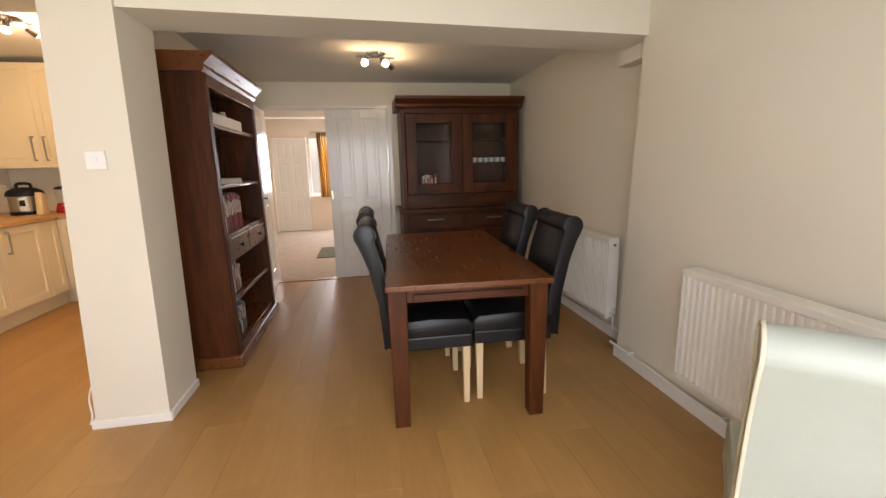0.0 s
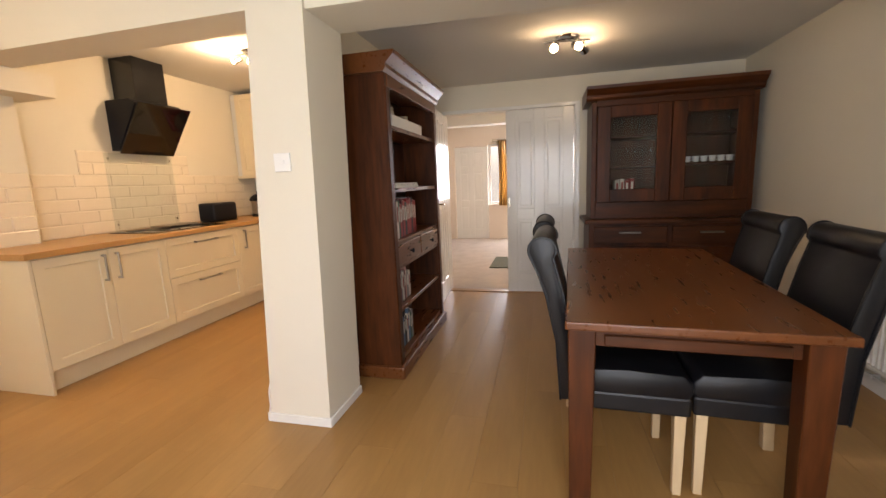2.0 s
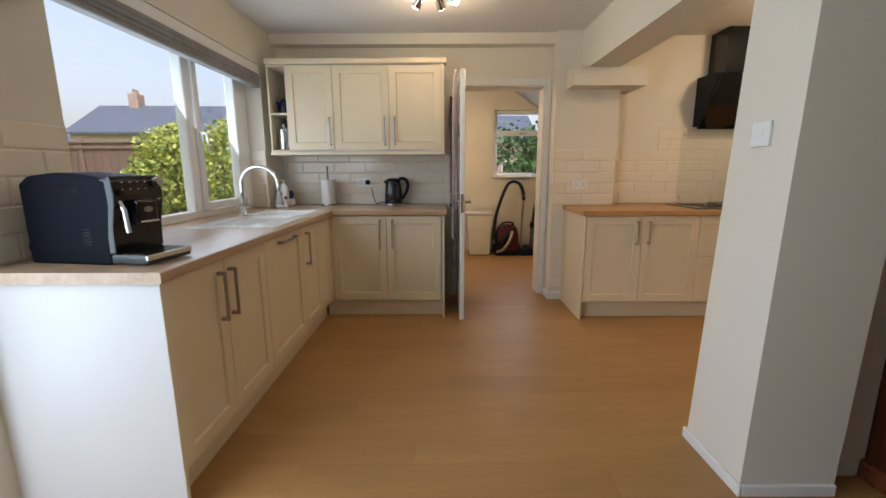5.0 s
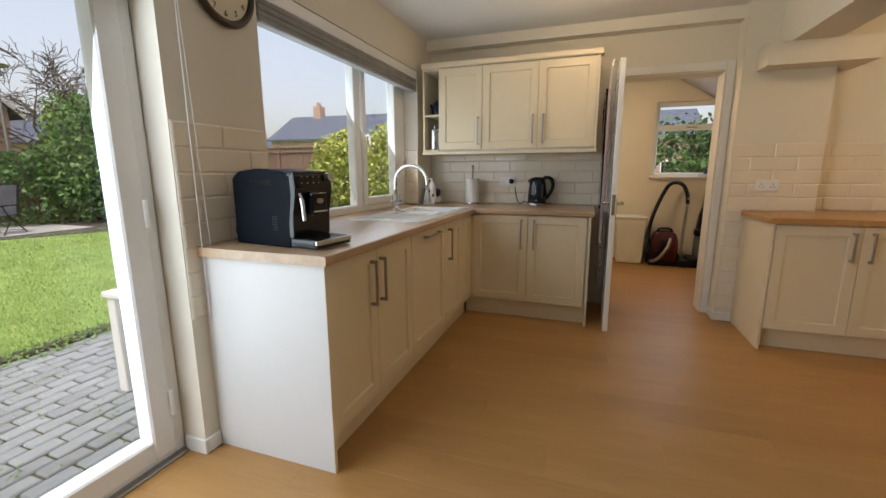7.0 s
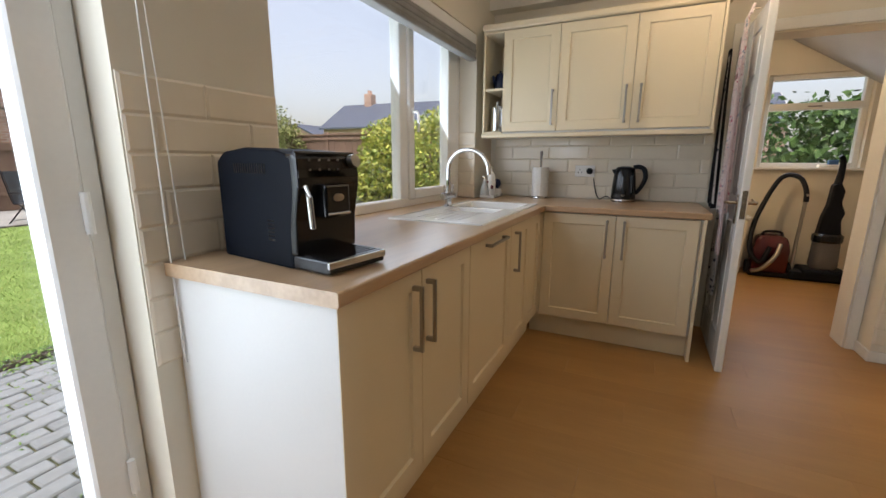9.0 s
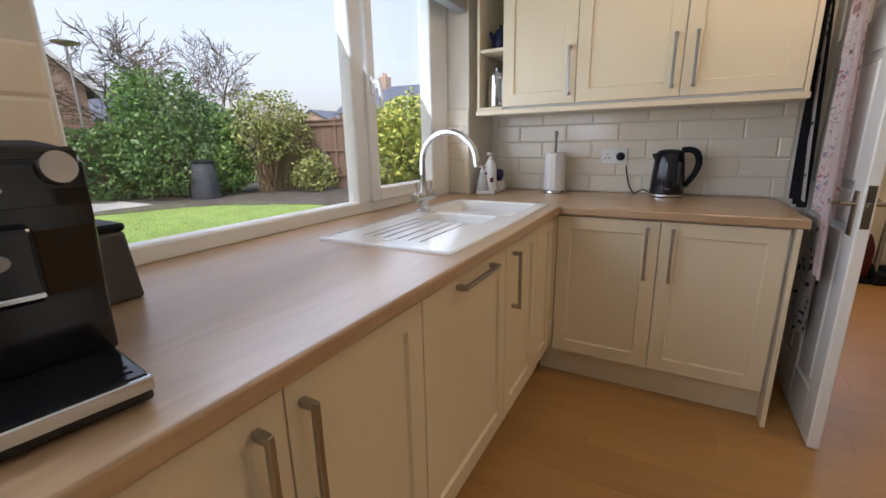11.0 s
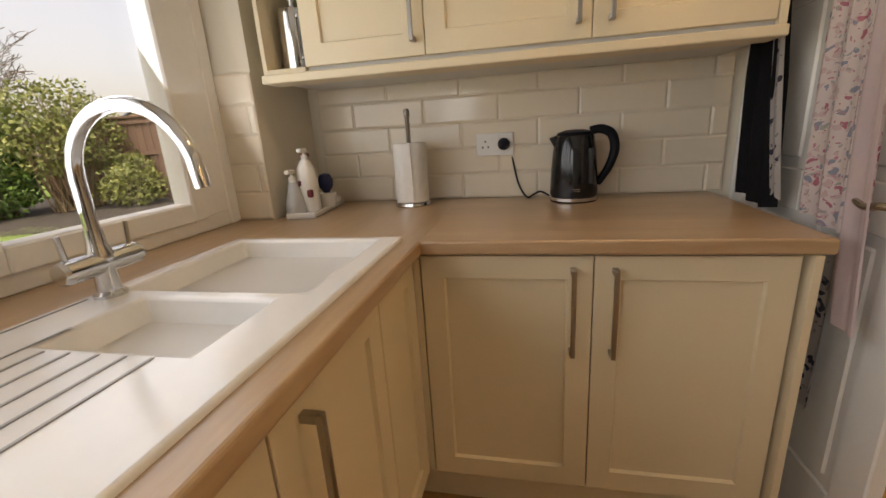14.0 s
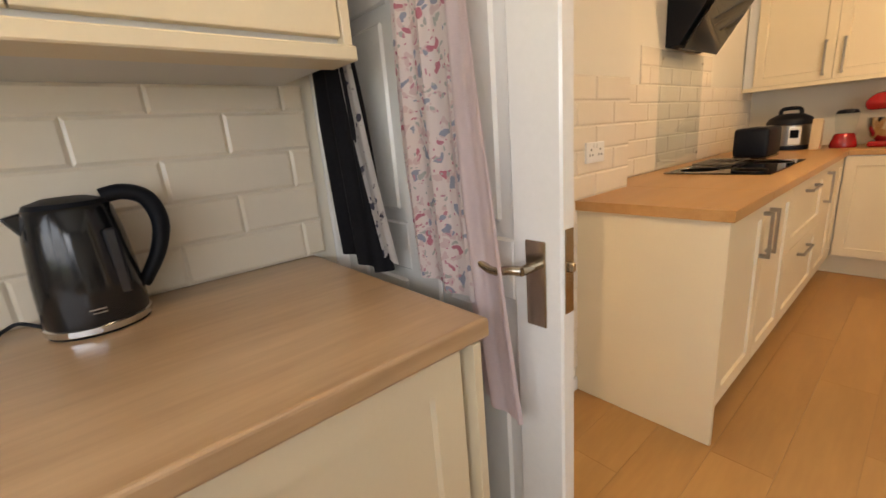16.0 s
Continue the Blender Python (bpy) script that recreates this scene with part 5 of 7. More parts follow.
part("control_panel", cube(0.03, 0.11, -0.168, -0.13, 0.045, 0.19, 0.006), WHITEP, e)
part("display", cube(0.04, 0.10, -0.171, -0.165, 0.10, 0.165, 0.002), BLACKP, e)
e = thing("knife_block", -2.44, 5.66, 0.911, "pale wooden knife block", "knife block")
part("block", extrude([(-0.05, 0), (0.05, 0), (0.03, 0.20), (-0.02, 0.22)], 'X', -0.03, 0.03, 0.004), BEECH, e)
RED = mat("red_gloss_enamel", (0.34, 0.010, 0.012), 0.18, var=0.06)
e = thing("blender_base", -2.30, 5.76, 0.911, "red blender base with clear jug", "blender")
part("base", lathe([(0.075, 0), (0.078, 0.02), (0.06, 0.09), (0.05, 0.10)], 24), RED, e, smooth=True)
g = part("jug", lathe([(0.05, 0.10), (0.06, 0.16), (0.068, 0.24), (0.064, 0.245)], 24), CLEAR, e, smooth=True)
part("cap", lathe([(0.065, 0.24), (0.055, 0.262), (0.02, 0.27)], 20), BLACKM, e)
e = thing("stand_mixer", -2.02, 5.78, 0.911, "red stand mixer with a steel bowl", "stand mixer")
part("foot", cube(-0.15, 0.15, -0.10, 0.10, 0, 0.04, 0.015, 2), RED, e)
part("column", cube(0.06, 0.14, -0.05, 0.05, 0.035, 0.25, 0.02, 2), RED, e)
part("head", extrude([(-0.19, 0.25), (0.13, 0.25), (0.155, 0.30), (0.13, 0.35), (0.0, 0.375), (-0.15, 0.365), (-0.20, 0.31)], 'Y', -0.06, 0.06, 0.025), RED, e, smooth=True)
part("bowl", lathe([(0.05, 0.04), (0.08, 0.07), (0.105, 0.14), (0.108, 0.20), (0.104, 0.20)], 28), CHROME, e, smooth=True).location = (-0.07, 0, 0)

# ---- ceiling lamps ----
def spot_lamp(x, y, z, heads, rz, label, power):
    e = thing("ceiling_spotlight", x, y, z, label, "ceiling lamp", rz=rz, group="ceiling spotlights")
    part("base_plate", lathe([(0.085, -0.001), (0.085, -0.008), (0.07, -0.018), (0.02, -0.022), (0.0, -0.023)], 28), CHROME, e, smooth=True)
    part("bar", rod((-0.16, 0, -0.03), (0.16, 0, -0.03), 0.009, n=12), CHROME, e)
    part("stem", rod((0, 0, -0.02), (0, 0, -0.03), 0.012, n=10), CHROME, e)
    for (hx, hy), (dx, dy, dz) in heads:
        d = Vector((dx, dy, dz)).normalized()
        p = Vector((hx, hy, -0.075))
        h = part("head", rod(p - d * 0.035, p + d * 0.035, 0.026, 0.034, 18), CHROME, e, smooth=True)
        part("arm", rod((hx, hy * 0.2, -0.03), p - d * 0.02, 0.006, n=8), CHROME, h)
        part("bulb", lathe([(0.026, 0), (0.025, 0.006), (0.012, 0.012), (0.0, 0.013)], 16), BULBG, h, "lit warm bulb").matrix_basis = Matrix.Translation(p + d * 0.0355) @ d.to_track_quat('Z', 'Y').to_matrix().to_4x4()
        w_ = pose(x, y, z, 0, 0, rz) @ (p + d * 0.075)
        bulb("bulb_light", w_, power)
    return e


spot_lamp(0.90, 4.55, HD, [((-0.09, -0.03), (-0.35, -0.8, -0.55)), ((0.06, -0.03), (0.3, -0.85, -0.45)), ((0.12, 0.04), (0.5, 0.8, -0.3))], 8, "chrome ceiling lamp with three lit spotlights", 0.75)
spot_lamp(-1.72, 4.62, H, [((-0.12, -0.03), (-0.8, -0.4, -0.45)), ((0.0, -0.04), (0.1, -0.5, -0.9)), ((0.12, 0.03), (0.7, 0.5, -0.5))], 15, "chrome kitchen ceiling lamp with three lit spotlights", 6.2)
spot_lamp(-1.97, 1.87, H, [((-0.11, 0.0), (-0.6, 0.4, -0.7)), ((0.03, 0.04), (0.2, 0.7, -0.6)), ((0.12, 0.0), (0.9, -0.2, -0.4))], 80, "chrome ceiling lamp with three lit spotlights", 1.9)

# ---- radiators ----
def radiator(x, y0, y1, z0, z1, label):
    e = thing("radiator", x, (y0 + y1) / 2, z0, label, "radiator", group="radiators")
    h, n = z1 - z0, int((y1 - y0) / 0.036)
    half = (y1 - y0) / 2
    out = [(-0.030, -half), (-0.030, half)]
    prof = []
    for i in range(n):
        a = -half + 0.012 + (2 * half - 0.024) * i / n
        s = (2 * half - 0.024) / n
        prof += [(-0.028, a), (-0.028, a + s * 0.30), (-0.040, a + s * 0.42), (-0.040, a + s * 0.82), (-0.028, a + s * 0.95)]
    b = extrude([(0.0, -half)] + [(-0.028, -half)] + prof + [(-0.028, half), (0.0, half)], 'Z', 0.03, h - 0.035)
    part("panel", b, RADW, e)
    part("top_grille", cube(-0.043, 0.045, -half, half, h - 0.036, h, 0.004), RADW, e)
    part("bottom_channel", cube(-0.038, 0.0, -half, half, 0.0, 0.031, 0.006), RADW, e)
    part("rear_panel", cube(0.02, 0.034, -half + 0.01, half - 0.01, 0.0, h - 0.037, 0.004), RADW, e)
    for s in (-1, 1):
        part("side_cover", cube(-0.042, 0.044, s * half - 0.006, s * half + 0.006, 0.02, h - 0.001, 0.003), RADW, e)
    v = part("valve", rod((0, -half - 0.045, 0.045), (0, -half, 0.045), 0.012, n=12), CHROME, e)
    part("valve_cap", rod((0, -half - 0.040, 0.055), (0, -half - 0.040, 0.095), 0.016, 0.013, 14), WHITEP, v)
    part("pipe", rod((0, -half - 0.040, -z0 + 0.10), (0, -half - 0.040, 0.045), 0.0075, n=10), RADW, e)
    part("bleed_plug", rod((0.0, -half - 0.016, h - 0.05), (0.0, -half, h - 0.05), 0.010, n=10), CHROME, e)
    return e


radiator(2.43, 3.42, 4.30, 0.17, 0.765, "white ribbed panel radiator in the dining room")
radiator(2.28, 1.35, 2.54, 0.205, 0.775, "white ribbed panel radiator behind the cream chair")
for nm, x, ya, yb in (("heating_pipe", XR - 0.035, 0.7, 3.22), ("heating_pipe", XR2 - 0.035, 3.25, 4.9)):
    e = thing(nm, x, (ya + yb) / 2, 0, "white painted heating pipe along the skirting board", "pipe")
    half = (yb - ya) / 2
    part("pipe", rod((0, -half, 0.098), (0, half, 0.098), 0.0085, n=10), RADW, e)
    for k in range(4):
        part("clip", cube(-0.012, 0.034, -half + 0.2 + k * (2 * half - 0.4) / 3 - 0.006, -half + 0.2 + k * (2 * half - 0.4) / 3 + 0.006, 0.086, 0.110, 0.002), WHITEP, e)
e = thing("floor_cable", 2.06, 2.02, 0, "white cable trailing from the wall", "cable")
part("cable", tube([(0.22, 0.15, 0.09), (0.20, 0.10, 0.03), (0.12, 0.02, 0.006), (0.05, -0.10, 0.005), (0.10, -0.25, 0.005)], 0.004, 8), WHITEP, e)
e = thing("power_strip", -0.725, 3.20, 0, "white cable and plug standing against the column", "cable")
part("strip", cube(-0.012, 0.012, -0.04, 0.03, 0.0, 0.22, 0.004), WHITEP, e)
part("cable", tube([(0.0, -0.03, 0.22), (-0.012, -0.07, 0.14), (0.0, -0.09, 0.05), (-0.01, -0.10, 0.005)], 0.004, 8), WHITEP, e)

# ---- books and shelf things ----
BOOKS = [mat("book_" + n, c, 0.6, var=0.08, scale=10) for n, c in (("red", (0.30, 0.03, 0.03)), ("maroon", (0.12, 0.02, 0.025)), ("white", (0.68, 0.65, 0.58)), ("green", (0.05, 0.12, 0.08)), ("blue", (0.08, 0.16, 0.26)), ("grey", (0.24, 0.24, 0.24)), ("pink", (0.55, 0.30, 0.26)), ("black", (0.02, 0.02, 0.02)))]


def book(x, y, z, w_, h, d, m, way, lean=0.0):
    """way 'X': the spine faces +x and the width runs along y; 'Y': the spine faces -y."""
    e = thing("book", x, y, z, BLABEL[m.name], "book", rz=0 if way == 'X' else -90, group="books on the shelves")
    b = cube(-d, 0, 0, w_, 0, h, 0.002)
    b.transform(Matrix.Rotation(radians(lean), 4, 'X'))
    cv = part("cover", b, m, e)
    b = cube(-d - 0.0006, -0.006, 0.003, w_ - 0.003, 0.003, h + 0.0006)
    b.transform(Matrix.Rotation(radians(lean), 4, 'X'))
    part("pages", b, PAPER, cv)
    b = cube(0.0, 0.0008, w_ * 0.25, w_ * 0.75, h * 0.45, h * 0.85)
    b.transform(Matrix.Rotation(radians(lean), 4, 'X'))
    part("spine_bar", b, BOOKS[2] if m is not BOOKS[2] else BOOKS[0], cv)
    return e


BLABEL = {m.name: m.name.replace("book_", "") + " bound book standing upright on a shelf" for m in BOOKS}
rb = random.Random(11)
def row(x, y0, y1, z, hmin, hmax, picks, d, way='X'):
    y = y0
    while y < y1:
        w_ = rb.uniform(0.016, 0.042)
        m = BOOKS[rb.choice(picks)]
        if way == 'X':
            book(x, y, z, w_, rb.uniform(hmin, hmax), d, m, way)
        else:
            book(y, x, z, w_, rb.uniform(hmin, hmax), d, m, way)
        y += w_ + 0.002


row(-0.18, 3.68, 3.86, 0.874, 0.20, 0.27, [2, 2, 5, 3], 0.19)
row(-0.19, 3.87, 4.22, 0.874, 0.22, 0.27, [0, 1, 0, 1, 7], 0.19)
row(-0.20, 3.68, 4.05, 0.434, 0.17, 0.24, [6, 2, 6, 1, 5], 0.17)
row(-0.20, 3.67, 4.06, 0.114, 0.19, 0.27, [3, 7, 5, 4, 2, 4], 0.18)
e = thing("storage_tray", -0.27, 4.10, 1.583, "long white plastic tray of small things on the top shelf", "tray")
part("tray", frame_ring(-0.30, 0.34, -0.10, 0.10, 0.0, 0.075, 0.006, 0.001), WHITEP, e).matrix_basis = Matrix(((0, 0, 1, 0), (1, 0, 0, 0), (0, 1, 0, 0), (0, 0, 0, 1)))
part("tray_floor", cube(-0.10, 0.10, -0.30, 0.34, 0, 0.006), WHITEP, e)
for k, (yy, hh, mm) in enumerate(((-0.2, 0.12, 5), (-0.06, 0.15, 2), (0.1, 0.10, 4), (0.24, 0.13, 2))):
    e2 = thing("storage_jar", -0.28, 4.10 + yy, 1.590, "small lidded jar in the tray", "jar", group="jars on the top shelf")
    part("body", lathe([(0.034, 0), (0.036, hh * 0.8), (0.03, hh * 0.86)], 16), BOOKS[mm], e2, smooth=True)
    part("lid", lathe([(0.033, hh * 0.85), (0.033, hh), (0.0, hh + 0.002)], 16), STEEL, e2)
e = thing("paper_stack", -0.24, 4.05, 1.204, "flat stack of white papers on a shelf", "papers")
for k in range(3):
    part("folder", cube(-0.10, 0.075, -0.25 + 0.01 * k, 0.22 - 0.012 * k, 0.011 * k, 0.011 * k + 0.010, 0.002), PAPER, e)
# things in the dresser
for k in range(4):
    book(1.37 + 0.042 * k, 5.40, 1.007, 0.036, 0.17 + 0.012 * (k % 2), 0.14, BOOKS[[2, 2, 0, 0][k]], 'Y', 0)
def glassware(x, y, z, h, r, label):
    e = thing("wine_glass", x, y, z, label, "glass", group="glasses in the dresser")
    part("bowl", lathe([(r * 0.75, 0), (r * 0.78, 0.004), (0.005, 0.008), (0.005, h * 0.45), (r * 0.7, h * 0.52), (r, h * 0.75), (r * 0.86, h)], 14), CLEAR, e, smooth=True)
    return e


base = glassware(1.36, 5.50, 1.572, 0.15, 0.03, "clear wine glass on the dresser shelf")
for k in range(1, 6):
    copy_thing(base, pose(1.36 + 0.075 * k, 5.48 + 0.04 * (k % 2), 1.572))
for k in range(6):
    copy_thing(base, pose(1.95 + 0.07 * k, 5.48 + 0.04 * (k % 2), 1.572))
for k in range(5):
    copy_thing(base, pose(1.42 + 0.065 * k, 5.50, 1.312))
cup = thing("cup", 1.97, 5.45, 1.312, "small white china cup on the dresser shelf", "cup", group="cups in the dresser")
part("body", lathe([(0.018, 0), (0.022, 0.004), (0.028, 0.05), (0.026, 0.05), (0.020, 0.008)], 16), CERAMIC, cup, smooth=True)
part("handle", tube([(0.026, 0, 0.042), (0.042, 0, 0.038), (0.042, 0, 0.018), (0.024, 0, 0.012)], 0.003, 6), CERAMIC, cup)
for k in range(1, 6):
    copy_thing(cup, pose(1.97 + 0.066 * k, 5.45, 1.312))
e = thing("china_bowl", 2.15, 5.45, 1.007, "pale china bowl on the lowest dresser shelf", "bowl")
part("body", lathe([(0.04, 0), (0.05, 0.008), (0.09, 0.05), (0.085, 0.05), (0.045, 0.012)], 24), CERAMIC, e, smooth=True)
part("foot", lathe([(0.038, -0.001), (0.042, 0.001), (0.04, 0.006)], 24), CERAMIC, e)

# ---- aprons on the door ----
def cloth_mat(name, base, spots, coarse):
    m = bpy.data.materials.new(name)
    m.use_nodes = True
    n, l = m.node_tree.nodes, m.node_tree.links
    b = n["Principled BSDF"]
    b.inputs["Roughness"].default_value = 0.9
    tc = n.new("ShaderNodeTexCoord")
    warp = n.new("ShaderNodeTexNoise")
    warp.inputs["Scale"].default_value = 30
    l.new(tc.outputs["Object"], warp.inputs["Vector"])
    last = None
    for k, (c, sc, lim) in enumerate(spots):
        vo = n.new("ShaderNodeTexVoronoi")
        vo.inputs["Scale"].default_value = sc
        ad = n.new("ShaderNodeVectorMath")
        ad.operation = 'MULTIPLY_ADD'
        ad.inputs[1].default_value = (0.05, 0.05, 0.05)
        l.new(warp.outputs["Color"], ad.inputs[0])
        l.new(tc.outputs["Object"], ad.inputs[2])
        of = n.new("ShaderNodeVectorMath")
        of.inputs[1].default_value = (3.7 * k, 1.3 * k, 2.1 * k)
        l.new(ad.outputs[0], of.inputs[0])
        l.new(of.outputs[0], vo.inputs["Vector"])
        lt = n.new("ShaderNodeMath")
        lt.operation = 'LESS_THAN'
        lt.inputs[1].default_value = lim
        l.new(vo.outputs["Distance"], lt.inputs[0])
        mx = n.new("ShaderNodeMix")
        mx.data_type = 'RGBA'
        if last is None:
            mx.inputs[6].default_value = (*base, 1)
        else:
            l.new(last, mx.inputs[6])
        mx.inputs[7].default_value = (*c, 1)
        l.new(lt.outputs[0], mx.inputs[0])
        last = mx.outputs[2]
    l.new(last, b.inputs["Base Color"])
    return m


FLORAL = cloth_mat("pink_floral_cotton", (0.84, 0.74, 0.71), [((0.74, 0.58, 0.57), 40, 0.34), ((0.60, 0.22, 0.28), 26, 0.22), ((0.36, 0.38, 0.47), 30, 0.26), ((0.50, 0.50, 0.47), 46, 0.22), ((0.64, 0.32, 0.38), 64, 0.20)], 1)
PINK = mat("plain_pink_cotton", (0.80, 0.67, 0.66), 0.9, var=0.04, scale=8, fine=120, bump=0.1)
NAVYC = mat("black_cotton", (0.010, 0.010, 0.014), 0.85, var=0.2, scale=10, fine=150, bump=0.2)
GINGHAM = cloth_mat("grey_print_cotton", (0.55, 0.52, 0.50), [((0.06, 0.06, 0.09), 26, 0.30), ((0.30, 0.28, 0.28), 40, 0.22)], 1)


def drape(e, name, x0, x1, z0, z1, y, amp, waves, m, taper=0.45, seed=0, label="", bow=0.0):
    """A hanging cloth in the xz plane, gathered at the top, with folds that widen to the hem."""
    rr = random.Random(seed)
    ph = rr.uniform(0, 6)
    b = bmesh.new()
    nx, nz = 40, 26
    grid = []
    for j in range(nz + 1):
        t = j / nz
        half = (x1 - x0) / 2 * (taper + (1 - taper) * min(1.0, t * 1.6) ** 0.8)
        mid = (x0 + x1) / 2 + bow * t * t
        zz = z1 + (z0 - z1) * t
        line = []
        for i in range(nx + 1):
            s = i / nx
            fold = math.sin(s * waves * 2 * math.pi + ph + 0.8 * t) * amp * (0.5 + 0.5 * t) + 0.3 * amp * math.sin(s * waves * 4.3 * math.pi + 2 * ph + 2 * t)
            line.append(b.verts.new((mid + (2 * s - 1) * half, y + fold, zz + 0.012 * math.sin(5 * s + ph) * t)))
        grid.append(line)
    for p, q in zip(grid, grid[1:]):
        for i in range(nx):
            b.faces.new((p[i], p[i + 1], q[i + 1], q[i]))
    bmesh.ops.solidify(b, geom=b.faces[:], thickness=0.0025)
    return part(name, b, m, e, label, smooth=True)


ap = thing("floral_apron", -2.42, 2.012, 0.36, "pink floral cotton apron hanging on the open door", "apron")
drape(ap, "skirt", -0.18, 0.05, 0.55, 1.25, 0.0, 0.012, 3, FLORAL, 0.80, 3, "", 0.03)
drape(ap, "bib", -0.13, 0.055, 1.15, 1.60, -0.004, 0.009, 2, FLORAL, 0.35, 5)
drape(ap, "side_fold", -0.03, 0.075, 0.33, 1.38, -0.008, 0.009, 1.5, PINK, 0.30, 8, "pale pink hanging edge", 0.075)
drape(ap, "lower_print", -0.20, 0.02, 0.04, 0.50, 0.004, 0.009, 3, GINGHAM, 0.9, 9)
part("neck_loop", tube([(-0.06, -0.008, 1.58), (-0.05, 0.01, 1.63), (-0.01, 0.014, 1.65), (0.02, 0.0, 1.60)], 0.007, 8), PINK, ap)
part("label_patch", cube(-0.06, 0.0, -0.022, -0.018, 1.28, 1.31, 0.001), mat("mauve_patch", (0.32, 0.18, 0.18), 0.8), ap)
part("hook", tube([(-0.02, 0.043, 1.63), (-0.02, 0.02, 1.63), (-0.02, 0.012, 1.66)], 0.006, 8), BRASS, ap)
ab = thing("black_apron", -2.80, 1.998, 0.90, "black cotton apron with a printed edge hanging behind the worktop", "apron")
drape(ab, "cloth", -0.17, 0.075, 0.013, 0.98, 0.0, 0.012, 3, NAVYC, 0.35, 21, "", 0.06)
drape(ab, "printed_edge", 0.0, 0.06, 0.05, 0.94, -0.012, 0.006, 1, GINGHAM, 0.6, 22, "", 0.13)
part("tie", tube([(0.0, -0.01, 0.94), (0.03, -0.02, 0.80), (0.01, -0.016, 0.62)], 0.005, 8), NAVYC, ab)

# ---- lamps out of view: the utility room's, and one added to brighten the hall ----
def pendant(x, y, z, power, label):
    e = thing("pendant_lamp", x, y, z, label, "ceiling lamp")
    part("cord", rod((0, 0, -0.25), (0, 0, 0), 0.004, n=6), WHITEP, e)
    part("shade", lathe([(0.03, -0.24), (0.12, -0.40), (0.118, -0.40), (0.028, -0.245)], 24), PAPER, e)
    part("bulb", lathe([(0.012, -0.25), (0.03, -0.31), (0.0, -0.34)], 14), BULBG, e)
    bulb("bulb_light", (x, y, z - 0.43), power, 0.06)


pendant(-4.0, 1.80, 2.45, 20, "plain white pendant lamp in the utility room")
# added fill lamp: no such fitting is known in the hall
pendant(1.4, 7.6, 2.40, 16, "added white pendant lamp that brightens the hall, out of view")

# ---- garden ----
def leaf_mat(name, lo, hi, rough=0.55):
    m = bpy.data.materials.new(name)
    m.use_nodes = True
    n, l = m.node_tree.nodes, m.node_tree.links
    b = n["Principled BSDF"]
    b.inputs["Roughness"].default_value = rough
    g = n.new("ShaderNodeNewGeometry")
    r = n.new("ShaderNodeValToRGB")
    r.color_ramp.elements[0].color = (*lo, 1)
    r.color_ramp.elements[1].color = (*hi, 1)
    l.new(g.outputs["Random Per Island"], r.inputs[0])
    l.new(r.outputs[0], b.inputs["Base Color"])
    return m


IVY = leaf_mat("dark_ivy_leaf", (0.03, 0.075, 0.02), (0.13, 0.25, 0.06))
GREEN = leaf_mat("mid_green_leaf", (0.07, 0.16, 0.03), (0.24, 0.40, 0.08))
YELLOW = leaf_mat("yellow_green_leaf", (0.16, 0.26, 0.04), (0.60, 0.58, 0.12))
OLIVE = leaf_mat("olive_leaf", (0.13, 0.17, 0.04), (0.32, 0.34, 0.10))
TWIG = mat("grey_brown_bark", (0.15, 0.115, 0.085), 0.9, var=0.2, scale=12, fine=60, bump=0.4)
STRAW = mat("tan_stem", (0.34, 0.25, 0.13), 0.8, var=0.2, scale=12)


def leaf_cloud(blobs, count, size, seed):
    """Small folded leaves near the skin of overlapping lumpy blobs (x, y, z, rx, ry, rz)."""
    rr = np.random.RandomState(seed)
    vs, fs = [], []
    weights = np.array([q[3] * q[5] for q in blobs])
    pick = rr.choice(len(blobs), count, p=weights / weights.sum())
    for k in pick:
        x, y, z, a, b_, c = blobs[k]
        d = rr.normal(size=3)
        d /= np.linalg.norm(d)
        lump = 1 + 0.22 * math.sin(7 * d[0] + 3 * k) * math.sin(6 * d[2] + k) + 0.12 * math.sin(17 * d[0]) * math.sin(15 * d[2] + 2)
        rad = (1 - 0.35 * rr.rand() ** 2.0) * lump
        p = np.array([x + a * d[0] * rad, y + b_ * d[1] * rad, z + c * d[2] * rad])
        if p[2] < -0.12:
            continue
        u = rr.normal(size=3)
        u /= np.linalg.norm(u)
        w_ = np.cross(u, rr.normal(size=3))
        w_ /= np.linalg.norm(w_) + 1e-6
        s = size * rr.uniform(0.6, 1.4)
        i = len(vs)
        vs += [p - u * s, p + w_ * s * 0.55, p + u * s, p - w_ * s * 0.55]
        fs += [(i, i + 1, i + 2, i + 3)]
    me = bpy.data.meshes.new("leaves")
    me.from_pydata([tuple(q) for q in vs], [], fs)
    return me


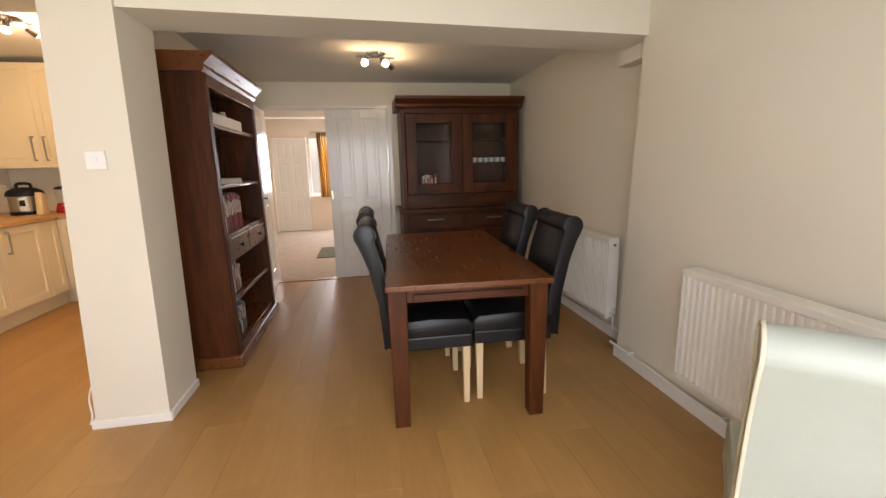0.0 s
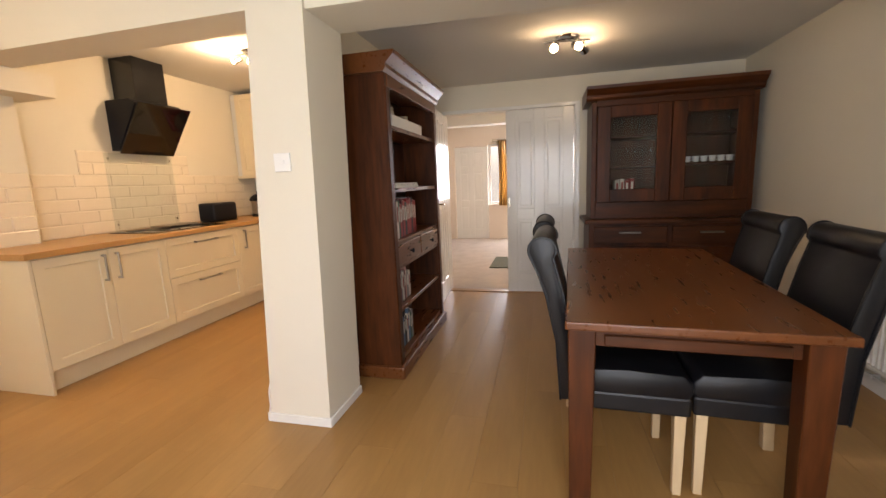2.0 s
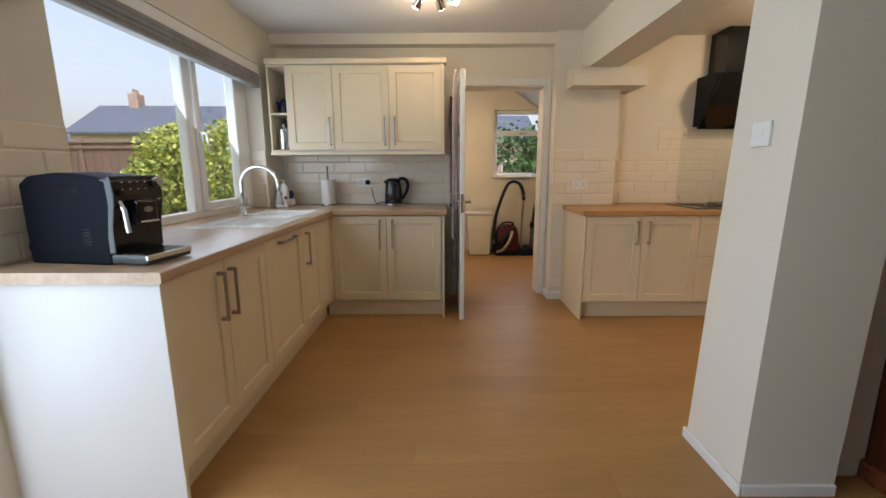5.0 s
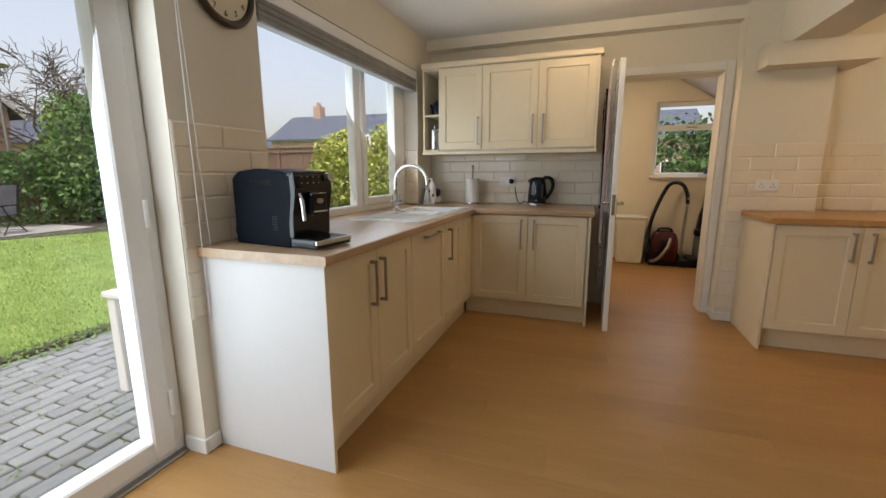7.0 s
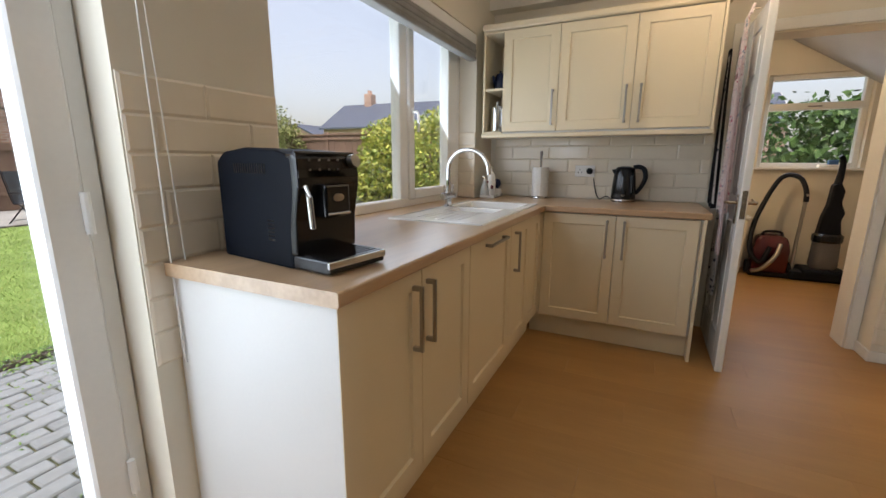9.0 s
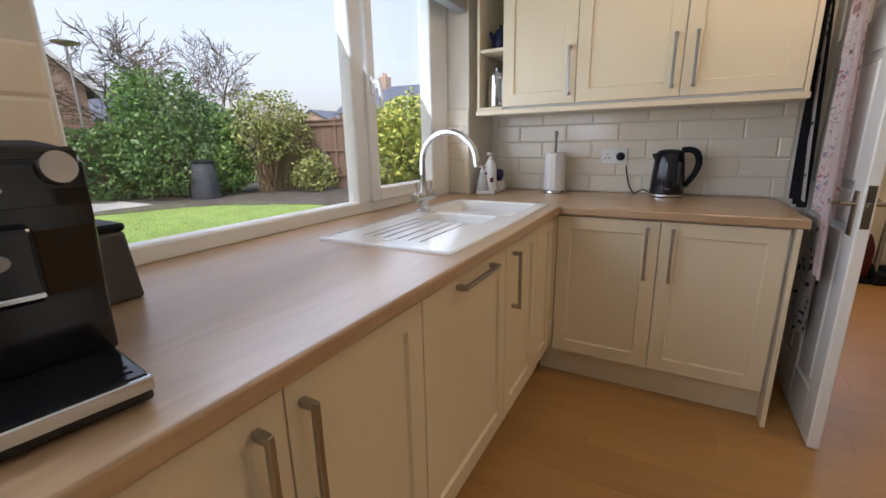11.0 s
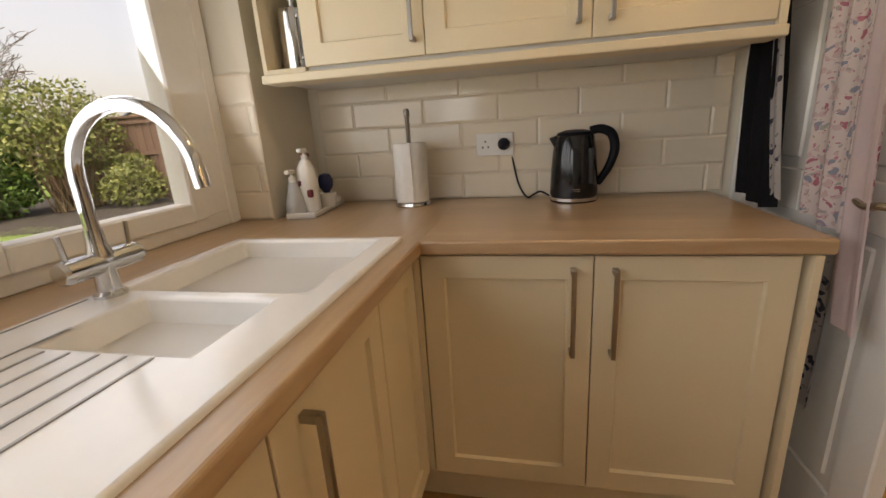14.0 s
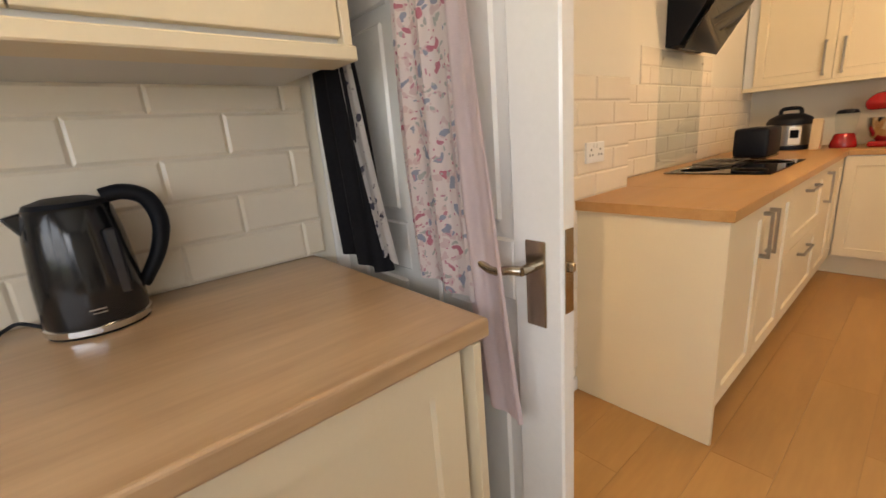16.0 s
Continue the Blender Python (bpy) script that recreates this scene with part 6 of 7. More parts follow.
def shrub(name, x, y, z, blobs, count, size, m, label, seed, stems=8, stem_mat=None):
    e = thing(name, x, y, z, label, "shrub")
    me = leaf_cloud(blobs, count, size, seed)
    me.materials.append(m)
    lv = new("leaves", me)
    lv.parent = e
    lv["kind"] = "stuff"
    rr = random.Random(seed)
    b = bmesh.new()
    for k in range(stems):
        q = rr.choice(blobs)
        tip = (q[0] + rr.uniform(-0.7, 0.7) * q[3], q[1] + rr.uniform(-0.7, 0.9) * q[4], q[2] + rr.uniform(0.2, 0.9) * q[5])
        foot = (q[0] * 0.6 + rr.uniform(-0.3, 0.3), q[1] * 0.6 + rr.uniform(-0.2, 0.2), 0)
        mid = tuple((p + c) / 2 + rr.uniform(-0.12, 0.12) for p, c in zip(foot, tip))
        tube([foot, mid, tip], [0.022, 0.014, 0.005], 5, b)
    st = part("stems", b, stem_mat or TWIG, e)
    st["kind"] = "stuff"
    return e


ZG = -0.15
structure("ground", cube(-160, 160, -160, 0.10, -0.90, ZG - 0.005), mat("lawn_soil", (0.25, 0.37, 0.10), 0.95, var=0.22, scale=2.5, fine=70, bump=0.5, spec=0.1), "green lawn with darker soil", "lawn")
structure("soil_bed", extrude([(-13, -14), (6, -14), (6, -10.2), (-3.5, -9.8), (-6.5, -8.4), (-7.6, -6.2), (-8.0, 0.0), (-13, 0.0)], 'Z', ZG - 0.004, ZG + 0.012), mat("dark_soil", (0.085, 0.075, 0.06), 0.95, var=0.3, scale=5, fine=60, bump=0.6), "dark bare soil of the flower bed", "soil")


def grass():
    rr = np.random.RandomState(5)
    n = 70000
    y = -2.15 - 7.8 * rr.rand(n) ** 1.7
    x = -7.5 + 9.5 * rr.rand(n)
    keep = (y > -9.7) & ((y > -8.4) | (x > -6.4))
    x, y = x[keep], y[keep]
    n = len(x)
    h = 0.012 + 0.022 * rr.rand(n)
    a = rr.rand(n) * 6.283
    w_ = 0.002 + 0.0009 * np.abs(y)
    lean = 0.02 * rr.normal(size=(n, 2))
    v = np.empty((n, 3, 3))
    v[:, 0] = np.stack([x - w_ * np.cos(a), y - w_ * np.sin(a), np.full(n, ZG - 0.01)], 1)
    v[:, 1] = np.stack([x + w_ * np.cos(a), y + w_ * np.sin(a), np.full(n, ZG - 0.01)], 1)
    v[:, 2] = np.stack([x + lean[:, 0], y + lean[:, 1], ZG + h], 1)
    me = bpy.data.meshes.new("grass")
    me.from_pydata([tuple(q) for q in v.reshape(-1, 3)], [], [(3 * i, 3 * i + 1, 3 * i + 2) for i in range(n)])
    me.materials.append(leaf_mat("grass_blade", (0.22, 0.33, 0.08), (0.43, 0.54, 0.19), 0.7))
    ob = new("grass", me)
    tagged(ob, "short green lawn grass", "grass", kind="stuff")


grass()

# shrubs along the end of the garden
shrub("ivy_mound", -7.4, -11.2, ZG, [(0, 0, 2.3, 1.15, 0.9, 1.1), (0.2, 0.3, 1.1, 1.3, 1.0, 1.1), (-0.9, 0.2, 1.9, 0.8, 0.8, 0.9), (-1.3, 0.4, 1.0, 0.9, 0.8, 0.9)], 13000, 0.055, IVY, "tall dark ivy-covered mound", 1)
shrub("hedge", -6.5, -12.3, ZG, [(-1.0, 0, 0.9, 1.2, 0.8, 1.1), (0.5, 0.1, 0.9, 1.2, 0.8, 1.1), (-0.3, 0.1, 1.4, 1.1, 0.7, 0.7)], 10000, 0.06, IVY, "dense dark green hedge", 2)
shrub("tall_evergreen", -7.4, -12.9, ZG, [(-0.2, 0, 2.6, 0.8, 0.6, 1.1), (0.0, 0, 1.4, 0.9, 0.7, 1.2)], 5000, 0.06, GREEN, "tall green evergreen shrub", 3)
shrub("green_shrub", -8.7, -10.6, ZG, [(0, 0, 1.5, 0.75, 0.6, 0.95), (0.3, 0.2, 0.8, 0.8, 0.6, 0.8)], 5000, 0.055, GREEN, "mid green leafy shrub", 4)
shrub("olive_shrub", -9.7, -9.8, ZG, [(0, 0, 2.3, 1.2, 0.9, 0.75), (-0.5, 0.1, 1.7, 1.0, 0.8, 0.8), (0.6, 0.2, 1.6, 0.8, 0.7, 0.7)], 5200, 0.055, OLIVE, "arching olive shrub with bare tan stems", 5, 90, STRAW)
shrub("low_evergreen", -10.0, -8.4, ZG, [(0, 0, 0.5, 0.7, 0.7, 0.5), (-0.4, -0.3, 0.7, 0.5, 0.5, 0.6)], 2600, 0.05, OLIVE, "low olive green shrub by the fence", 6)
shrub("golden_shrub", -9.7, -5.1, ZG, [(0, 0, 1.2, 0.75, 0.75, 1.2), (0.0, 0.5, 1.8, 0.6, 0.6, 0.8), (0.0, -0.4, 0.8, 0.7, 0.7, 0.8)], 8000, 0.06, YELLOW, "yellow-green variegated shrub in front of the fence", 7)
shrub("golden_shrub", -9.6, -3.4, ZG, [(0, 0, 1.3, 0.7, 0.8, 1.3), (0.0, 0.7, 1.5, 0.7, 0.8, 1.1)], 8000, 0.06, YELLOW, "yellow-green variegated shrub in front of the fence", 8)
shrub("utility_hedge", -7.4, 3.4, ZG, [(0, 0, 1.2, 0.7, 1.6, 1.0), (0, 0.8, 1.4, 0.6, 0.9, 0.8)], 6000, 0.06, IVY, "green hedge outside the utility window", 10)

# bare tree
def bare_tree(x, y, z, h, seed):
    e = thing("bare_tree", x, y, z, "bare winter tree with many fine twigs", "tree")
    rr = random.Random(seed)
    b = bmesh.new()
    fine = bmesh.new()
    def grow(p, d, length, r, depth):
        q1 = p + d * length * 0.5 + Vector((rr.uniform(-1, 1), rr.uniform(-1, 1), 0)) * length * 0.06
        q = p + d * length + Vector((rr.uniform(-1, 1), rr.uniform(-1, 1), rr.uniform(-0.3, 0.3))) * length * 0.08
        tube([p, q1, q], [max(r, 0.010), max(r * 0.85, 0.009), max(r * 0.68, 0.008)], 6 if depth < 3 else 3, b if depth < 3 else fine)
        if depth >= 7:
            return
        for k in range(3 if depth < 5 else 2):
            nd = (d + Vector((rr.uniform(-1, 1), rr.uniform(-1, 1), rr.uniform(-0.45, 0.45))) * 0.95).normalized()
            grow(q if k else q1, nd, length * rr.uniform(0.62, 0.82), r * 0.6, depth + 1)
    grow(Vector((0, 0, 0)), Vector((0.05, 0, 1)).normalized(), h * 0.27, 0.075, 0)
    part("trunk", b, TWIG, e)
    t_ = part("twigs", fine, TWIG, e)
    t_["kind"] = "stuff"


bare_tree(-10.4, -13.6, ZG, 7.4, 3)
bare_tree(-7.9, -14.8, ZG, 6.6, 8)
bare_tree(-9.2, -14.3, ZG, 6.4, 5)

# fence
PLANKW = wood("weathered_fence_wood", (0.27, 0.18, 0.13), (0.17, 0.11, 0.085), 0.85, 'Z', 1.0, 0.0, 0.2, 0.2)
fe = thing("garden_fence", -10.75, -6.0, ZG, "brown weathered board fence with posts", "fence")
me = bpy.data.meshes.new("fence_board")
b = cube(-0.008, 0.008, -0.062, 0.062, 0.05, 2.15, 0.003)
b.to_mesh(me)
b.free()
me.materials.append(PLANKW)
for k in range(84):
    ob = new("fence_board", me)
    ob.parent = fe
    ob.location = (0.012 * (k % 2), -6.0 + 0.118 * k, 0)
for k in range(6):
    part("post", cube(-0.05, 0.05, -6.0 + 1.95 * k - 0.05, -6.0 + 1.95 * k + 0.05, 0, 2.25, 0.006), PLANKW, fe)
for z in (0.4, 1.2, 2.0):
    part("rail", cube(0.02, 0.06, -6.0, 3.9, z, z + 0.08, 0.004), PLANKW, fe)
part("cap_rail", cube(-0.06, 0.07, -6.0, 3.9, 2.15, 2.20, 0.004), PLANKW, fe)
f2 = thing("back_fence", -3.0, -13.4, ZG, "grey weathered panel fence and gate", "fence")
me2 = bpy.data.meshes.new("fence_board_back")
b = cube(-0.062, 0.062, -0.008, 0.008, 0.03, 1.75, 0.003)
b.to_mesh(me2)
b.free()
me2.materials.append(PLANKW)
for k in range(60):
    ob = new("fence_board", me2)
    ob.parent = f2
    ob.location = (-3.6 + 0.125 * k, 0.012 * (k % 2), 0)
for k in range(5):
    part("post", cube(-3.6 + 1.85 * k - 0.06, -3.6 + 1.85 * k + 0.06, -0.06, 0.06, 0, 1.95, 0.006), PLANKW, f2)
for z in (0.4, 1.55):
    part("rail", cube(-3.6, 3.9, 0.02, 0.07, z, z + 0.09, 0.004), PLANKW, f2)

gt = thing("garden_gate", -5.50, -12.55, ZG + 0.014, "brown wooden ledged and braced garden gate", "gate")
for k in range(6):
    part("board", cube(-0.375 + 0.125 * k, -0.255 + 0.125 * k, -0.012, 0.012, 0.06, 1.56 + 0.01 * (k % 2), 0.004), PLANKW, gt)
for z in (0.25, 0.82, 1.38):
    part("ledge", cube(-0.37, 0.37, 0.0125, 0.045, z, z + 0.10, 0.004), PLANKW, gt)
for z0, z1 in ((0.35, 0.82), (0.92, 1.38)):
    b = cube(-0.44, 0.44, 0.013, 0.044, -0.045, 0.045, 0.004)
    b.transform(Matrix.Translation((0, 0, (z0 + z1) / 2)) @ Matrix.Rotation(radians(32), 4, 'Y'))
    part("brace", b, PLANKW, gt)
for sx in (-0.45, 0.45):
    part("post", cube(sx - 0.05, sx + 0.05, -0.05, 0.05, 0, 1.68, 0.008), PLANKW, gt)

# compost bin, patio set, bench
e = thing("compost_bin", -7.35, -9.9, ZG + 0.012, "dark grey tapered compost bin on the soil", "compost bin")
part("body", lathe([(0.36, 0), (0.37, 0.05), (0.30, 0.92), (0.29, 0.95)], 28), mat("charcoal_plastic", (0.05, 0.055, 0.065), 0.5), e, smooth=True)
part("lid", lathe([(0.31, 0.95), (0.31, 0.99), (0.22, 1.04), (0.0, 1.06)], 28), BLACKM, e, smooth=True)
SLING = mat("charcoal_sling_fabric", (0.05, 0.055, 0.065), 0.8, var=0.1, scale=40, fine=200)
def garden_chair(x, y, rz):
    e = thing("garden_chair", x, y, ZG + 0.014, "charcoal folding garden armchair on the patio", "chair", rz=rz, group="garden chairs")
    part("back_sling", extrude([(-0.20, 0.42), (-0.18, 0.42), (-0.33, 1.08), (-0.35, 1.08)], 'X', -0.24, 0.24, 0.004), SLING, e)
    part("seat_sling", cube(-0.24, 0.24, -0.20, 0.24, 0.41, 0.43, 0.006), SLING, e)
    for s in (-1, 1):
        part("frame_rail", tube([(s * 0.26, 0.28, 0.0), (s * 0.26, -0.05, 0.40), (s * 0.26, -0.20, 0.45), (s * 0.26, -0.35, 1.10)], 0.014, 8), BLACKM, e)
        part("leg", tube([(s * 0.27, -0.36, 0.0), (s * 0.27, 0.10, 0.42), (s * 0.27, 0.22, 0.64)], 0.014, 8), BLACKM, e)
        part("armrest", cube(s * 0.27 - 0.025, s * 0.27 + 0.025, -0.24, 0.26, 0.63, 0.655, 0.008), BLACKM, e)
    part("cross_bar", rod((-0.27, -0.30, 0.06), (0.27, -0.30, 0.06), 0.012, n=8), STEEL, e)
    return e


garden_chair(-3.75, -10.1, 20)
garden_chair(-4.45, -10.6, -60)
structure("patio_far", cube(-6.0, 3.5, -13.3, -10.0, ZG - 0.01, ZG + 0.014), mat("grey_patio_slab", (0.42, 0.42, 0.40), 0.9, var=0.15, scale=3, fine=60, bump=0.3), "pale grey patio at the end of the lawn", "patio")
bn = thing("garden_bench", -1.17, -0.58, ZG, "white painted wooden garden bench outside the door", "bench")
for x in (-0.55, 0.55):
    for y in (-0.2, 0.2):
        part("leg", cube(x - 0.035, x + 0.035, y - 0.035, y + 0.035, 0.012, 0.62 if y < 0 else 0.62, 0.006), GLOSS, bn)
    part("arm", cube(x - 0.045, x + 0.045, -0.26, 0.26, 0.62, 0.66, 0.008), GLOSS, bn)
for k in range(4):
    part("seat_slat", cube(-0.52, 0.52, -0.19 + 0.1 * k, -0.11 + 0.1 * k, 0.42, 0.445, 0.004), GLOSS, bn)

# neighbouring houses
def bricks(name, a, c, mortar):
    m = bpy.data.materials.new(name)
    m.use_nodes = True
    n, l = m.node_tree.nodes, m.node_tree.links
    tc, sep, add, com = n.new("ShaderNodeTexCoord"), n.new("ShaderNodeSeparateXYZ"), n.new("ShaderNodeMath"), n.new("ShaderNodeCombineXYZ")
    l.new(tc.outputs["Object"], sep.inputs[0])
    l.new(sep.outputs[0], add.inputs[0])
    l.new(sep.outputs[1], add.inputs[1])
    l.new(add.outputs[0], com.inputs[0])
    l.new(sep.outputs[2], com.inputs[1])
    t = n.new("ShaderNodeTexBrick")
    t.inputs["Color1"].default_value, t.inputs["Color2"].default_value, t.inputs["Mortar"].default_value = (*a, 1), (*c, 1), (*mortar, 1)
    t.inputs["Scale"].default_value = 1.0
    t.inputs["Brick Width"].default_value, t.inputs["Row Height"].default_value, t.inputs["Mortar Size"].default_value = 0.225, 0.075, 0.010
    l.new(com.outputs[0], t.inputs["Vector"])
    l.new(t.outputs["Color"], n["Principled BSDF"].inputs["Base Color"])
    n["Principled BSDF"].inputs["Roughness"].default_value = 0.9
    bp = n.new("ShaderNodeBump")
    bp.inputs["Strength"].default_value, bp.inputs["Distance"].default_value = 0.6, 0.01
    bp.invert = True
    l.new(t.outputs["Fac"], bp.inputs["Height"])
    l.new(bp.outputs[0], n["Principled BSDF"].inputs["Normal"])
    return m


BRICK = bricks("pale_red_brick", (0.56, 0.34, 0.26), (0.36, 0.19, 0.14), (0.50, 0.45, 0.40))
SLATE = mat("blue_grey_roof_tile", (0.12, 0.14, 0.19), 0.9, spec=0.2, var=0.15, scale=2, fine=9, bump=0.4, stretch=(0.6, 0.6, 3))
def house(x, y, z, hx, hy, eaves, ridge, along, label, rz=0, chim=None):
    e = thing("house", x, y, z, label, "house", rz=rz)
    part("wall", cube(-hx, hx, -hy, hy, 0, eaves), BRICK, e)
    o = 0.35
    rise = (ridge - eaves)
    if along == 'Y':
        part("gable", extrude([(-hx, eaves), (hx, eaves), (0, ridge - 0.1)], 'Y', -hy, hy), BRICK, e)
        for s in (-1, 1):
            part("roof", extrude([(0, ridge), (s * (hx + o), eaves - rise * o / hx), (s * (hx + o), eaves - rise * o / hx - 0.14), (0, ridge - 0.16)], 'Y', -hy - 0.2, hy + 0.2), SLATE, e)
            part("bargeboard", extrude([(0, ridge + 0.03), (s * (hx + o), eaves - rise * o / hx + 0.03), (s * (hx + o), eaves - rise * o / hx - 0.18), (0, ridge - 0.2)], 'Y', hy + 0.2, hy + 0.24), GLOSS, e)
    else:
        part("gable", extrude([(-hy, eaves), (hy, eaves), (0, ridge - 0.1)], 'X', -hx, hx), BRICK, e)
        for s in (-1, 1):
            part("roof", extrude([(0, ridge), (s * (hy + o), eaves - rise * o / hy), (s * (hy + o), eaves - rise * o / hy - 0.14), (0, ridge - 0.16)], 'X', -hx - 0.2, hx + 0.2), SLATE, e)
    if chim:
        c = part("chimney", cube(chim[0] - 0.45, chim[0] + 0.45, chim[1] - 0.35, chim[1] + 0.35, ridge - 0.8, ridge + 0.85, 0.03), BRICK, e)
        for k in (-1, 1):
            part("chimney_pot", lathe([(0.11, 0), (0.10, 0.3), (0.12, 0.32)], 12), BRICK, c).location = (chim[0] + 0.2 * k, chim[1], ridge + 0.85)
    for k in range(3):
        w_ = part("window", cube(hx - 0.02, hx + 0.03, -hy * 0.7 + k * hy * 0.7 - 0.5, -hy * 0.7 + k * hy * 0.7 + 0.5, 0.9, 2.1, 0.01), UPVC, e)
        part("window_pane", cube(hx + 0.031, hx + 0.04, -hy * 0.7 + k * hy * 0.7 - 0.42, -hy * 0.7 + k * hy * 0.7 + 0.42, 0.98, 2.02), HOODG, w_)
    return e


house(-33.0, -17.5, ZG, 3.6, 7.0, 4.3, 6.4, 'Y', "brick bungalow with a blue-grey tiled roof and chimney", 4, (0.0, -4.4))
house(-38.0, -33.0, ZG, 3.5, 5.0, 3.0, 5.2, 'X', "red brick house with a tiled roof beyond the fence", 0)
house(-36.0, 2.0, ZG, 3.6, 7.0, 4.0, 6.0, 'Y', "brick bungalow with a grey tiled roof", 2)
house(-3.3, -20.6, ZG, 4.3, 4.5, 3.6, 7.8, 'Y', "pale red brick house with white bargeboards", 0)
house(-20.0, -38.0, ZG, 6.0, 4.0, 3.6, 5.8, 'X', "distant brick house with a tiled roof", 0)
lp = thing("street_lamp", -6.6, -14.3, ZG, "tall grey street lamp beyond the fence", "street lamp")
part("post", rod((0, 0, 0), (0, 0, 4.3), 0.06, 0.04, 12), STEEL, lp)
part("lamp_head", lathe([(0.05, 4.3), (0.32, 4.38), (0.34, 4.42), (0.10, 4.48)], 20), STEEL, lp)
ae = thing("roof_aerial", -32.6, -12.6, 6.2, "thin roof aerial on the bungalow", "aerial")
part("mast", rod((0, 0, 0), (0, 0, 1.9), 0.04, n=6), STEEL, ae)
part("boom", rod((0, -0.5, 1.8), (0, 0.5, 1.8), 0.03, n=6), STEEL, ae)

# ---- tiles ----
def tile_mesh(w_, h):
    """A bevelled metro tile lying in xz, facing +y."""
    b = bmesh.new()
    e = 0.007
    o = [b.verts.new(p) for p in ((0, 0, 0), (w_, 0, 0), (w_, 0, h), (0, 0, h))]
    m_ = [b.verts.new(p) for p in ((0, 0.004, 0), (w_, 0.004, 0), (w_, 0.004, h), (0, 0.004, h))]
    i = [b.verts.new(p) for p in ((e, 0.008, e), (w_ - e, 0.008, e), (w_ - e, 0.008, h - e), (e, 0.008, h - e))]
    for p, q in ((o, m_), (m_, i)):
        for k in range(4):
            b.faces.new((p[k], p[(k + 1) % 4], q[(k + 1) % 4], q[k]))
    b.faces.new(i)
    bmesh.ops.recalc_face_normals(b, faces=b.faces[:])
    me = bpy.data.meshes.new("tile")
    b.to_mesh(me)
    b.free()
    me.materials.append(TILE)
    return me


TILES = {}
def tiles(wall, origin, rz, length, z0, z1, shift=0.0, tw=0.30, th=0.10):
    """Running bond on a wall face: origin, the turn about z that brings +x along the wall, and a bed of grout."""
    host = bpy.data.objects[wall]
    m0 = pose(*origin, 0, 0, rz)
    g = cube(0, length, 0.0008, 0.0055, z0, z1)
    g.transform(m0)
    part("grout", g, GROUT, host)
    z, r = z0, 0
    while z < z1 - 0.01:
        h = min(th, z1 - z)
        x = -tw + ((shift + (0.5 if r % 2 else 0.0)) % 1.0) * tw
        while x < length - 0.004:
            a, c = max(x, 0), min(x + tw, length)
            if c - a > 0.025:
                k = (round(c - a, 3), round(h, 3))
                if k not in TILES:
                    TILES[k] = tile_mesh(k[0] - 0.002, k[1] - 0.002)
                ob = new("tile", TILES[k])
                ob.matrix_basis = m0 @ Matrix.Translation((a + 0.001, 0.002, z + 0.001))
                ob.parent = host
            x += tw
        z, r = z + th, r + 1


tiles("wall_west", (XB, 1.99, 0), -90, 1.565, 0.912, 1.376, 0.2)
tiles("wall_south", (-0.688, YW, 0), 0, 0.504, 0.612, 1.412, 0.4)
tiles("wall_south", (-2.63, YW, 0), -90, 0.235, 0.912, 1.412, 0.6)
tiles("wall_west", (-2.82, 3.498, 0), -90, 0.566, 0.112, 1.412, 0.0)
tiles("wall_west", (-2.98, 6.09, 0), -90, 2.585, 0.912, 1.412, 0.3)
tiles("wall_west", (-2.98, 5.05, 0), -90, 1.10, 1.412, 1.612, 0.3)

# ---- paving outside the door ----
PAVE = mat("blue_grey_block_paver", (0.33, 0.36, 0.38), 0.75, var=0.15, scale=14, fine=120, bump=0.5, per_object=0.3, color2=(0.18, 0.195, 0.205))
pv = structure("paving", cube(-3.2, 3.0, -2.0, 0.09, ZG - 0.02, ZG - 0.004), mat("mossy_joint_sand", (0.10, 0.115, 0.06), 0.95, var=0.3, scale=20, fine=120), "grey block paving with mossy joints", "paving")
pm = bpy.data.meshes.new("paver")
b = cube(0.006, 0.204, 0.006, 0.098, -0.02, 0.010, 0.008)
b.to_mesh(pm)
b.free()
pm.materials.append(PAVE)
rp = random.Random(6)
rest = bmesh.new()
for r in range(20):
    yy = 0.08 - 0.104 * (r + 1)
    for c in range(30):
        xx = -3.1 + 0.21 * c + (0.105 if r % 2 else 0)
        if -1.75 < xx < 1.0:
            ob = new("paver", pm)
            ob.matrix_basis = pose(xx, yy, ZG + rp.uniform(-0.003, 0.003), rp.uniform(-1, 1), rp.uniform(-1, 1), rp.uniform(-0.8, 0.8))
            ob.parent = pv
        elif xx < 2.8:
            k = cube(xx + 0.003, xx + 0.207, yy + 0.003, yy + 0.101, ZG - 0.02, ZG + 0.008)
            join(rest, k)
r_ = part("far_pavers", rest, PAVE, pv)
r_["kind"] = "stuff"
kerb = structure("lawn_edging", cube(-3.6, 3.2, -2.12, -2.0, ZG - 0.05, ZG + 0.045, 0.02, 2), mat("dark_edging_stone", (0.14, 0.12, 0.10), 0.9, var=0.3, scale=9, fine=60, bump=0.5), "dark mossy stone edging of the lawn", "edging")


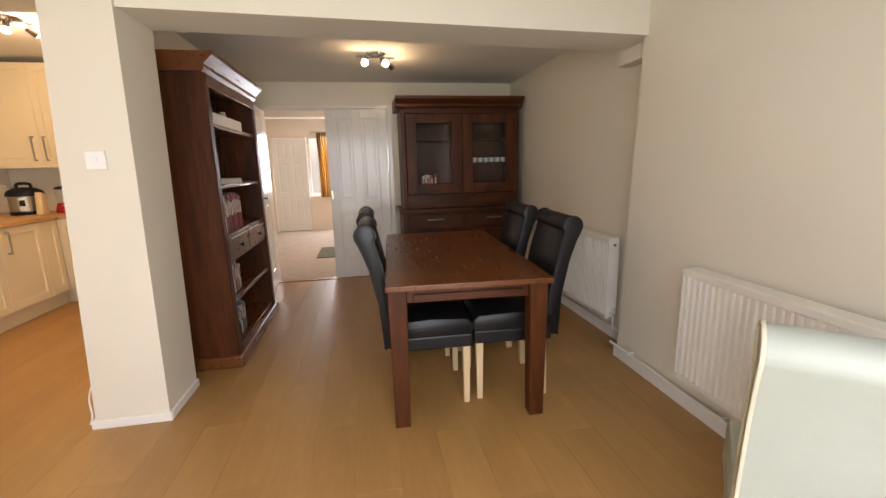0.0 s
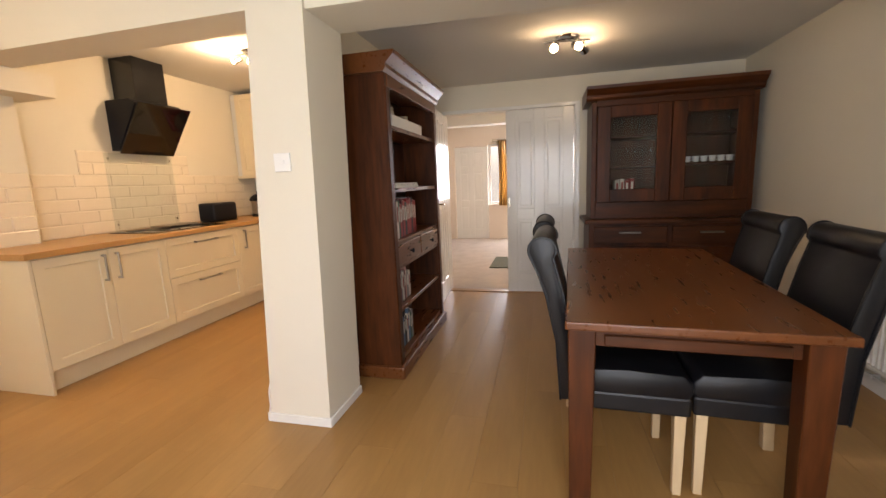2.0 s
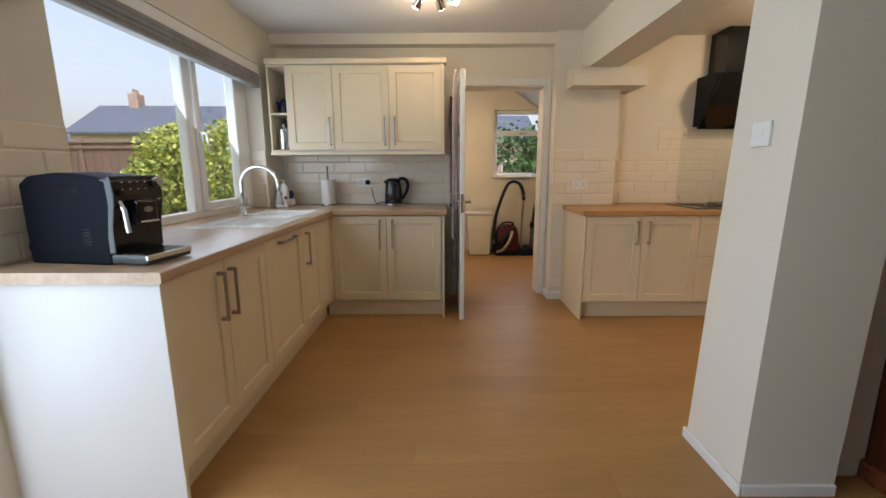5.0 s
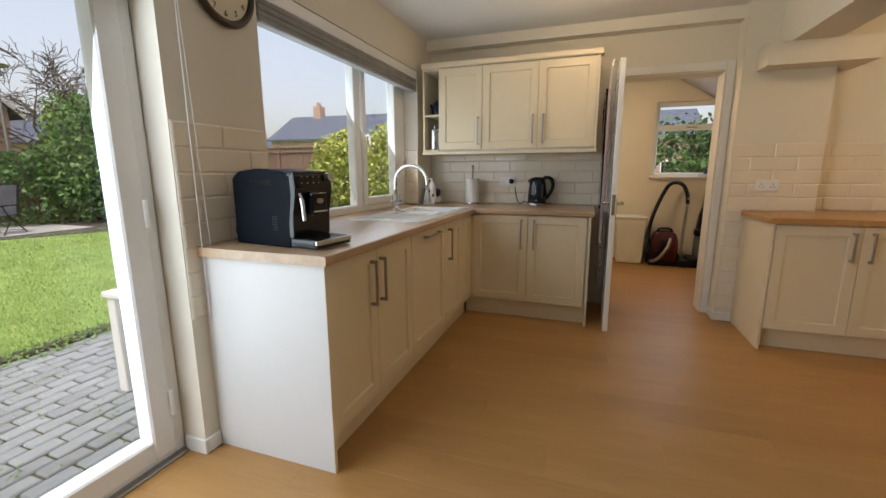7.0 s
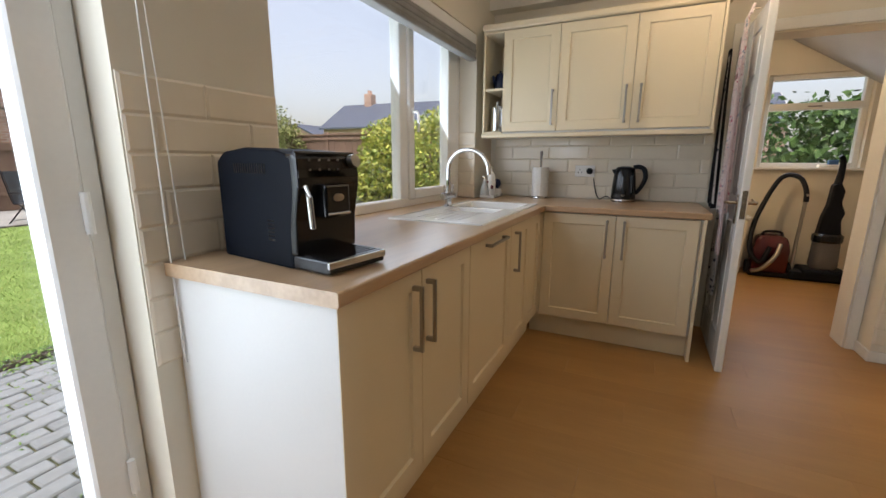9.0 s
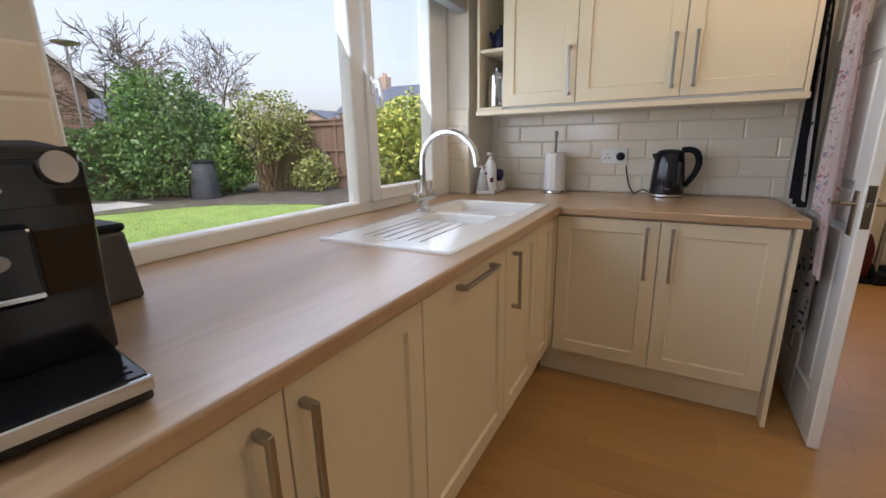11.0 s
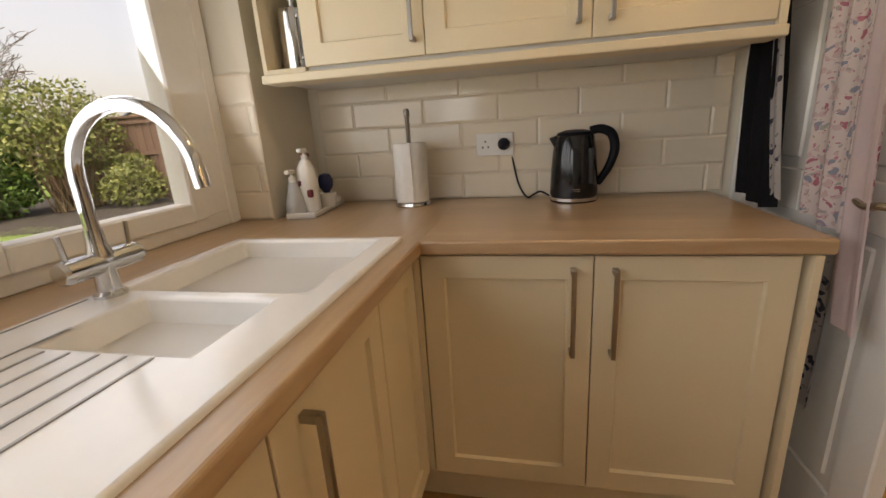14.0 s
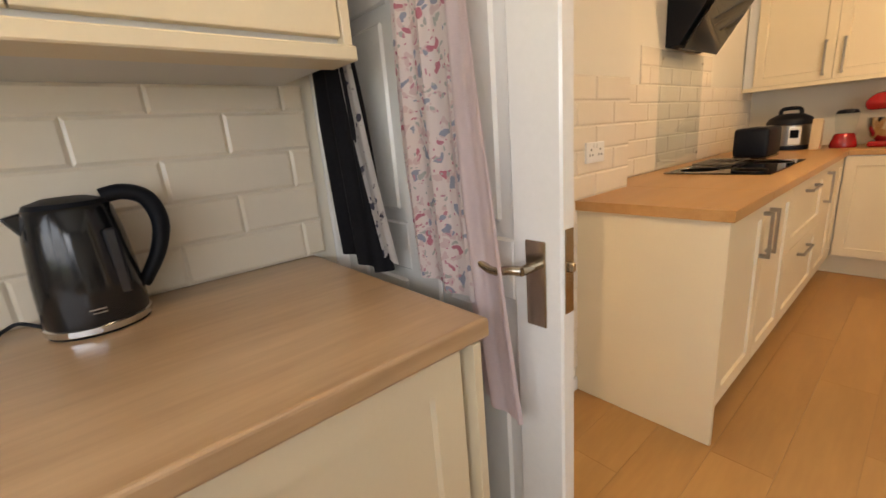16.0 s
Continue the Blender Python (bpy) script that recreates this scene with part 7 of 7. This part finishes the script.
def weeds():
    rr = np.random.RandomState(9)
    n = 4200
    vs, fs = [], []
    for k in range(n):
        x = -3.0 + 4.5 * rr.rand()
        if k < 1900:
            y, s = -2.02 + 0.07 * rr.normal(), 0.018
        else:
            y, s = -1.9 + 1.9 * rr.rand(), 0.012
            if math.sin(9 * x) * math.sin(7 * y) < 0.05:
                continue
        z = ZG + 0.045 * math.exp(-((y + 2.06) / 0.07) ** 2) + 0.008
        a = rr.rand() * 6.28
        i = len(vs)
        vs += [(x, y, z), (x + s * math.cos(a), y + s * math.sin(a), z + s), (x + 2 * s * math.cos(a), y + 2 * s * math.sin(a), z + 0.5 * s), (x + s * math.cos(a + 0.9), y + s * math.sin(a + 0.9), z + 0.6 * s)]
        fs.append((i, i + 1, i + 2, i + 3))
    me = bpy.data.meshes.new("weeds")
    me.from_pydata(vs, [], fs)
    me.materials.append(GREEN)
    tagged(new("weeds", me), "small green weeds in the paving joints", "weeds", kind="stuff")


weeds()


# ---- floor planks ----
def planks():
    floor = bpy.data.objects["floor"]
    width, length = 0.192, 1.285
    shared = {}
    def piece(x0, x1, y0, y1):
        key = (round(x1 - x0, 3), round(y1 - y0, 3))
        if key not in shared:
            b = cube(0, key[0] - 0.0006, 0, key[1] - 0.0006, -0.006, 0.0, 0.0006)
            me = bpy.data.meshes.new("plank")
            b.to_mesh(me)
            b.free()
            me.materials.append(OAK)
            shared[key] = me
        ob = new("plank", shared[key])
        ob.location = (x0, y0, 0)
        ob.parent = floor
    x, row_ = -3.2, 0
    while x < 2.5:
        y = 0.27 - length * ((row_ * 0.37) % 1.0)
        x1 = min(x + width, 2.5)
        while y < 6.1:
            a, c = max(y, 0.27), min(y + length, 6.1)
            if c - a > 0.02:
                piece(x, x1, a, c)
            y += length
        x, row_ = x + width, row_ + 1
    b = bmesh.new()
    x = -5.5
    while x < -3.2:
        cube(x, min(x + width, -3.2) - 0.0006, 1.6, 4.2, -0.006, 0, bm=b)
        x += width
    ob = part("utility_planks", b, OAK, floor)
    ob["kind"] = "stuff"


planks()
